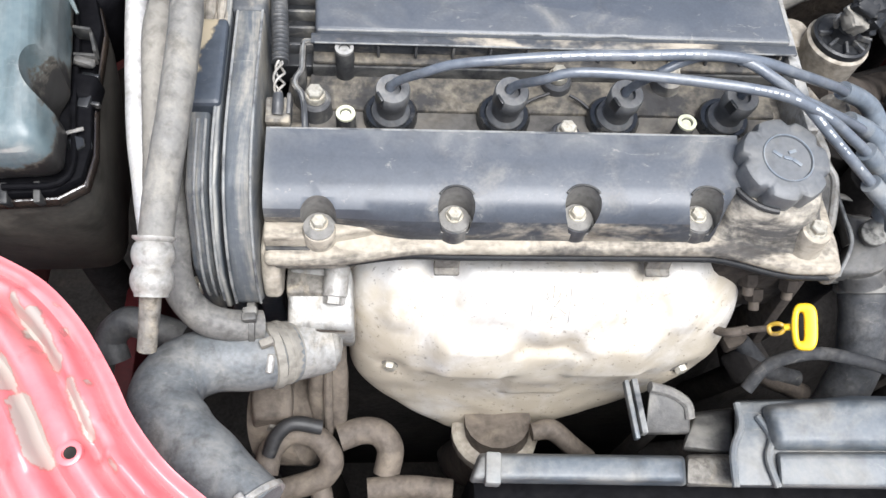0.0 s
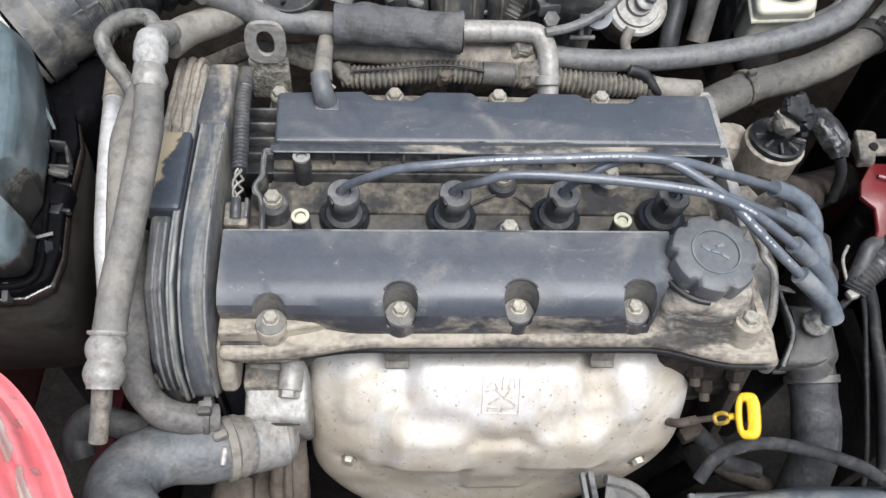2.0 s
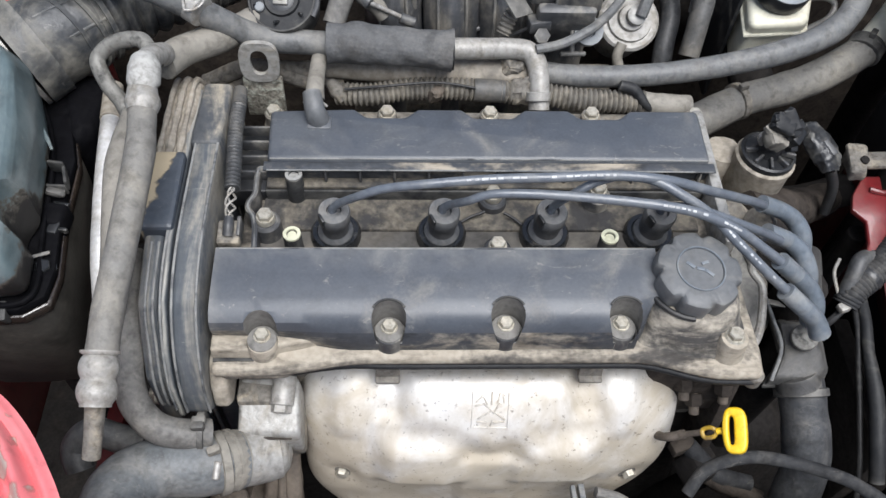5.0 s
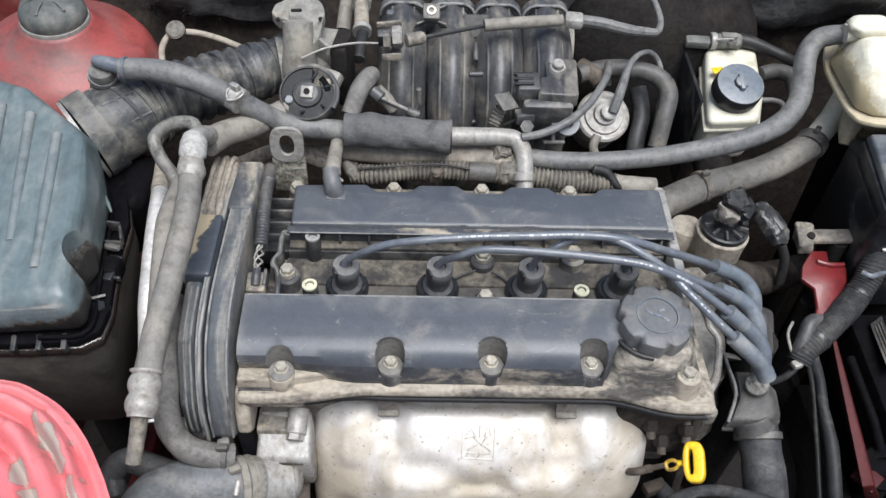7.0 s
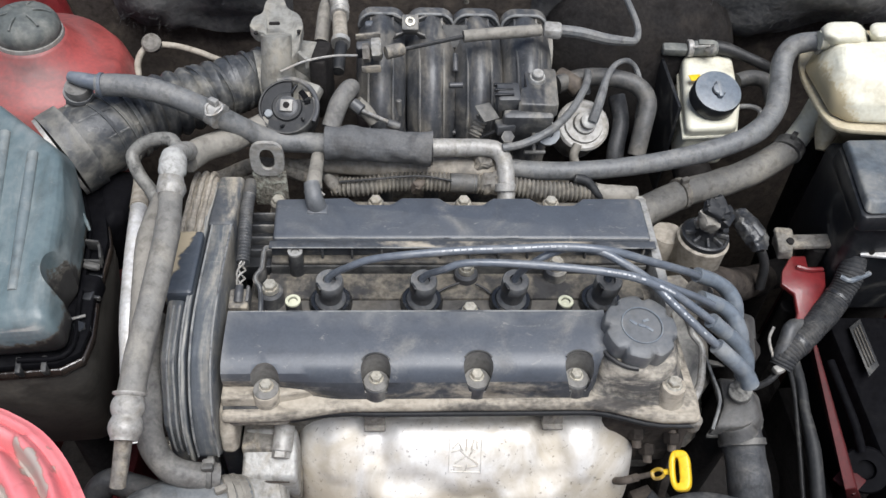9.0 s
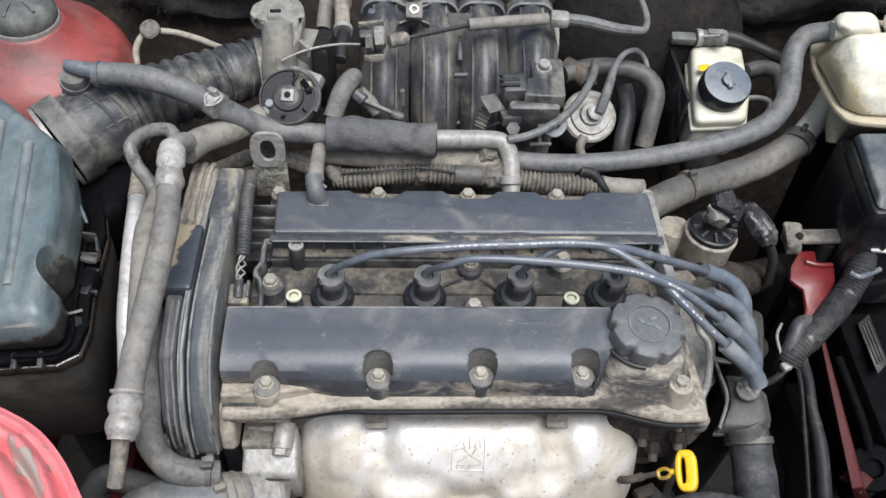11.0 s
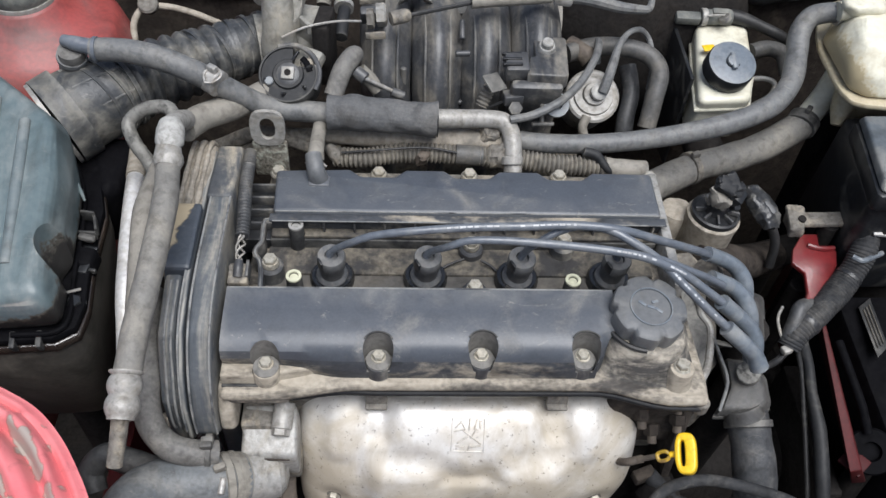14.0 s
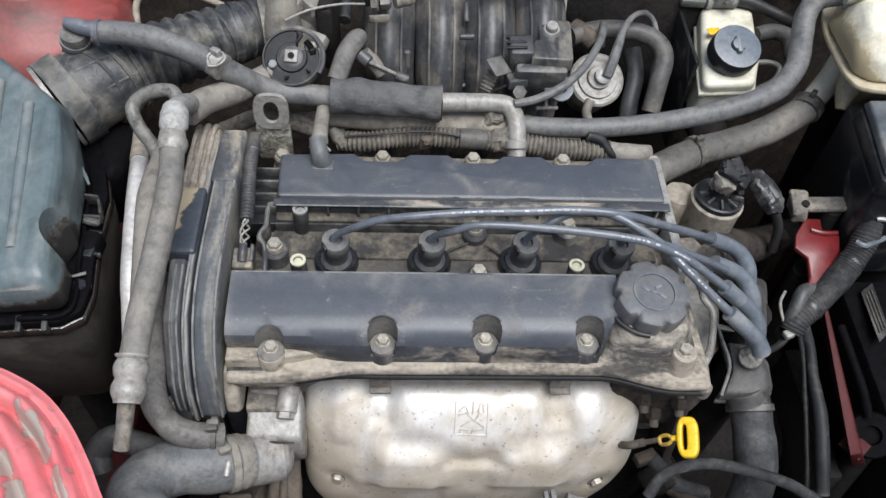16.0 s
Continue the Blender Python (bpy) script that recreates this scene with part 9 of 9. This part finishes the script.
def peel_depth(x, y):
    """How far inside a bare patch a place is, in metres; negative outside."""
    best = -1.0
    for a, b, r in PEELS:
        a2, b2, p2 = Vector(a), Vector(b), Vector((x, y))
        t = max(0.0, min(1.0, (p2 - a2).dot(b2 - a2) / (b2 - a2).length_squared))
        best = max(best, r - (p2 - (a2 + (b2 - a2) * t)).length)
    return best
BOSSES = [((-0.355, -0.180, 0.900), (-0.317, -0.255, 0.900), 0.012), ((-0.339, -0.166, 0.900), (-0.318, -0.190, 0.900), 0.009), ((-0.318, -0.190, 0.900), (-0.295, -0.243, 0.900), 0.009), ((-0.278, -0.261, 0.900), (-0.244, -0.295, 0.900), 0.008)]


def boss_height(x, y):
    """Pressed finger-shaped bosses of the panel."""
    best = 0.0
    for a, b, r in BOSSES:
        a2, b2, p2 = Vector(a[:2]), Vector(b[:2]), Vector((x, y))
        t = max(0.0, min(1.0, (p2 - a2).dot(b2 - a2) / (b2 - a2).length_squared))
        best = max(best, 1 - step(r * 0.35, r, (p2 - (a2 + (b2 - a2) * t)).length))
    return best


for i, q in enumerate(EDGE):
    tng = (EDGE[min(i + 1, len(EDGE) - 1)] - EDGE[max(i - 1, 0)]).normalized()
    inw = Vector((tng.y, -tng.x, 0)).normalized()
    if inw.x > 0:
        inw = -inw
    col = []
    for j in range(ND + 1):
        if j < 8:
            u = j / 8
            d, dz = 0.07 * (1 - u), -0.25 * (1 - u) - 0.006
        else:
            d = 0.22 * ((j - 8) / (ND - 8)) ** 1.3
            dz = -0.006 * (1 - step(0, 0.010, d)) + 0.004 * step(0.004, 0.03, d)
            dz -= 0.007 * math.exp(-((d - 0.010) / 0.0026) ** 2) + 0.014 * math.exp(-((d - 0.025) / 0.0045) ** 2) + 0.014 * math.exp(-((d - 0.046) / 0.0052) ** 2) + 0.012 * math.exp(-((d - 0.070) / 0.0058) ** 2)
            dz += 0.10 * step(0.03, 0.25, d) * 0.12
        target = q + inw * d
        focus = Vector((-0.52, -0.36, q.z))
        if j >= 8:
            w = step(0.07, 0.20, d)
            target = target * (1 - w) + q.lerp(focus, min(1.0, d / 0.26)) * w
        vert = bm.verts.new((target.x, target.y, q.z + dz + (0.0045 * boss_height(target.x, target.y) if j >= 8 else 0.0) + 0.0008 * noise.noise(Vector((target.x * 60, target.y * 60, 0)))))
        vert[peel_layer] = 0.5 + 60 * max(-0.02, min(0.02, peel_depth(target.x, target.y)))
        col.append(vert)
    cols.append(col)
for a, b in zip(cols, cols[1:]):
    for j in range(ND):
        bm.faces.new((a[j], a[j + 1], b[j + 1], b[j]))
part("skin", bm, M["peel"], corner, smooth=60)
hx, hy, hz = (-0.297, -0.258, 0.903)
part("hole_rim", lathe([(0.0072, -0.002), (0.0068, 0.0004), (0.0056, 0.0010), (0.0036, 0.0008), (0.0034, -0.002)], (hx, hy, hz), (0, 0, 1), 24), M["peel"], corner, "paint pulled down round the hole")
part("hole", lathe([(0.0034, -0.002), (0.0034, 0.0012), (0.001, 0.0012)], (hx + 0.001, hy, hz), (0, 0, 1), 16), M["darkmetal"], corner)
setting("apron", prism([(-0.40, 0.21), (0.05, 0.21), (0.05, 0.52), (-0.18, 0.52), (-0.40, 0.52)], -0.405, -0.385, "x", 0.004), M["darkred"], "red inner apron below the air filter box, darkened in colour for shade", "inner wing")
